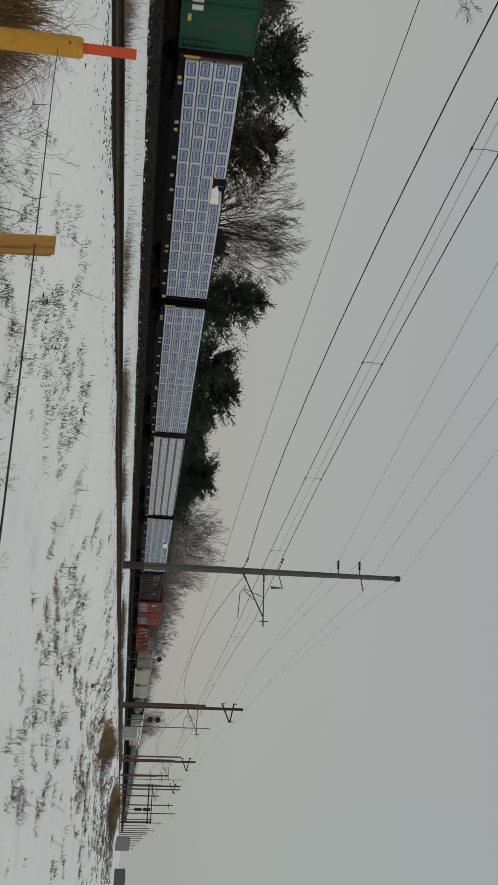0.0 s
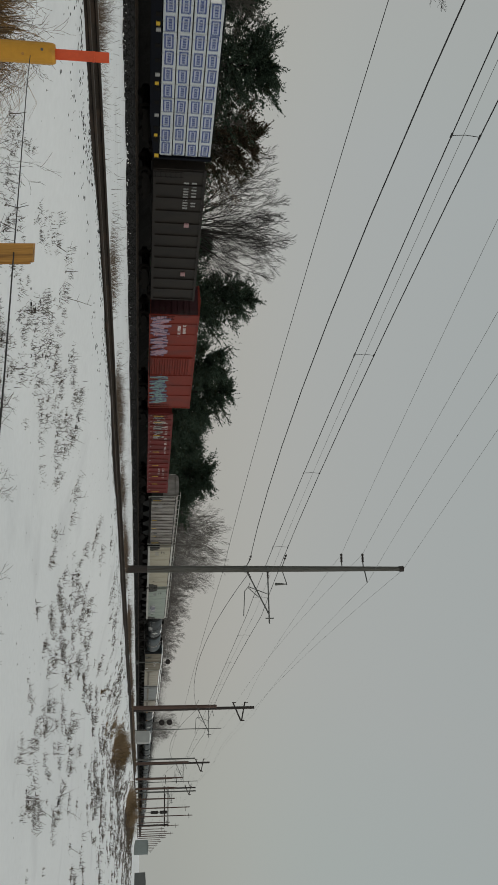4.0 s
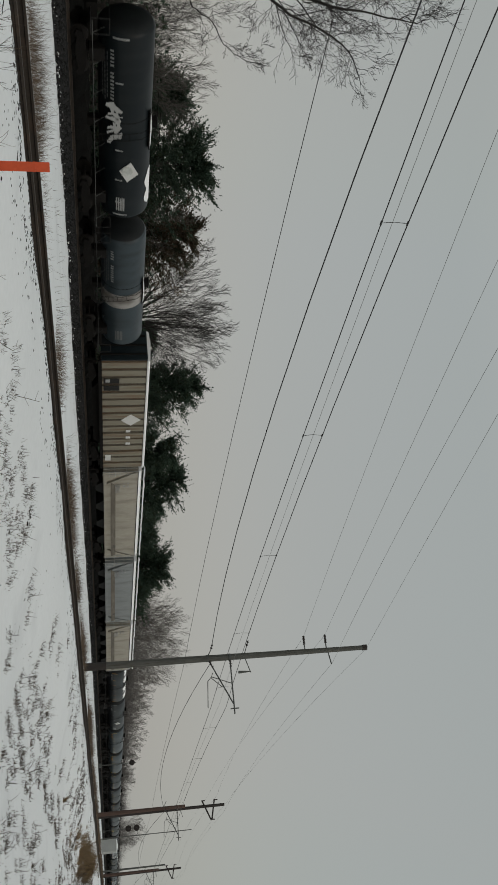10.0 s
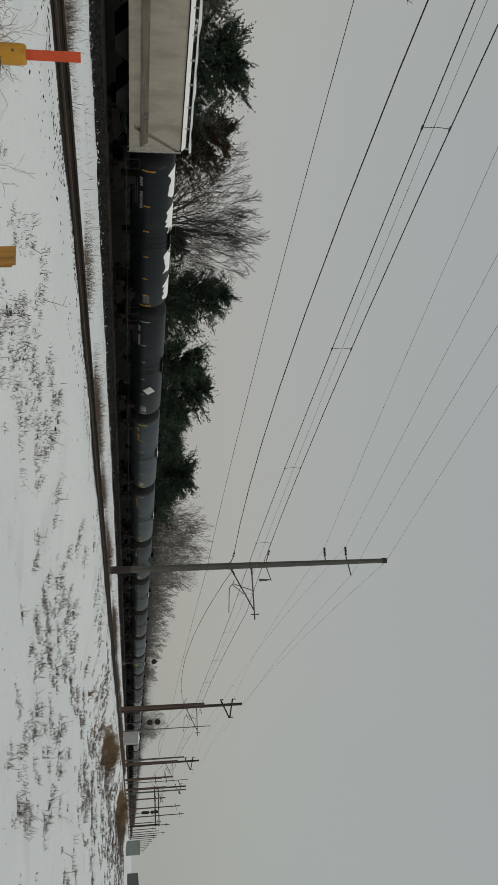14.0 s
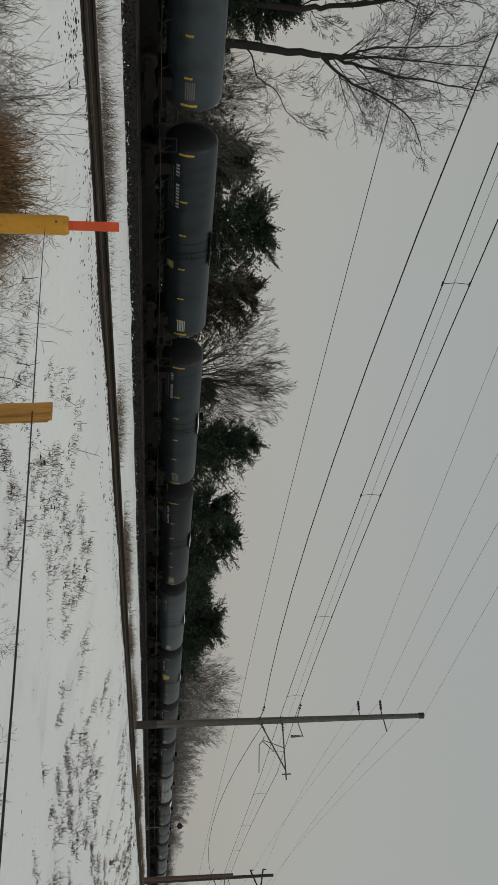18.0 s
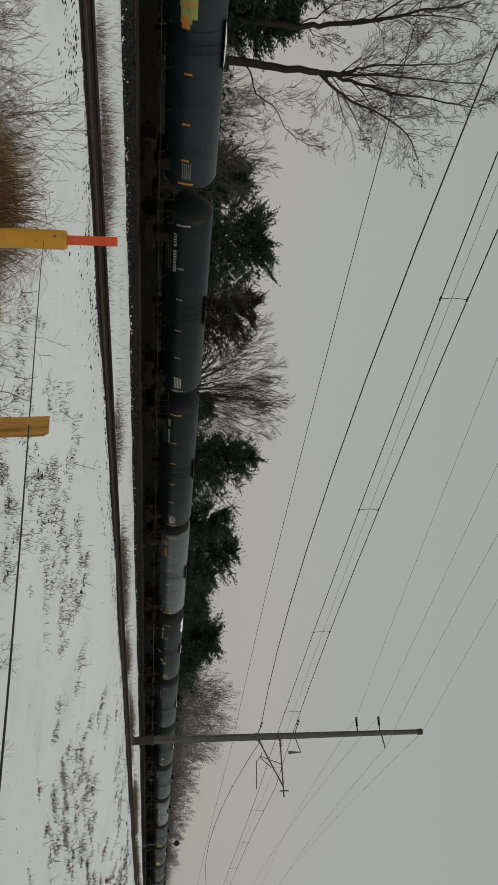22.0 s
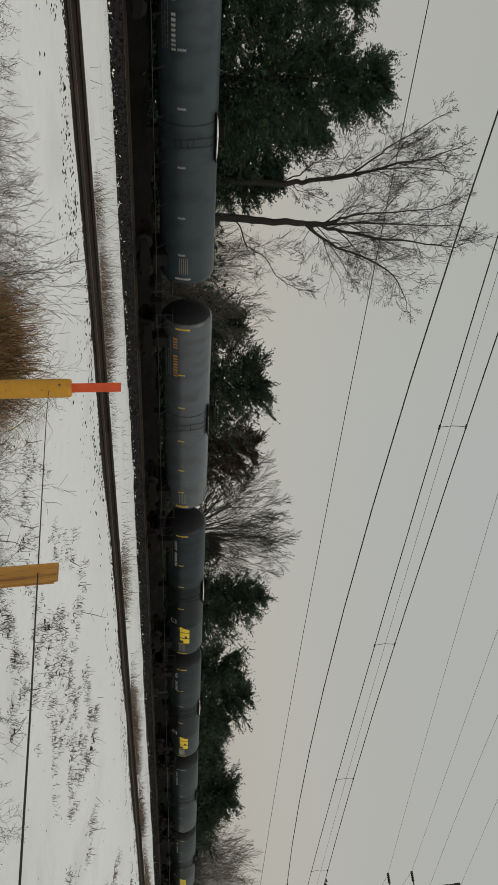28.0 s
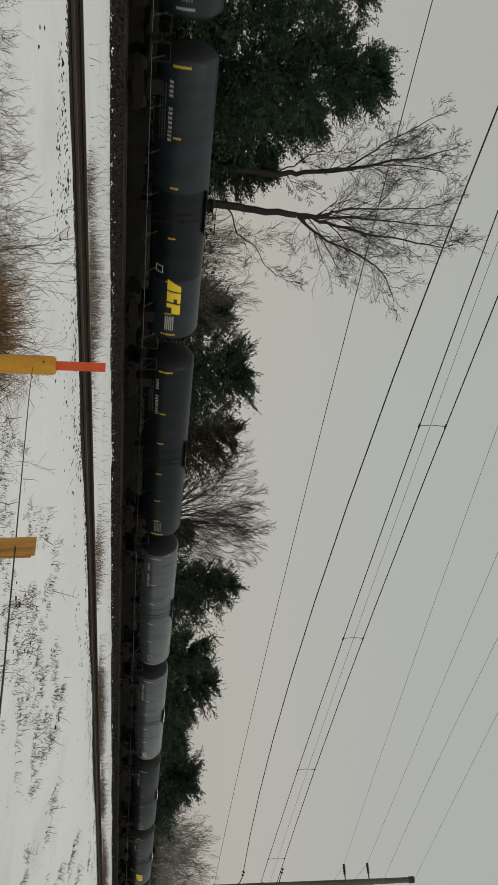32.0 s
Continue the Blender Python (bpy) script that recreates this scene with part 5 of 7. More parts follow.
def tank_shell(length, n=40):
    s = Shape()
    ends = [(0.33, 1.40), (0.42, 1.475), (0.55, TANK_R)]
    prof = [(x, r) for x, r in ends] + [(length * 0.3, TANK_R), (length * 0.5, TANK_R), (length * 0.7, TANK_R)] + [(length - x, r) for x, r in reversed(ends)]
    for x, r in prof:
        s.v += [(x, r * math.cos(2 * math.pi * j / n), TANK_Z + r * math.sin(2 * math.pi * j / n)) for j in range(n)]
    for i in range(len(prof) - 1):
        s.f += [(i * n + j, (i + 1) * n + j, (i + 1) * n + (j + 1) % n, i * n + (j + 1) % n) for j in range(n)]
    return s


def tank(start, end, tone, label, seed, logo=False, bands="yellow", text="white", snow=0, diamond=False, pale_band=False, tag=None, stickers=(), blot=0.0, patch=0.0, snow_at=0.05):
    length = end - start
    car = make_car("tank_car", label, "tank car", start)
    running_gear(car, length, 1.7)
    rr = random.Random(seed)
    part("tank", tank_shell(length), TK[tone], car, smooth=True)
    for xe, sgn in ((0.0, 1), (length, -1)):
        # heads in one dark colour: grime plus the shade between the cars
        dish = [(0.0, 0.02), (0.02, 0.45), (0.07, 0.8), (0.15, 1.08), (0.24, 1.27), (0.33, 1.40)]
        part("tank_head", Shape().tube([(xe + sgn * x, 0, TANK_Z) for x, r in dish], [r for x, r in dish], 40, caps=False), GRIME_SHADE, car, "dished tank end, dark with grime and painted shade", smooth=True)
    part("underframe", Shape().box(-0.7, 1.9, -0.5, 0.5, 0.85, 1.4), IRON, car)
    part("underframe", Shape().box(length - 1.9, length + 0.7, -0.5, 0.5, 0.85, 1.4), IRON, car)
    for x in (1.7, length - 1.7):
        part("saddle", Shape().box(x - 0.35, x + 0.35, -1.2, 1.2, 0.95, 1.75), IRON, car)
    rail_tint = STEEL if rr.random() < 0.3 else RAIL_DIM
    for y in (-1.5, 1.5):
        rails = Shape()
        rails.tube([(-0.35, y, 1.12), (length + 0.35, y, 1.12)], 0.022, 5)
        for k in range(8):
            x = 0.3 + (length - 0.6) * k / 7
            rails.tube([(x, y, 1.12), (x, y * 0.62, 1.75)], 0.018, 4)
        part("side_rail", rails, rail_tint, car, "thin grey safety rail")
    for xe, sgn in ((-0.45, 1), (length + 0.45, -1)):
        f = Shape().box(min(xe, xe + sgn * 0.9), max(xe, xe + sgn * 0.9), -1.45, 1.45, 1.02, 1.08)
        for y in (-1.45, 1.45):
            f.tube([(xe, y, 1.05), (xe, y, 2.0)], 0.022, 4).tube([(xe, y, 2.0), (xe + sgn * 0.85, y, 2.0)], 0.022, 4).tube([(xe + sgn * 0.85, y, 1.05), (xe + sgn * 0.85, y, 2.0)], 0.022, 4)
        f.tube([(xe, -1.45, 2.0), (xe, 1.45, 2.0)], 0.022, 4)
        part("end_platform", f, RAIL_DIM, car, "steel end platform and hand rail")
    # manway, its platform and ladder half way along
    mid = length * 0.5
    dome = part("manway", turned(Shape(), [(0.34, TANK_Z + TANK_R - 0.1), (0.34, TANK_Z + TANK_R + 0.22), (0.40, TANK_Z + TANK_R + 0.23), (0.40, TANK_Z + TANK_R + 0.30), (0.2, TANK_Z + TANK_R + 0.36)], 16, mid, 0.0), IRON, car)
    for y in (-0.95, 0.5):
        part("top_platform", Shape().box(mid - 1.25, mid + 1.25, y, y + 0.45, TANK_Z + TANK_R - 0.17, TANK_Z + TANK_R - 0.11), IRON, car)
    for y in (-0.95, 0.95):
        guard = Shape()
        guard.tube([(mid - 1.25, y, 4.25), (mid - 1.25, y, 4.85), (mid + 1.25, y, 4.85), (mid + 1.25, y, 4.25)], 0.02, 4).tube([(mid, y, 4.25), (mid, y, 4.85)], 0.02, 4)
        part("guard_rail", guard, IRON, car)
    step = Shape()
    for w in (-0.22, 0.22):
        step.tube([(mid + w, -1.60, 1.1), (mid + w, -1.62, 2.9), (mid + w, -1.40, 3.8), (mid + w, -0.95, 4.3)], 0.018, 4)
    for k in range(9):
        z = 1.25 + 0.31 * k
        y = -1.61 if z < 2.95 else -1.61 + (z - 2.95) * 0.5
        step.tube([(mid - 0.22, y, z), (mid + 0.22, y, z)], 0.014, 4)
    part("ladder", step, IRON, car)
    part("belt", Shape().tube([(mid - 0.9 + 0.01, 0, TANK_Z), (mid - 0.85, 0, TANK_Z)], TANK_R + 0.012, 40), IRON, car, "dark strap round the tank", smooth=False)
    part("bottom_outlet", Shape().box(mid - 0.25, mid + 0.25, -0.25, 0.25, 0.75, 1.45), IRON, car)
    if bands:
        tint = REFLECT if bands == "yellow" else REFLECT_OR if bands == "amber" else LETTER_DIM
        for x in (0.55, length - 0.72):
            part("end_band", on_tank(Shape(), x, x + 0.09, 2.15, 3.02), tint, car)
        for f in (0.24, 0.40, 0.575, 0.74, 0.87):
            x = length * f
            part("reflector", on_tank(Shape(), x, x + 0.075, 2.30, 2.72), tint, car)
    tint = {"white": LETTER_TANK, "orange": LETTER_OR, "dim": LETTER_DIM}[text]
    s = Shape()
    x = 1.3
    while x < 4.2:
        w = rr.uniform(0.07, 0.12)
        if not 2.15 < x < 2.45:
            on_tank(s, x, x + w, 2.03, 2.22 if text != "orange" else 2.28, 0.012, 2)
        x += w + 0.12
    part("lettering", s, tint, car, "car number in plain bars")
    s = Shape()
    for k in range(3):
        x = 1.5
        while x < 4.2:
            w = rr.uniform(0.06, 0.3)
            on_tank(s, x, x + w, 1.84 - 0.12 * k, 1.89 - 0.12 * k, 0.012, 1)
            x += w + 0.07
    part("lettering", s, LETTER_FAINT, car, "fine print")
    s = Shape()
    for k in range(5):
        on_tank(s, length - 2.0, length - 1.0, 2.36 + 0.11 * k, 2.43 + 0.11 * k, 0.012, 1)
    part("data_panel", s, LETTER_DIM if rr.random() < 0.5 else LETTER_FAINT, car, "small printed test panel")
    if rr.random() < 0.15:
        part("hazard_placard", Shape().plate([(length - 0.62, 1.55), (length - 0.42, 1.35), (length - 0.22, 1.55), (length - 0.42, 1.75)], -1.47, -1.455), PINK, car, "small diamond hazard placard")
        part("placard_holder", Shape().box(length - 0.46, length - 0.38, -1.45, -1.41, 1.05, 1.7), STEEL, car)
    if logo:
        off = length - 4.55
        # a bold slanted mark in three plain blocks: one tapering, one notched, one with a narrow foot
        for i in range(3):
            s = Shape()
            for k in range(8):
                z0, z1 = 2.42 + 0.80 * k / 8, 2.42 + 0.80 * (k + 1) / 8
                slant0, slant1 = off + i * 0.80 + 0.16 * k / 8, off + i * 0.80 + 0.16 * (k + 1) / 8
                y0, y1 = (-math.sqrt((TANK_R + 0.014) ** 2 - (z - TANK_Z) ** 2) for z in (z0, z1))
                in0, in1 = (0.34 * k / 8, 0.34 * (k + 1) / 8) if i == 0 else (0.0, 0.0)
                wide = 0.70 if i == 0 else (0.42 if k in (4, 5) else 0.68) if i == 1 else (0.28 if k < 3 else 0.66)
                s.quad((slant0 + in0, y0, z0), (slant0 + wide, y0, z0), (slant1 + wide, y1, z1), (slant1 + in1, y1, z1))
            part("logo_mark", s, LOGO_Y, car, "yellow painted mark")
        s = Shape()
        for a in (0.0, 0.42):
            on_tank(s, off - 0.75 + a, off - 0.70 + a, 1.75, 2.1, 0.012, 2)
        on_tank(s, off - 0.75, off - 0.28, 2.08, 2.13, 0.012, 1)
        on_tank(s, off - 0.75, off - 0.28, 1.73, 1.78, 0.012, 1)
        part("box_mark", s, LETTER, car)
    if diamond:
        cx, cz = length * 0.69, 3.1
        part("placard", Shape().plate([(cx - 0.72, cz + 0.1), (cx - 0.1, cz - 0.56), (cx + 0.72, cz - 0.1), (cx + 0.1, cz + 0.56)], -1.60, -1.56), LETTER, car, "white diamond-shaped placard")
        part("placard_cover", Shape().tube([(cx - 0.1, -1.63, cz - 0.1), (cx - 0.1, -1.6, cz - 0.1)], [0.3, 0.36], 12), SPRAY[5], car, "pale round cover")
    for k, f in enumerate(stickers):
        part("sticker", on_tank(Shape(), length * f, length * f + 0.55, 1.62 + 0.3 * k, 2.0 + 0.3 * k, 0.012, 2), SPRAY[4], car, "small lime-yellow notice")
    if patch:
        x = length * patch
        s = on_tank(on_tank(on_tank(Shape(), x, x + 0.75, 2.0, 2.55, 0.012, 3), x + 0.2, x + 1.25, 2.3, 2.85, 0.014, 3), x + 0.75, x + 1.5, 2.05, 2.6, 0.016, 3)
        part("sprayed_patch", s, SPRAY[4], car, "lime-yellow sprayed patch")
        part("sprayed_patch", on_tank(on_tank(Shape(), x + 1.2, x + 1.75, 2.1, 2.5, 0.019, 3), x + 0.5, x + 0.62, 2.2, 2.8, 0.019, 3), SPRAY[6], car, "tangerine sprayed foot")
    if blot:
        x = length * blot
        part("sprayed_blot", on_tank(Shape(), x, x + 0.45, 2.5, 3.0, 0.012, 3), SPRAY[5], car, "pale sprayed blot")
        part("sprayed_blot", on_tank(Shape(), x + 0.9, x + 1.2, 2.3, 2.6, 0.012, 3), LETTER_DIM, car)
    if rr.random() < 0.55:
        part("snow_on_platform", Shape().plate([(mid - 1.2, 4.31), (mid + 1.1, 4.31), (mid + 0.9, 4.36), (mid - 0.2, 4.40), (mid - 1.0, 4.35)], -0.93, -0.55), SNOW_CAP, car, "thin snow on the top platform")
    if logo:
        mid_coat = Shape().tube([(length * 0.42, 0, TANK_Z), (length * 0.74, 0, TANK_Z)], TANK_R + 0.006, 40, caps=False)
        part("painted_band", mid_coat, TK["black"], car, "darker fresh coat round the middle", smooth=True)
    if pale_band:
        s = Shape().tube([(length * 0.48, 0, TANK_Z), (length * 0.60, 0, TANK_Z)], TANK_R + 0.01, 40, caps=False)
        part("painted_band", s, GREY_H, car, "pale painted band round the tank", smooth=True)
    for k in range(snow):
        x = length * ((k + rr.uniform(0.1, 0.35)) / snow if snow > 1 else snow_at)
        w = length / snow * (rr.uniform(0.45, 0.75) if snow > 1 else 0.2)
        s = Shape()
        m = 10
        low_ = [(rr.uniform(3.85, 4.15) if snow > 1 else 4.16 + 0.07 * math.sin(1.3 * i + seed)) if 0 < i < m else 4.3 for i in range(m + 1)]
        for i in range(m):
            for a in range(4):
                z00, z01 = low_[i] + (4.43 - low_[i]) * a / 4, low_[i] + (4.43 - low_[i]) * (a + 1) / 4
                z10, z11 = low_[i + 1] + (4.43 - low_[i + 1]) * a / 4, low_[i + 1] + (4.43 - low_[i + 1]) * (a + 1) / 4
                pt = lambda i_, z: (x + w * i_ / m, -math.sqrt(max(0, (TANK_R + 0.03) ** 2 - (z - TANK_Z) ** 2)), z)
                s.quad(pt(i, z00), pt(i + 1, z10), pt(i + 1, z11), pt(i, z01))
        part("snow_patch", s, SNOW_CAP, car, "patch of snow on the tank top", smooth=True)
    if tag:
        spray(car, length * 0.33, 1.75, 2.6, 0.95, -1.50, seed, tag)
    return car


# the consist, from its leading end
boxcar(14.0, 32.6, GREEN, "tall dark green boxcar", 5.2, 2, graffiti=False)
centerbeam(33.0, 56.2, "boxes", 21, notch=2)
centerbeam(57.1, 80.3, "boxes", 22, head=DECK_BLUE)
centerbeam(81.1, 104.3, "stripes", 23)
centerbeam(105.2, 128.4, "boxes", 24, notch=2, head=DECK_BLUE)
gondola(129.2, 143.6, BROWN, "sooty brown ribbed gondola", 4.4, 11, "brown")
boxcar(145.6, 161.6, RED, "faded red boxcar with sprayed graffiti along its foot", 5.1, 4)
gondola(162.8, 183.1, CPRED, "long red ribbed gondola with white lettering", 3.38, 17, "red")
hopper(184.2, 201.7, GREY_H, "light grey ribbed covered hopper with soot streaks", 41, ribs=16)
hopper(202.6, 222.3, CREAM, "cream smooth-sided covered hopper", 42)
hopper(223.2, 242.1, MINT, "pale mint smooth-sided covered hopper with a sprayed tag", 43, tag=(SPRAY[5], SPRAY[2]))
tank(243.9, 256.9, "black", "black tank car with pale reflectors and a white diamond placard", 51, bands="dim", text="dim", diamond=True, snow=1, snow_at=0.72, tag=(LETTER_DIM,))
tank(258.3, 269.5, "slate", "short slate-blue tank car with a pale painted band", 52, bands=None, text="dim", pale_band=True)
ribbed_car(271.0, 287.0)
hopper(287.8, 306.6, DUST, "dusty cream covered hopper with snow along its roof", 44, dark_corner=False, snow=True)
hopper(308.0, 326.6, BLUEGREY, "blue-grey covered hopper with snow along its roof", 45, dark_corner=False, snow=True)
hopper(328.0, 346.9, DUST, "dusty cream covered hopper with snow along its roof", 46, dark_corner=False, snow=True)
TANKS = [
    (348.0, 364.2, "black", dict(bands="amber", snow=4)), (365.3, 382.6, "black", dict(bands="dim", diamond=True)), (384.0, 401.2, "slate", dict(bands="yellow", text="orange")),
    (403.0, 420.2, "slate", dict(bands="yellow", text="orange")), (422.0, 437.6, "charcoal", dict(bands="yellow", stickers=(0.55,))), (439.9, 456.2, "charcoal", dict(bands="yellow")),
    (458.3, 475.3, "black", dict(bands="amber")), (477.4, 492.8, "slate", dict(bands=None, text="dim")), (494.6, 511.7, "charcoal", dict(bands="amber", patch=0.34)),
    (513.4, 529.7, "black", dict(bands="dim")), (531.3, 548.4, "black", dict(bands="amber")), (549.4, 566.4, "grey", dict(bands="amber", text="orange")),
    (568.2, 584.8, "black", dict(bands="amber", snow=1, stickers=(0.47, 0.60, 0.65))), (586.7, 602.4, "charcoal", dict(bands="dim")), (604.4, 620.5, "black", dict(bands=None, blot=0.72)),
    (622.4, 639.5, "slate", dict(bands="dim")), (641.7, 658.3, "grey", dict(bands="yellow", text="orange")), (660.3, 676.9, "charcoal", dict(bands="yellow", logo=True)),
    (678.3, 695.4, "charcoal", dict(bands="yellow", logo=True)), (697.2, 713.8, "charcoal", dict(bands="dim")), (715.1, 732.0, "charcoal", dict(bands="yellow", logo=True)),
    (733.7, 750.6, "black", dict(bands="yellow")), (752.4, 768.7, "grey", dict(bands="dim")), (770.6, 787.2, "grey", dict(bands="dim")),
    (789.0, 805.6, "black", dict(bands="dim")), (807.4, 824.0, "charcoal", dict(bands="yellow", logo=True)), (825.8, 842.4, "slate", dict(bands="dim")), (844.2, 860.8, "charcoal", dict(bands="yellow")), (862.6, 879.2, "black", dict(bands="dim")),
]
WORDS = {"black": "black tank car", "charcoal": "charcoal tank car", "slate": "slate-grey tank car", "grey": "light grey tank car"}
for k, (a, b, tone, extra) in enumerate(TANKS):
    words = WORDS[tone]
    words += " with a yellow painted mark" if extra.get("logo") else " with a lime sprayed patch" if extra.get("patch") else " with patches of snow on top" if extra.get("snow") else " with orange lettering" if extra.get("text") == "orange" else " with amber reflectors" if extra.get("bands") == "amber" else " with yellow reflectors" if extra.get("bands") == "yellow" else " with plain grimy sides"
    tank(a, b, tone, words, 60 + k, **extra)


# ---- woods behind the freight line ----
def limb(s, rng, p, d, length, r, level, most, spread=0.75, up=0.12, kids=6, gnarl=0.22, sides=4, least=0.007, first=0.34, taper=0.93):
    """A tapering, crooked branch with its side branches and a forked tip."""
    n = 8 if level == 0 else 5 if level < most - 1 else 4 if level < most else 3
    pts, rad, q, way = [p.copy()], [r], p.copy(), d.normalized()
    dirs = [way.copy()]
    for i in range(n):
        way = (way + Vector((rng.gauss(0, gnarl), rng.gauss(0, gnarl), rng.gauss(0, gnarl) + up)) * (0.4 if level == 0 else 0.7)).normalized()
        q = q + way * (length / n)
        pts.append(q.copy())
        rad.append(max(least, r * (1 - (i + 1) / n * taper)))
        dirs.append(way.copy())
    s.tube(pts, rad, 7 if level == 0 else sides if level < 2 else 3, caps=False)
    if level >= most:
        return
    first = first if level == 0 else 0.18
    turn = rng.uniform(0, 6.28)
    for k in range(kids + 2):
        t = first + (1 - first) * (k + rng.uniform(0.1, 0.9)) / kids if k < kids else 0.999
        i = min(n - 1, int(t * n))
        at = pts[i].lerp(pts[i + 1], t * n - i)
        a = dirs[i].orthogonal().normalized()
        turn += 2.4 + rng.gauss(0, 0.5)
        side = a * math.cos(turn) + dirs[i].cross(a) * math.sin(turn)
        wide = spread * rng.uniform(0.55, 1.2) if k < kids else spread * 0.55
        away = (dirs[i] * rng.uniform(0.6, 1.0) + side * wide + Vector((0, 0, up))).normalized()
        more = rng.uniform(0.45, 0.68) * (1.12 - 0.55 * t) if k < kids else rng.uniform(0.3, 0.42)
        limb(s, rng, at, away, length * more, max(least, rad[i] * rng.uniform(0.5, 0.68)), level + 1, most, spread, up, kids, gnarl, sides, least)


def fan_tree(x, y, foot, reach, seed, label, material=BARK, boughs=9, wide=60, kids=5, r=0.10, least=0.009, depth=0.3):
    """A leafless tree whose boughs fan out from a low fork into a round lacy crown."""
    rng = random.Random(seed)
    tree = thing("bare_tree", label, "tree", "bare trees behind the train", pose(x, y, ground_height(x, y) - 0.1))
    part("trunk", Shape().tube([(0, 0, 0), (0.05, 0, foot * 0.6), (0, 0, foot * 1.05)], [r * 2.3, r * 1.9, r * 1.2], 9), material, tree, smooth=True)
    crown = Shape()
    for i in range(boughs):
        a = radians(wide * (2 * (i + 0.5) / boughs - 1) + rng.gauss(0, 1.5))
        way = Vector((math.sin(a), depth * math.sin(2.4 * i), math.cos(a)))
        limb(crown, rng, Vector((0, 0, foot * rng.uniform(0.8, 1.0))), way, reach * rng.uniform(0.86, 0.98), r * rng.uniform(0.7, 1.1), 0, 3, 0.46, 0.03, kids, 0.13, 4, least, 0.16)
    part("crown", crown, material, tree, "leafless branches and twigs")
    return tree


def bough_tree(x, y, seed, label, boughs, least=0.0095):
    """A leafless tree with shaped main boughs: each a line of places with its two radii and its number of side branches."""
    rng = random.Random(seed)
    tree = thing("bare_tree", label, "tree", "bare trees behind the train", pose(x, y, ground_height(x, y) - 0.1))
    crown = Shape()
    for k, (line, r0, r1, kids) in enumerate(boughs):
        pts = [Vector(q) for q in line]
        path = []
        for i in range(len(pts) - 1):
            a, b, c, d = pts[max(0, i - 1)], pts[i], pts[i + 1], pts[min(len(pts) - 1, i + 2)]
            for j in range(4):
                t = j / 4
                q = 0.5 * (2 * b + (c - a) * t + (2 * a - 5 * b + 4 * c - d) * t * t + (3 * b - a - 3 * c + d) * t ** 3)
                path.append(q + Vector((rng.gauss(0, 0.05), rng.gauss(0, 0.05), 0)) * (1 if i or j else 0))
        path.append(pts[-1])
        n = len(path) - 1
        rad = [r0 + (r1 - r0) * i / n for i in range(n + 1)]
        if k == 0:
            part("trunk", Shape().tube(path, rad, 9), BARK, tree, smooth=True)
        else:
            crown.tube(path, rad, 6, caps=False)
        full = sum((b - a).length for a, b in zip(path, path[1:]))
        for m in range(kids + 3 if kids else 0):
            t = 0.2 + 0.8 * (m + rng.uniform(0.1, 0.9)) / (kids + 3)
            i = min(n - 1, int(t * n))
            way = (path[i + 1] - path[i]).normalized()
            a = way.orthogonal().normalized()
            w = rng.uniform(0, 6.28)
            out = (way * rng.uniform(0.5, 0.9) + (a * math.cos(w) + way.cross(a) * math.sin(w)) * rng.uniform(0.5, 1.0) + Vector((0, 0, 0.08))).normalized()
            limb(crown, rng, path[i], out, full * rng.uniform(0.24, 0.42) * (1.2 - 0.6 * t), max(least, rad[i] * 0.48), 1, 3, 0.78, 0.05, 5, 0.26, 4, least)
        for _ in range(2 if k else 0):
            way = (path[-1] - path[-2]).normalized() + Vector((rng.gauss(0, 0.35), rng.gauss(0, 0.3), 0.1))
            limb(crown, rng, path[-1], way, full * rng.uniform(0.11, 0.17), r1, 1, 3, 0.75, 0.05, 3, 0.24, 3, least)
    part("crown", crown, BARK, tree, "leafless branches and twigs")
    return tree


def spray_leaf(s, rng, at, way, size, flat):
    """One flat tuft of needles: a few blades fanning from a point."""
    way = way.normalized()
    a = way.orthogonal().normalized()
    b = way.cross(a)
    w = rng.uniform(0, 6.28)
    side = a * math.cos(w) + b * math.sin(w)
    for k in (-1, 0, 1):
        d = (way + side * 0.55 * k + Vector((0, 0, rng.uniform(-0.15, 0.15)))).normalized()
        tip = at + d * size * rng.uniform(0.75, 1.15)
        mid = at + d * size * 0.5
        wv = d.cross(Vector((rng.gauss(0, 1), rng.gauss(0, 1), rng.gauss(0, 1)))).normalized() * size * flat
        s.quad(at, mid + wv, tip, mid - wv)


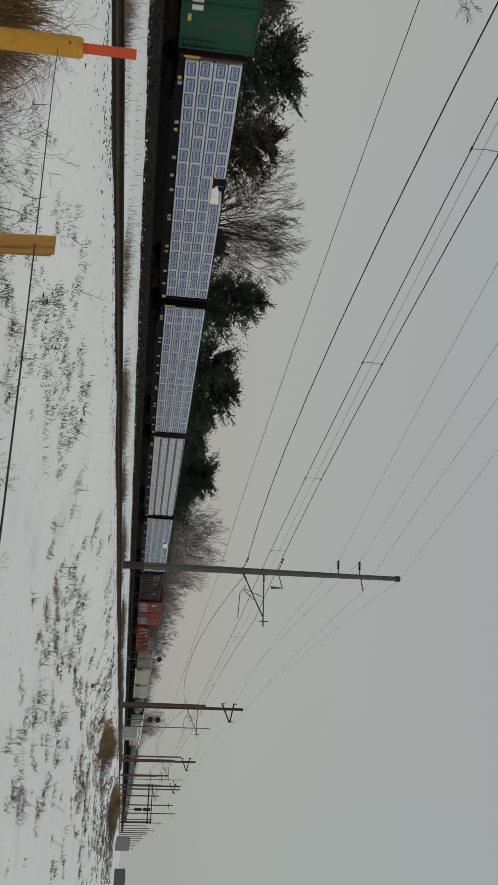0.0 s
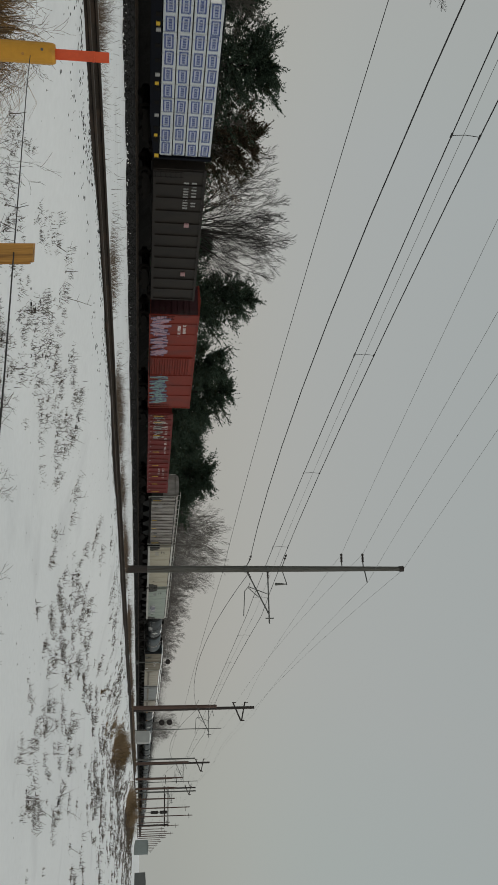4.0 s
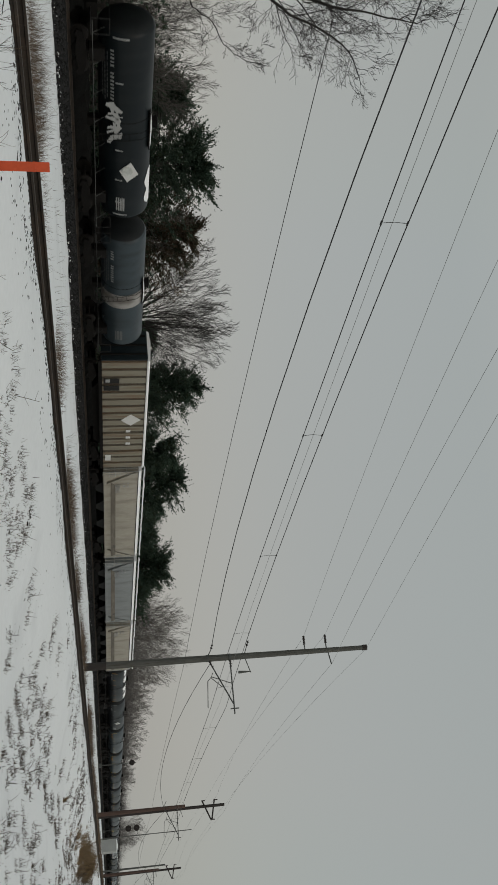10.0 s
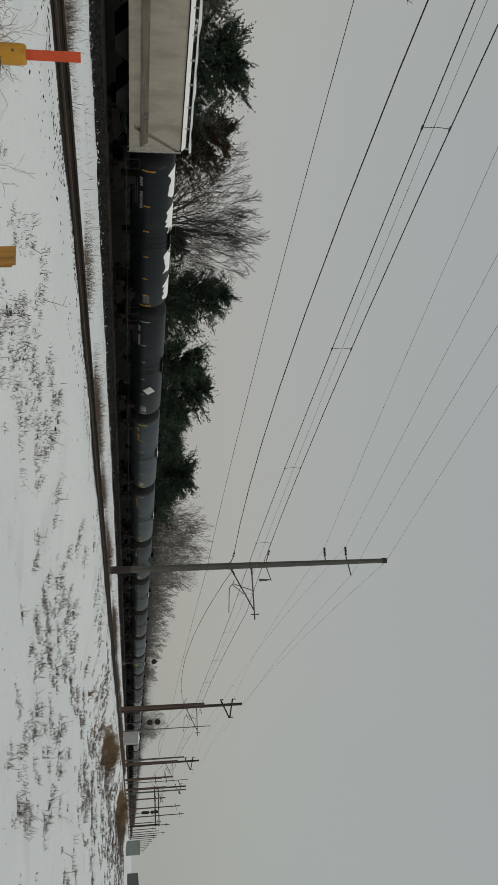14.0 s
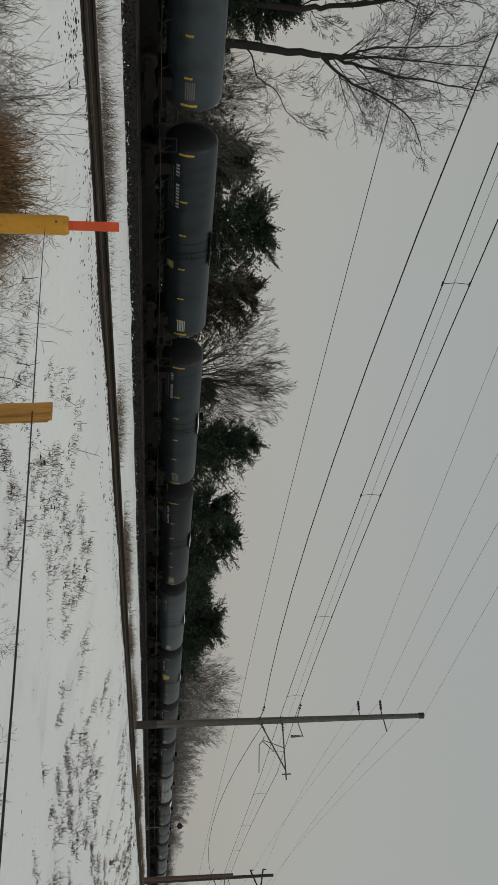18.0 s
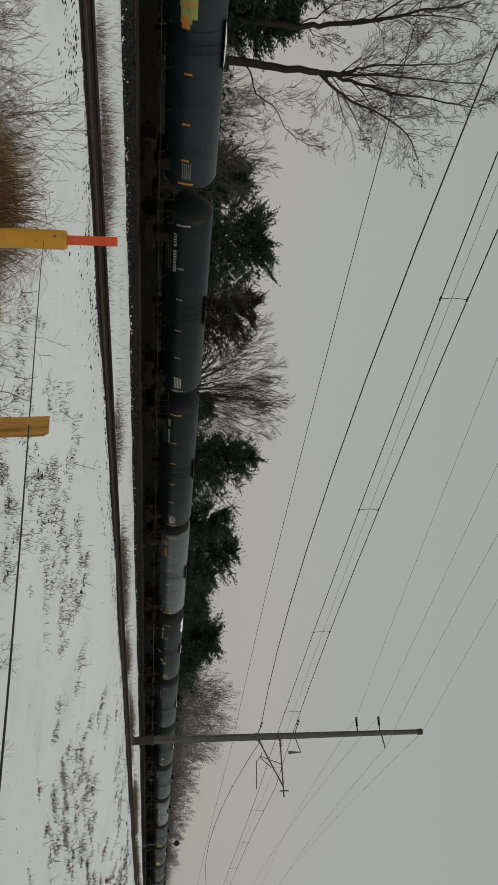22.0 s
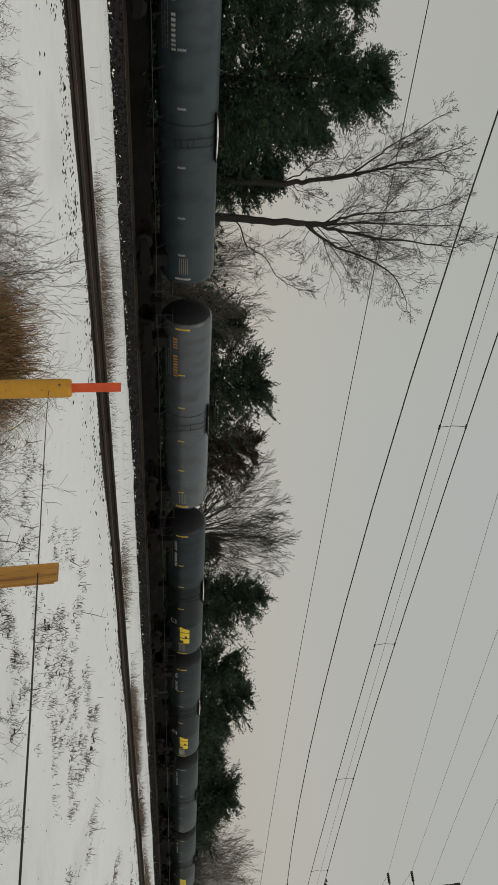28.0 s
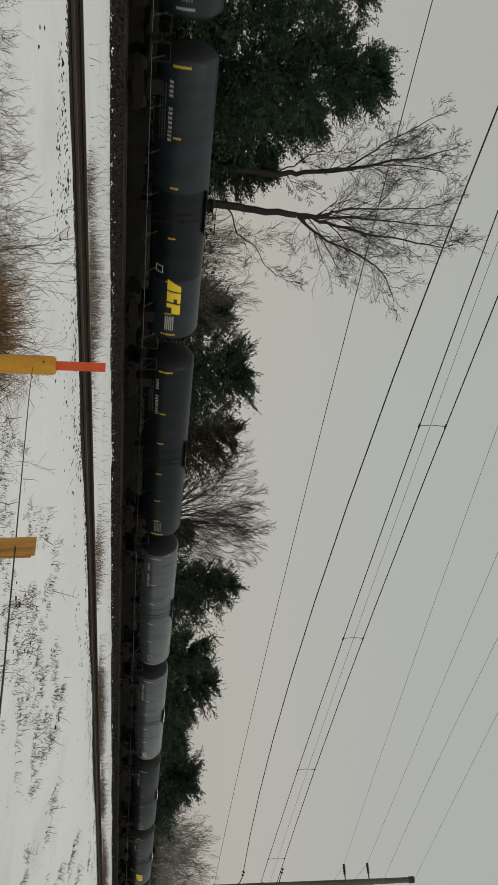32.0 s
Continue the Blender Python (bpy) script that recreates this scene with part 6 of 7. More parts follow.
def conifer(x, y, height, width, seed, label, needles=NEEDLES, low=0.05, whorls=26, per=7, droop=-0.1, tufts=74, size=0.27, ragged=0.25, top_heavy=0.0, snow=0.0025, fingers=6):
    rng = random.Random(seed)
    tree = thing("conifer", label, "tree", "conifers behind the train", pose(x, y, ground_height(x, y) - 0.1))
    part("trunk", Shape().tube([(0, 0, 0), (0.1, 0, height * 0.5), (0, 0.1, height * 0.97)], [height * 0.018, height * 0.012, 0.02], 8), BARK, tree, smooth=True)
    boughs, leaves, caps = Shape(), Shape(), Shape()
    for k in range(whorls):
        f = low + (1 - low) * k / whorls
        z = height * f
        reach = width * (max(0.05, (1 - f)) ** 0.5) * (1.0 - 0.35 * math.exp(-((f - low) / 0.12) ** 2)) * (1 + top_heavy * math.sin(f * 3.1))
        for j in range(per):
            w = rng.uniform(0, 2 * math.pi)
            L = reach * rng.uniform(1 - ragged * 2, 1 + ragged)
            d = Vector((math.cos(w), math.sin(w), droop + 0.5 * f + rng.gauss(0, 0.12)))
            a = Vector((0, 0, z + rng.uniform(-0.3, 0.3)))
            b = a + d * L * 0.55 + Vector((0, 0, 0.05 * L))
            c = a + d * L + Vector((0, 0, 0.16 * L * rng.uniform(0.2, 1.4)))
            boughs.tube([a, b, c], [0.035, 0.02, 0.008], 3, caps=False)
            for i in range(tufts):
                t = (0.12 + 0.88 * rng.random() ** 0.75)
                at = a.lerp(b, t / 0.55) if t < 0.55 else b.lerp(c, (t - 0.55) / 0.45)
                off = Vector((rng.gauss(0, 1), rng.gauss(0, 1), rng.gauss(0, 0.7))) * 0.16 * (0.6 + 0.4 * L)
                if t < 0.72 and i % 3 == 0:
                    spray_leaf(leaves, rng, at + off * 0.6, d + off * 1.5, size * rng.uniform(1.0, 1.7), 0.16)
                else:
                    spray_leaf(leaves, rng, at + off, d + off * 1.3 + Vector((0, 0, 0.15)), size * rng.uniform(0.5, 1.1), 0.085)
                if snow and rng.random() < snow:
                    q = at + off * 0.7 + Vector((0, 0, 0.05))
                    lump(caps, q.x, q.y, q.z, rng.uniform(0.06, 0.14), rng)
            for _ in range(fingers):
                w = Vector((rng.gauss(0, 0.5), rng.gauss(0, 0.5), rng.gauss(0.15, 0.35)))
                way = (d + w).normalized()
                q = b.lerp(c, rng.uniform(0.4, 1.0))
                long = rng.uniform(0.45, 1.15) * (size / 0.3)
                for i in range(7):
                    spray_leaf(leaves, rng, q + way * long * i / 7 + Vector((0, 0, 0.12 * (i / 7) ** 2)), way + Vector((rng.gauss(0, 0.5), rng.gauss(0, 0.5), rng.gauss(0, 0.4))), size * rng.uniform(0.45, 0.8), 0.13)
    part("branchwork", boughs, BARK, tree)
    part("crown", leaves, needles, tree, "dark uneven needle foliage")
    if snow:
        tagged(part("snow_on_boughs", caps, SNOW_CAP, tree), "specks of snow on the boughs", kind="stuff")
    return tree


PINE = "dark green conifer behind the freight line"
conifer(13.0, 52.5, 14.8, 4.8, 101, PINE + ", thick and tall", NEEDLES_GREEN, whorls=30, per=10, tufts=88, size=0.30, top_heavy=0.2, snow=0.004)
conifer(18.4, 52.0, 16.2, 5.0, 102, PINE + ", thick and tall", NEEDLES_GREEN, whorls=34, per=10, tufts=88, size=0.30, top_heavy=0.35, snow=0.004)
conifer(22.3, 54.0, 13.4, 3.8, 103, PINE, NEEDLES_GREEN, whorls=26, per=9, tufts=82, top_heavy=0.3, snow=0.004)
conifer(25.4, 53.6, 10.6, 3.0, 117, PINE + ", low and thick", NEEDLES, whorls=22, per=9, tufts=82, top_heavy=0.3, snow=0.006)
conifer(4.0, 55.0, 15.0, 5.0, 104, PINE, NEEDLES_GREEN, whorls=24, per=8)
# the tall bare trees that stand out over the train
bough_tree(27.0, 51.0, 261, "tall leafless tree with forked trunk and spreading boughs", (
    (((0, 0, 0), (0.1, 0, 6.3), (0.3, 0, 9.0), (0.5, 0, 11.9)), 0.31, 0.20, 0),
    (((0.5, 0, 11.8), (1.0, 0.3, 13.6), (1.7, 0.6, 16.2), (2.3, 0.7, 20.0), (2.8, 0.8, 23.2)), 0.14, 0.03, 12),
    (((0.5, 0, 11.7), (0.2, -0.4, 13.6), (-0.5, -0.7, 15.0), (-0.9, -1.0, 18.5), (-1.5, -1.0, 21.4)), 0.10, 0.025, 11),
    (((0.5, 0, 11.8), (0.9, 0.6, 14.0), (1.0, 1.0, 18.0), (1.2, 1.0, 23.0)), 0.12, 0.025, 12),
    (((0.6, 0, 12.0), (1.8, -0.4, 13.7), (2.6, -0.6, 16.0), (4.0, -0.8, 18.4), (6.2, -1.0, 19.8)), 0.11, 0.022, 12),
    (((0.6, 0, 12.2), (1.6, 0.4, 13.0), (3.0, 0.7, 14.4), (5.2, 0.9, 15.8)), 0.065, 0.02, 8),
    (((0.15, 0, 7.0), (0.6, -0.3, 7.5), (1.9, -0.4, 8.0), (3.0, -0.4, 9.4), (4.2, -0.5, 10.2), (5.2, -0.6, 11.6)), 0.055, 0.016, 9)))
bough_tree(24.6, 51.6, 268, "tall leafless tree bending away beside another bare tree", (
    (((0, 0, 0), (0.2, 0, 6.0), (0.3, 0, 10.3), (0.2, 0, 12.1), (-0.4, 0, 15.5)), 0.25, 0.12, 0),
    (((-0.4, 0, 15.4), (-0.9, 0.1, 17.5), (-1.3, 0.1, 19.2), (-2.1, 0.1, 21.6)), 0.10, 0.025, 12),
    (((0.0, 0, 13.0), (-0.6, -0.5, 14.6), (-1.2, -0.8, 17.5), (-1.0, -0.9, 21.0)), 0.08, 0.022, 11),
    (((-0.3, 0, 14.8), (-1.4, 0.4, 16.4), (-2.4, 0.5, 17.8), (-4.0, 0.6, 20.2)), 0.07, 0.02, 10),
    (((0.3, 0, 10.3), (-0.5, 0.3, 11.8), (-1.2, 0.3, 12.8), (-1.3, 0.3, 14.6)), 0.05, 0.018, 6),
    (((0.3, 0, 10.8), (1.0, 0.2, 11.6), (1.7, 0.3, 13.4)), 0.035, 0.014, 5)))
conifer(43.0, 53.0, 10.4, 3.7, 105, "loose dark evergreen with feathery tips behind the train", NEEDLES, low=0.08, whorls=20, per=8, ragged=0.4, size=0.34, top_heavy=0.6, droop=0.1)
conifer(38.5, 55.0, 8.4, 3.1, 106, "loose dark evergreen with feathery tips behind the train", NEEDLES, low=0.08, whorls=18, per=8, ragged=0.4, size=0.34, top_heavy=0.4, droop=0.1)
conifer(50.5, 53.5, 10.0, 3.7, 107, "browned shaggy evergreen behind the train", NEEDLES_BROWN, low=0.05, whorls=20, per=8, ragged=0.4, size=0.34, top_heavy=0.6, droop=0.1)
fan_tree(62.2, 54.0, 4.4, 8.0, 202, "spreading leafless tree with a fan of boughs among evergreens", BARK, 13, 58, 6, 0.13, 0.0090)
conifer(71.5, 53.0, 12.1, 4.4, 108, "loose dark evergreen with feathery tips behind the train", NEEDLES, low=0.05, whorls=24, per=8, ragged=0.4, size=0.34, top_heavy=0.4, droop=0.1)
conifer(68.0, 57.0, 7.6, 3.2, 109, PINE, NEEDLES, whorls=18, per=8, ragged=0.35, size=0.32)
conifer(78.0, 55.0, 9.0, 4.0, 113, PINE, NEEDLES, whorls=18, per=8, ragged=0.35, size=0.32)
conifer(93.0, 54.0, 12.0, 5.2, 110, PINE, NEEDLES, whorls=22, per=9, ragged=0.3, size=0.40, top_heavy=0.4)
conifer(86.0, 54.0, 10.5, 4.0, 111, PINE, NEEDLES, whorls=18, per=8, ragged=0.3, size=0.40, top_heavy=0.3)
conifer(101.0, 55.0, 10.0, 4.6, 114, PINE, NEEDLES, whorls=18, per=8, ragged=0.3, size=0.40)
conifer(119.5, 54.0, 11.2, 6.0, 112, PINE, NEEDLES, whorls=20, per=9, ragged=0.3, size=0.46, top_heavy=0.4)
conifer(110.0, 56.0, 9.0, 5.0, 115, PINE, NEEDLES, whorls=16, per=8, ragged=0.3, size=0.46)
conifer(130.0, 56.0, 9.0, 5.0, 116, PINE, NEEDLES, whorls=16, per=8, ragged=0.3, size=0.46)
for x, y, h, seed in ((33.8, 51.5, 9.8, 203), (31.0, 53.0, 9.0, 205), (45.5, 52.0, 8.4, 212)):
    fan_tree(x, y, 0.7, h * 0.72, seed, "small leafless brushy tree at the edge of the woods", BARK_PALE, 6, 42, 5, 0.035, 0.0065)
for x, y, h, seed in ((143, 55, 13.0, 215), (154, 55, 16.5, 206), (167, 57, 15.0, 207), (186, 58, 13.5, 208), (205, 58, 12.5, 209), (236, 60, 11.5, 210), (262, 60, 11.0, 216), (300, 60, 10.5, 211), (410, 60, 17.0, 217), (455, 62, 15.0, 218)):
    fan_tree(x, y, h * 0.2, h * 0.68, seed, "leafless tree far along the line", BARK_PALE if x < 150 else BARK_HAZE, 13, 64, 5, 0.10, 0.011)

# undergrowth and the far woods
rng = random.Random(77)
brush = Shape()
for _ in range(5200):
    x = -6 + 146 * rng.random()
    y = 52.5 + abs(rng.gauss(0, 3.0))
    h = rng.uniform(1.2, 4.6) * (1.0 + 0.3 * noise.noise((x * 0.1, 0, 0)))
    p = Vector((x, y, 0.2))
    d = Vector((rng.gauss(0, 0.22), rng.gauss(0, 0.2), 1))
    brush.tube([p, p + d * h * 0.5, p + (d + Vector((rng.gauss(0, 0.15), 0, 0))) * h], [0.022, 0.015, 0.006], 3, caps=False)
    for k in range(2):
        a = p + d * h * rng.uniform(0.3, 0.8)
        brush.tube([a, a + Vector((rng.gauss(0, 0.5), rng.gauss(0, 0.3), 0.6)) * h * 0.35], [0.012, 0.005], 3, caps=False)
fine = Shape()
for _ in range(900):
    x, y = 28.0 + 9.5 * rng.random(), 52.0 + abs(rng.gauss(0, 1.0))
    h = rng.uniform(4.5, 8.6) * (1 - 0.06 * abs(x - 31.5))
    p, d = Vector((x, y, 0.2)), Vector((rng.gauss(0, 0.13), rng.gauss(0, 0.1), 1))
    bend = Vector((rng.gauss(0, 0.10), 0, 0))
    fine.tube([p, p + d * h * 0.5, p + (d + bend) * h], [0.013, 0.010, 0.004], 3, caps=False)
    for k in range(4):
        a = p + (d + bend * 0.5) * h * rng.uniform(0.4, 0.9)
        fine.tube([a, a + Vector((rng.gauss(0, 0.32), rng.gauss(0, 0.2), 0.8)) * h * 0.16], [0.007, 0.004], 3, caps=False)
tagged(part("brush", fine, BARK_PALE), "fine ashen brush of bare stems beside the tall leafless tree", "brush", kind="stuff")
tagged(part("undergrowth", brush, BARK_FAR), "tangle of bare stems under the trees behind the train", "undergrowth", kind="stuff")
thick = Shape()
for _ in range(34000):
    x = -20 + 175 * rng.random()
    y = 50.0 + abs(rng.gauss(0, 4.5))
    z = 0.3 + 6.2 * rng.random() ** 1.7 * (1 + 0.25 * noise.noise((x * 0.12, 1.0, 0)))
    spray_leaf(thick, rng, Vector((x, y, z)), Vector((rng.gauss(0, 1), rng.gauss(0, 1), 0.5)), rng.uniform(0.25, 0.5), 0.13)
tagged(part("evergreen_thicket", thick, NEEDLES), "dark low evergreen thicket between the trunks", "thicket", kind="stuff")
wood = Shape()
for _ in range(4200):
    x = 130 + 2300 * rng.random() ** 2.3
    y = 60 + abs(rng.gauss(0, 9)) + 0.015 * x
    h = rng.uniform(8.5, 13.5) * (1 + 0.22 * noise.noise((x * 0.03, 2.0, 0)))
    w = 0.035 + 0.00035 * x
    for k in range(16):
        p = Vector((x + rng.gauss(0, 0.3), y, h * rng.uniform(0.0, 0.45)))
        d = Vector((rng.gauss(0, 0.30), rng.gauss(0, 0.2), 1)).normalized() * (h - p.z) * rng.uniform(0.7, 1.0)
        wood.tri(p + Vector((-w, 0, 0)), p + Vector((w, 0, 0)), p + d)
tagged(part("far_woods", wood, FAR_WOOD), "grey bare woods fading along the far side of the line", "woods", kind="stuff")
# plain boxes, coloured dark for the shade deep in the woods
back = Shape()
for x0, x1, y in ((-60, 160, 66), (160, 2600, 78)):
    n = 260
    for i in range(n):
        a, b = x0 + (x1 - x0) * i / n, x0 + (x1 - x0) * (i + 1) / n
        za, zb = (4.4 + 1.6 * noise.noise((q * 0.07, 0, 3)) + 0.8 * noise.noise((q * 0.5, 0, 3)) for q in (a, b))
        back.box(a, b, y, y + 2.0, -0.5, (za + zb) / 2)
tagged(part("backdrop", back, surface("forest_depth_shade", (0.016, 0.017, 0.014), 0.95, vary=0.5, big=0.6, fine=5.0, bump=0.3, stretch=(3, 3, 0.6))), "dark wall painted as the shaded depth of the forest", "woods", kind="structure")


# ---- weeds and brush in the snow ----
def blade(s, p, d, h, w, rng):
    side = Vector((rng.gauss(0, 1), rng.gauss(0, 1), 0)).normalized() * w
    mid = p + d * h * 0.55
    tip = p + d * h + Vector((rng.gauss(0, 0.25), rng.gauss(0, 0.25), -0.1)) * h * 0.5
    k = len(s.v)
    s.v += [tuple(p - side), tuple(p + side), tuple(mid + side * 0.7), tuple(mid - side * 0.7), tuple(tip)]
    s.f += [(k, k + 1, k + 2, k + 3), (k + 3, k + 2, k + 4)]


rng = random.Random(31)
tufts = Shape()
crumbs = Shape()
made = 0
while made < 8000:
    # old crop rows run along the field: tufts stand in broken lines
    x = 4.5 + 190 * rng.random() ** (2.0 if made % 3 else 3.2)
    y = -9 + 0.62 * rng.randint(0, 28) + rng.gauss(0, 0.13 + 0.004 * x) + 0.25 * noise.noise((x * 0.15, 0, 1.0))
    clump = 0.7 * noise.noise((x * 0.14, y * 0.45, 3.0)) + 0.9 * noise.noise((x * 0.9, y * 1.7, 8.0))
    bare = 0.15 * max(0.0, 2.2 - y) * (1 if x < 60 else 0.4) + 0.10 * (1 - rise(7, 16, x))
    if clump < 0.12 + bare + 0.10 * max(0, y - 6.0) - 0.0009 * min(x, 90) or math.hypot(x, y) < 4.3 or y > min(9.2, 8.0 + 0.012 * x):
        continue
    made += 1
    size = rng.lognormvariate(0.0, 0.45) * (0.62 + 0.38 * rise(5, 16, x))
    along = (0.035 + 0.0015 * x) * size
    for k in range(rng.randint(5, 15)):
        q = Vector((x + rng.gauss(0, along), y + rng.gauss(0, 0.04 * size), 0))
        q.z = ground_height(q.x, q.y) - 0.008
        blade(tufts, q, Vector((rng.gauss(0, 0.5), rng.gauss(0, 0.5), 1)), rng.uniform(0.015, 0.085) * size, 0.0023 + 0.00017 * x, rng)
    for k in range(rng.randint(1, 4)):
        q = (x + rng.gauss(0, along), y + rng.gauss(0, 0.05))
        flat_clod(crumbs, q[0], q[1], ground_height(*q) - 0.002, rng.uniform(0.004, 0.015) * size, rng.uniform(0.005, 0.02) * size, rng)
    if rng.random() < 0.035 and x < 60:
        # a broken stalk with a few bent side twigs
        q = Vector((x, y, ground_height(x, y) - 0.01))
        way = Vector((rng.gauss(0, 0.5), rng.gauss(0, 0.5), 1)).normalized()
        tall = rng.uniform(0.16, 0.38)
        mid = q + way * tall * 0.55
        tip = mid + (way + Vector((rng.gauss(0, 0.4), rng.gauss(0, 0.4), 0))) * tall * 0.45
        tufts.tube([q, mid, tip], [0.005, 0.004, 0.002], 4)
        for k in range(rng.randint(1, 4)):
            a = q.lerp(tip, rng.uniform(0.3, 0.9))
            tufts.tube([a, a + Vector((rng.gauss(0, 1), rng.gauss(0, 1), 0.5)) * tall * 0.28], [0.003, 0.0015], 3)
for k in range(2600):
    # crumbs of soil that show between the rows
    x, y = 4.5 + 60 * rng.random() ** 1.8, rng.uniform(-4, 8.8)
    if noise.noise((x * 0.5, y * 0.8, 21.0)) < 0.05 + 0.12 * max(0.0, 2.0 - y):
        continue
    flat_clod(crumbs, x, y, ground_height(x, y) - 0.002, rng.uniform(0.006, 0.018), rng.uniform(0.008, 0.02), rng)
tagged(part("field_weeds", tufts, WEED), "dark dead weed tufts poking through the snowy field", "weeds", kind="stuff")
tagged(part("soil_crumbs", crumbs, STONE), "dark crumbs of soil and leaf litter on the snow", "soil", kind="stuff")

verge = Shape()
for _ in range(74000):
    x = 1 + 135 * rng.random() ** 1.35
    y = 12.45 + abs(rng.gauss(0, 0.65))
    body = noise.noise((x * 0.28, 0.5, 6.0)) + 0.6 * noise.noise((x * 1.3, 0.5, 2.0))
    if body < rng.uniform(-0.15, 0.5):
        continue
    p = Vector((x, y, ground_height(x, y) - 0.02))
    h = rng.uniform(0.06, 0.30) * (0.75 + 1.0 * max(0.0, body)) * (0.6 + 0.6 * rng.random())
    blade(verge, p, Vector((rng.gauss(0, 0.55), rng.gauss(0, 0.5), 1)), h, 0.0018 + 0.00010 * x, rng)
tagged(part("verge_grass", verge, WEED_TAN), "tan dead grass in the snow along the far side of the rails", "grass", kind="stuff")
edge = Shape()
for _ in range(2600):
    x = 1 + 120 * rng.random() ** 1.2
    y = 14.2 + 22.0 * rng.random() ** 2.6
    if noise.noise((x * 0.2, y * 0.3, 11.0)) < 0.08:
        continue
    p = Vector((x, y, ground_height(x, y) - 0.02))
    blade(edge, p, Vector((rng.gauss(0, 0.4), rng.gauss(0, 0.4), 1)), rng.uniform(0.1, 0.35), 0.006, rng)
tagged(part("strip_weeds", edge, WEED), "scattered dead weeds between the two railway lines", "weeds", kind="stuff")


def dry_bush(x, y, r, h, seed, label, material, stems, thick=0.0028):
    rng = random.Random(seed)
    bush = thing("dry_bush", label, "bush", "dry bushes by the fence", pose(x, y, ground_height(x, y)))
    s, core = Shape(), Shape()
    for k in range(max(2, stems // 8)):
        a = 6.28 * k / max(2, stems // 8)
        core.tube([(0.3 * r * math.cos(a), 0.3 * r * math.sin(a), -0.03), (0.42 * r * math.cos(a), 0.42 * r * math.sin(a), h * 0.35)], [thick * 2.2, thick * 1.4], 5)
    part("main_stem", core, material, bush)
    for _ in range(stems):
        a, d = rng.uniform(0, 6.28), r * rng.random() ** 0.7
        p = Vector((d * math.cos(a), d * math.sin(a), -0.02))
        lean = Vector((0.55 * p.x / r + rng.gauss(0, 0.25), 0.55 * p.y / r + rng.gauss(0, 0.25), 1.0))
        limb(s, rng, p, lean, h * rng.uniform(0.45, 1.05), thick, 1, 3, spread=0.75, up=0.02, kids=4, gnarl=0.34, sides=3, least=0.0010)
    part("twig_mass", s, material, bush)
    return bush



def straw_clump(x, y, r, h, count, seed, label, material=STRAW, width=0.006):
    """Dry grass in separate tufts, each leaning its own way, thin and broken towards the rim."""
    rng = random.Random(seed)
    s = Shape()
    tufts_ = max(3, count // 28)
    for k in range(tufts_):
        a, d = rng.uniform(0, 6.28), r * abs(rng.gauss(0, 0.6))
        cx, cy = x + 1.5 * d * math.cos(a), y + 0.6 * d * math.sin(a)
        lean_x, lean_y = rng.gauss(0, 0.28), rng.gauss(0, 0.28)
        own = h * rng.uniform(0.3, 1.1) * max(0.22, 1 - 0.6 * d / r)
        for _ in range(28):
            p = Vector((cx + rng.gauss(0, 0.10 * r), cy + rng.gauss(0, 0.05 * r), 0))
            p.z = ground_height(p.x, p.y) - 0.02
            blade(s, p, Vector((rng.gauss(0, 0.2) + lean_x, rng.gauss(0, 0.2) + lean_y, 1)), own * rng.uniform(0.5, 1.1), width, rng)
    return tagged(part("dry_grass_clump", s, material), label, "grass clump", kind="stuff")


def tangle(bush, x, y, r, h, count, seed, label, material, width):
    """A matted dome of dry stems that rise, arch over and hang."""
    rng = random.Random(seed)
    s = Shape()
    foot = bush.matrix_basis.translation
    x, y, base = x - foot.x, y - foot.y, ground_height(x, y) - foot.z
    for _ in range(count):
        a, d = rng.uniform(0, 6.28), r * 0.75 * math.sqrt(rng.random())
        p = Vector((x + d * math.cos(a), y + d * math.sin(a), base - 0.02))
        w = a + rng.gauss(0, 1.6)
        out = Vector((math.cos(w), math.sin(w), 0)) * r * rng.uniform(0.25, 1.05)
        dome = max(0.25, math.sqrt(max(0.0, 1 - (d / r) ** 2)))
        top = h * dome * rng.uniform(0.55, 1.0)
        drop = rng.uniform(0.0, 0.75)
        ctrl = p + out * 0.45 + Vector((0, 0, top * 1.35))
        end = p + out + Vector((rng.gauss(0, 0.06), rng.gauss(0, 0.06), top * (1 - drop)))
        side = Vector((-math.sin(w), math.cos(w), rng.gauss(0, 0.5))).normalized() * width
        prev = None
        for i in range(6):
            t = i / 5
            q = p * (1 - t) ** 2 + ctrl * (2 * t * (1 - t)) + end * t * t
            f = side * (1 - 0.65 * t)
            if prev:
                s.quad(prev[0], prev[1], q + f, q - f)
            prev = (q - f, q + f)
    part("matted_grass", s, material, bush, label)


golden_bush = dry_bush(3.50, 4.85, 0.50, 0.80, 301, "dense brown dry bush behind the yellow marker post", TWIG_RED, 40, 0.0022)
brown_bush = dry_bush(3.0, 5.5, 0.48, 0.60, 302, "brown dry brush beside the fence", TWIG_GREY, 30, 0.0022)
dry_bush(2.55, 5.9, 0.45, 0.50, 303, "grey-brown dry brush beside the fence", TWIG_GREY, 26, 0.0020)
grey_bush = dry_bush(1.95, 6.2, 0.45, 0.40, 304, "grey-brown dry brush beside the fence", TWIG_GREY, 20, 0.0020)
thin_bush = dry_bush(3.95, 4.2, 0.30, 0.70, 305, "thin grey twigs beside the yellow marker post", TWIG_GREY, 18, 0.0020)
tangle(golden_bush, 3.58, 4.76, 0.56, 0.95, 3600, 306, "matted golden-brown dry grass", GOLDEN, 0.0024)
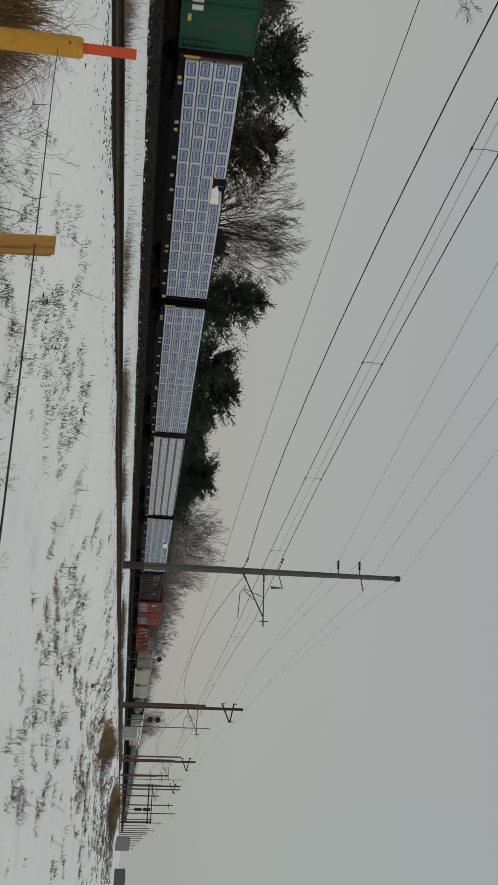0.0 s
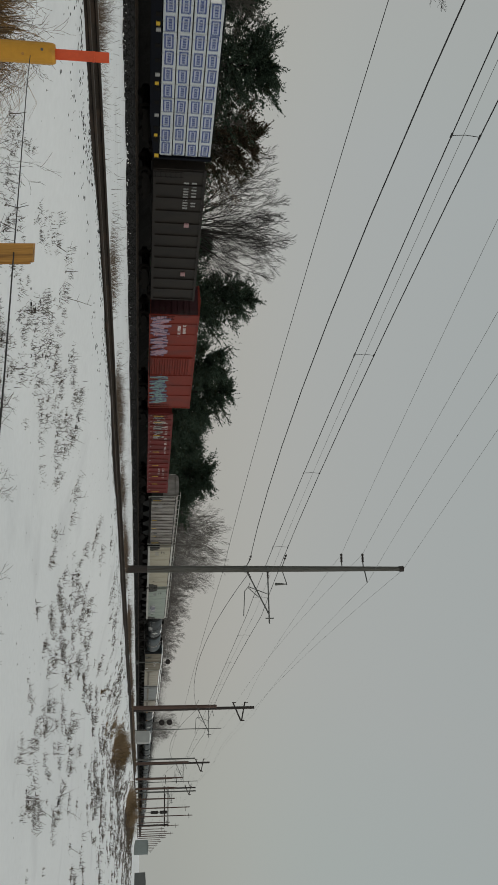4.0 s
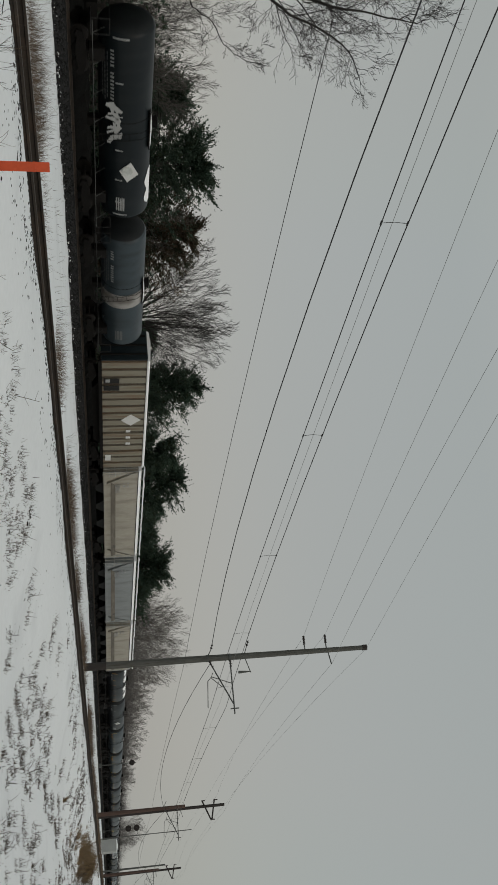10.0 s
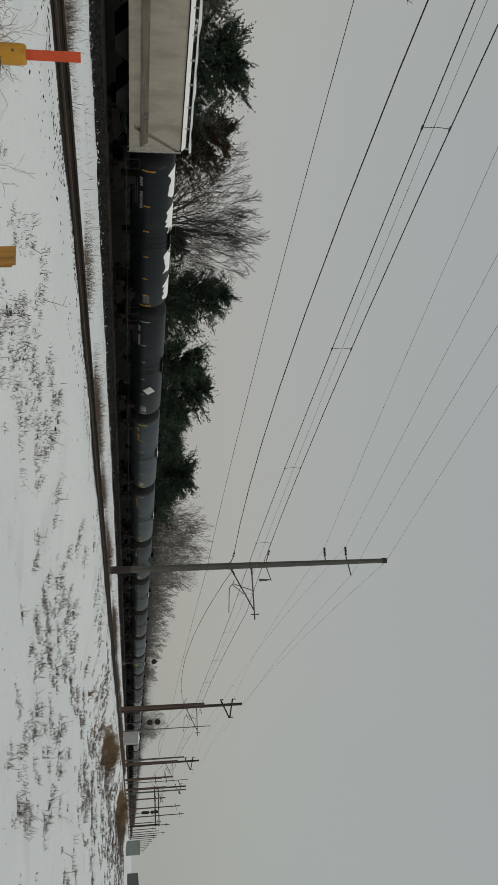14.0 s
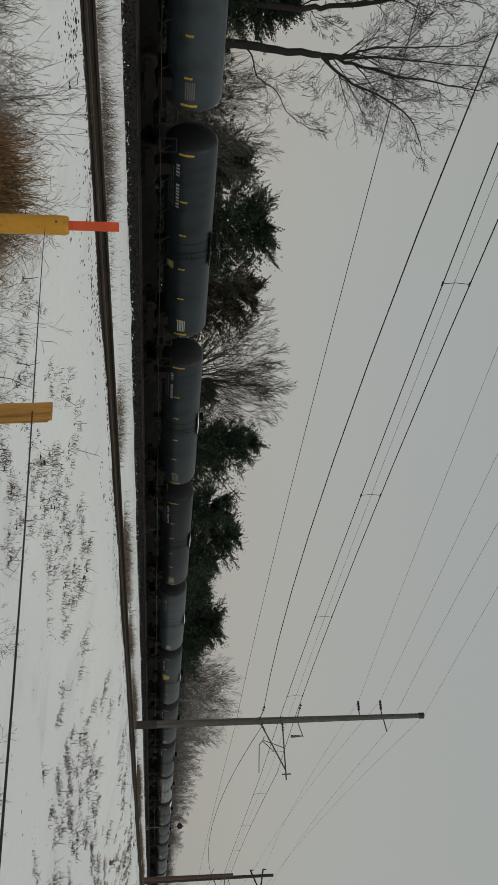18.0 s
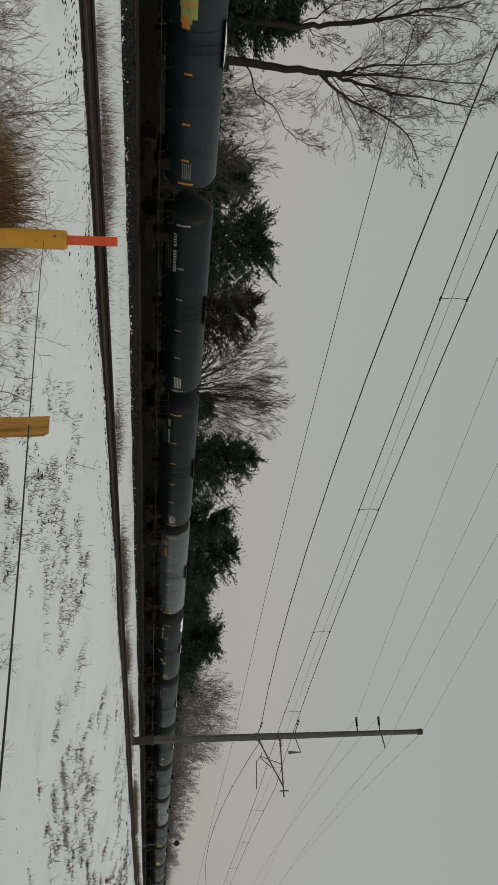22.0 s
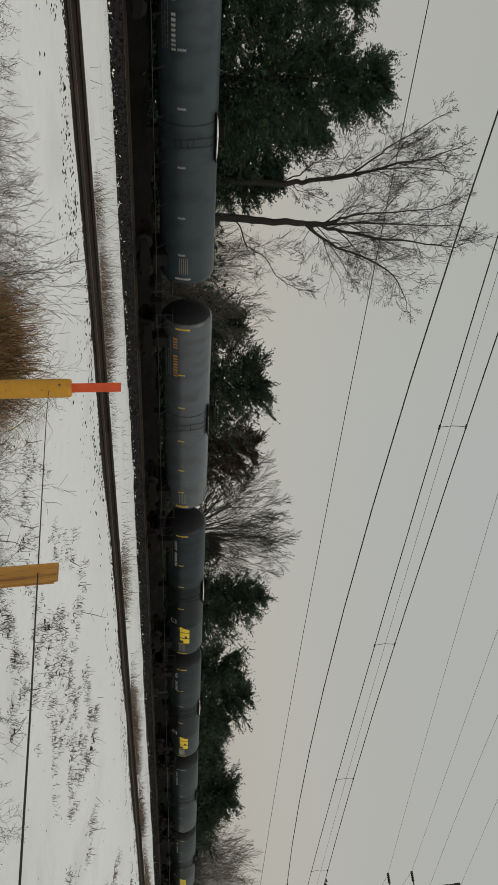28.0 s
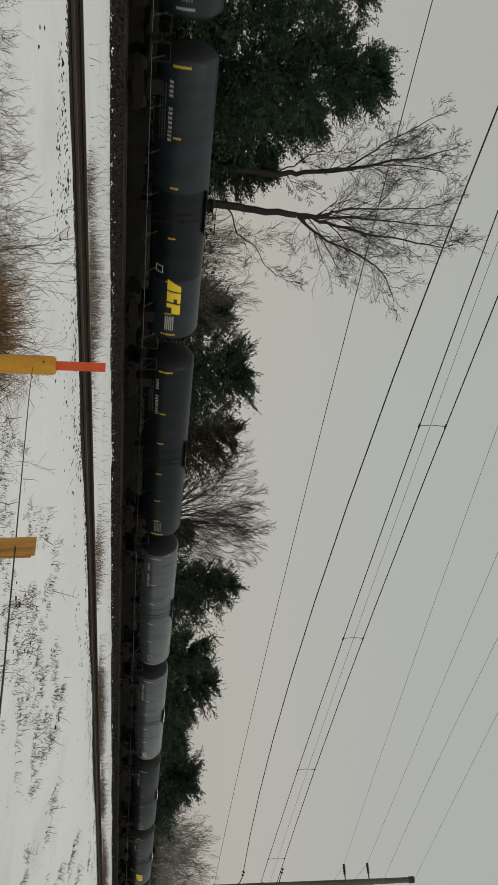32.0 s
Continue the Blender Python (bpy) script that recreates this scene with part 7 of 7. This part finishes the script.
tangle(golden_bush, 3.42, 4.92, 0.52, 0.84, 1000, 311, "dark matted dry stems", TWIG_GREY, 0.0019)
tangle(brown_bush, 2.90, 5.40, 0.52, 0.56, 1000, 308, "matted brown dry grass", STRAW_DARK, 0.0022)
tangle(grey_bush, 2.2, 5.9, 0.55, 0.45, 700, 309, "dark matted dry grass", TWIG_GREY, 0.0020)
tangle(thin_bush, 4.05, 4.15, 0.36, 0.55, 260, 312, "dark dry stems", TWIG_GREY, 0.0016)
straw_clump(3.25, 4.55, 0.30, 0.85, 700, 307, "pale straw at the foot of a dry bush", STRAW, 0.0024)
straw_clump(4.35, 3.95, 0.16, 0.72, 260, 310, "small yellowish tuft of straw in the snow", STRAW, 0.0022)


def weed_stand(x, y, r, h, count, seed, label, material, thick=0.0019, lean=0.22, heads=0.0):
    """Thin upright stalks with short side twigs, some with a fuzzy seed head."""
    rng = random.Random(seed)
    stand = thing("dry_weeds", label, "weeds", "dry weeds by the fence", pose(x, y, ground_height(x, y)))
    stalks, fuzz = Shape(), Shape()
    for _ in range(count):
        a, d = rng.uniform(0, 6.28), r * math.sqrt(rng.random())
        q = Vector((d * math.cos(a), d * math.sin(a), -0.02))
        way = Vector((rng.gauss(0, lean) + 0.4 * q.x, rng.gauss(0, lean) + 0.4 * q.y, 1)).normalized()
        tall = h * rng.uniform(0.5, 1.0)
        path = [q]
        for i in range(5):
            way = (way + Vector((rng.gauss(0, 0.10), rng.gauss(0, 0.10), 0))).normalized()
            path.append(path[-1] + way * tall / 5)
        stalks.tube(path, [thick * (1 - 0.12 * i) for i in range(6)], 4, caps=False)
        for k in range(rng.randint(4, 10)):
            t = rng.uniform(0.35, 1.0) * 4.99
            a0 = path[int(t)].lerp(path[int(t) + 1], t % 1)
            w = rng.uniform(0, 6.28)
            out = (way * 0.9 + Vector((math.cos(w), math.sin(w), 0)) * 0.75).normalized() * tall * rng.uniform(0.06, 0.2)
            b0 = a0 + out * 0.6 + Vector((0, 0, 0.01))
            stalks.tube([a0, b0, a0 + out + Vector((0, 0, 0.03))], [thick * 0.65, thick * 0.5, thick * 0.3], 3, caps=False)
            for m in range(2):
                stalks.tube([b0, b0 + (out * 0.4 + Vector((rng.gauss(0, 0.02), rng.gauss(0, 0.02), 0.01)))], [thick * 0.45, thick * 0.25], 3, caps=False)
        if rng.random() < heads:
            for k in range(26):
                g0 = path[-1] - way * rng.uniform(0, 0.12)
                blade(fuzz, g0, Vector((rng.gauss(0, 1), rng.gauss(0, 1), rng.uniform(0, 1.2))).normalized(), rng.uniform(0.012, 0.035), 0.0014, rng)
    part("stalks", stalks, material, stand)
    if heads:
        part("seed_heads", fuzz, STRAW, stand, "tan fuzzy seed heads")
    return stand


weed_stand(3.42, 5.58, 0.22, 1.20, 22, 501, "tall thin dry weeds with tan seed heads by the fence", TWIG_GREY, 0.0021, 0.16, 0.5)
weed_stand(2.95, 5.75, 0.40, 0.74, 26, 502, "thicket of dark dry weeds with short side twigs", TWIG_RED, 0.0019, 0.24)
weed_stand(2.55, 5.95, 0.40, 0.62, 24, 503, "thicket of dark dry weeds with short side twigs", TWIG_RED, 0.0019, 0.26)
weed_stand(2.05, 6.25, 0.38, 0.52, 20, 504, "thicket of dark dry weeds with short side twigs", TWIG_GREY, 0.0019, 0.26)
weed_stand(3.72, 4.55, 0.34, 0.86, 20, 505, "brown dry weeds leaning over the matted grass", TWIG_RED, 0.0019, 0.3)
weed_stand(4.15, 4.1, 0.34, 0.74, 34, 506, "sparse grey weeds beside the yellow marker post", TWIG_GREY, 0.0017, 0.32)
for k, (x, y, h) in enumerate(((4.6, 3.4, 0.42), (5.2, 3.0, 0.38), (4.9, 2.2, 0.5), (6.0, 2.6, 0.4), (6.4, 3.6, 0.4), (5.6, 4.4, 0.45), (7.2, 3.2, 0.35), (4.2, 3.8, 0.55), (6.8, 1.6, 0.4), (8.0, 2.2, 0.35))):
    dry_bush(x, y, 0.25, h, 320 + k, "sparse dead weed with thin branching stalks", TWIG_GREY, 7, 0.0020)
for k, (x, y, r, h, n) in enumerate(((48.5, 6.1, 1.5, 1.25, 1900), (54.5, 6.2, 1.8, 1.25, 2000), (43.0, 6.2, 1.1, 0.5, 420), (60.5, 6.4, 1.9, 0.7, 700), (38.0, 5.2, 1.1, 0.22, 260), (31.5, 5.7, 0.4, 0.35, 190), (94.0, 6.6, 2.8, 1.4, 1300), (103.0, 6.2, 3.2, 2.0, 1900), (114.0, 5.6, 3.4, 2.1, 2000), (126.0, 4.6, 3.0, 1.6, 1100))):
    straw_clump(x, y, r, h, n, 340 + k, "tawny clump of tall dry grass in the snow", STRAW_DARK if k % 2 else STRAW, 0.003 + 0.00006 * x)
    straw_clump(x + 0.9 * r, y - 0.5 * r, r * 1.5, h * 0.4, n // 2, 370 + k, "dark broken weeds round a clump of dry grass", WEED, 0.003 + 0.00006 * x)


# ---- ties, last ----
tie_data = mesh_of("tie", Shape().box(-0.115, 0.115, -1.3, 1.3, 0.0, 0.17), TIE)
for k in range(240):
    part("tie", tie_data, None, None, at=pose(-6 + k * 0.53, LINE_Y, 0.445)).parent = bpy.data.objects["track_bed"]
for k in range(170):
    part("tie", tie_data, None, None, at=pose(-6 + k * 0.53, FREIGHT_Y, 0.445)).parent = bpy.data.objects["ballast_bank"]


def motions():
    for car, start in CARS:
        walk(car, [(t, pose(start - SPEED * t, FREIGHT_Y, RAIL_FREIGHT)) for t in (0.0, 8.0, 16.0, 24.0, 32.0)])


motions()
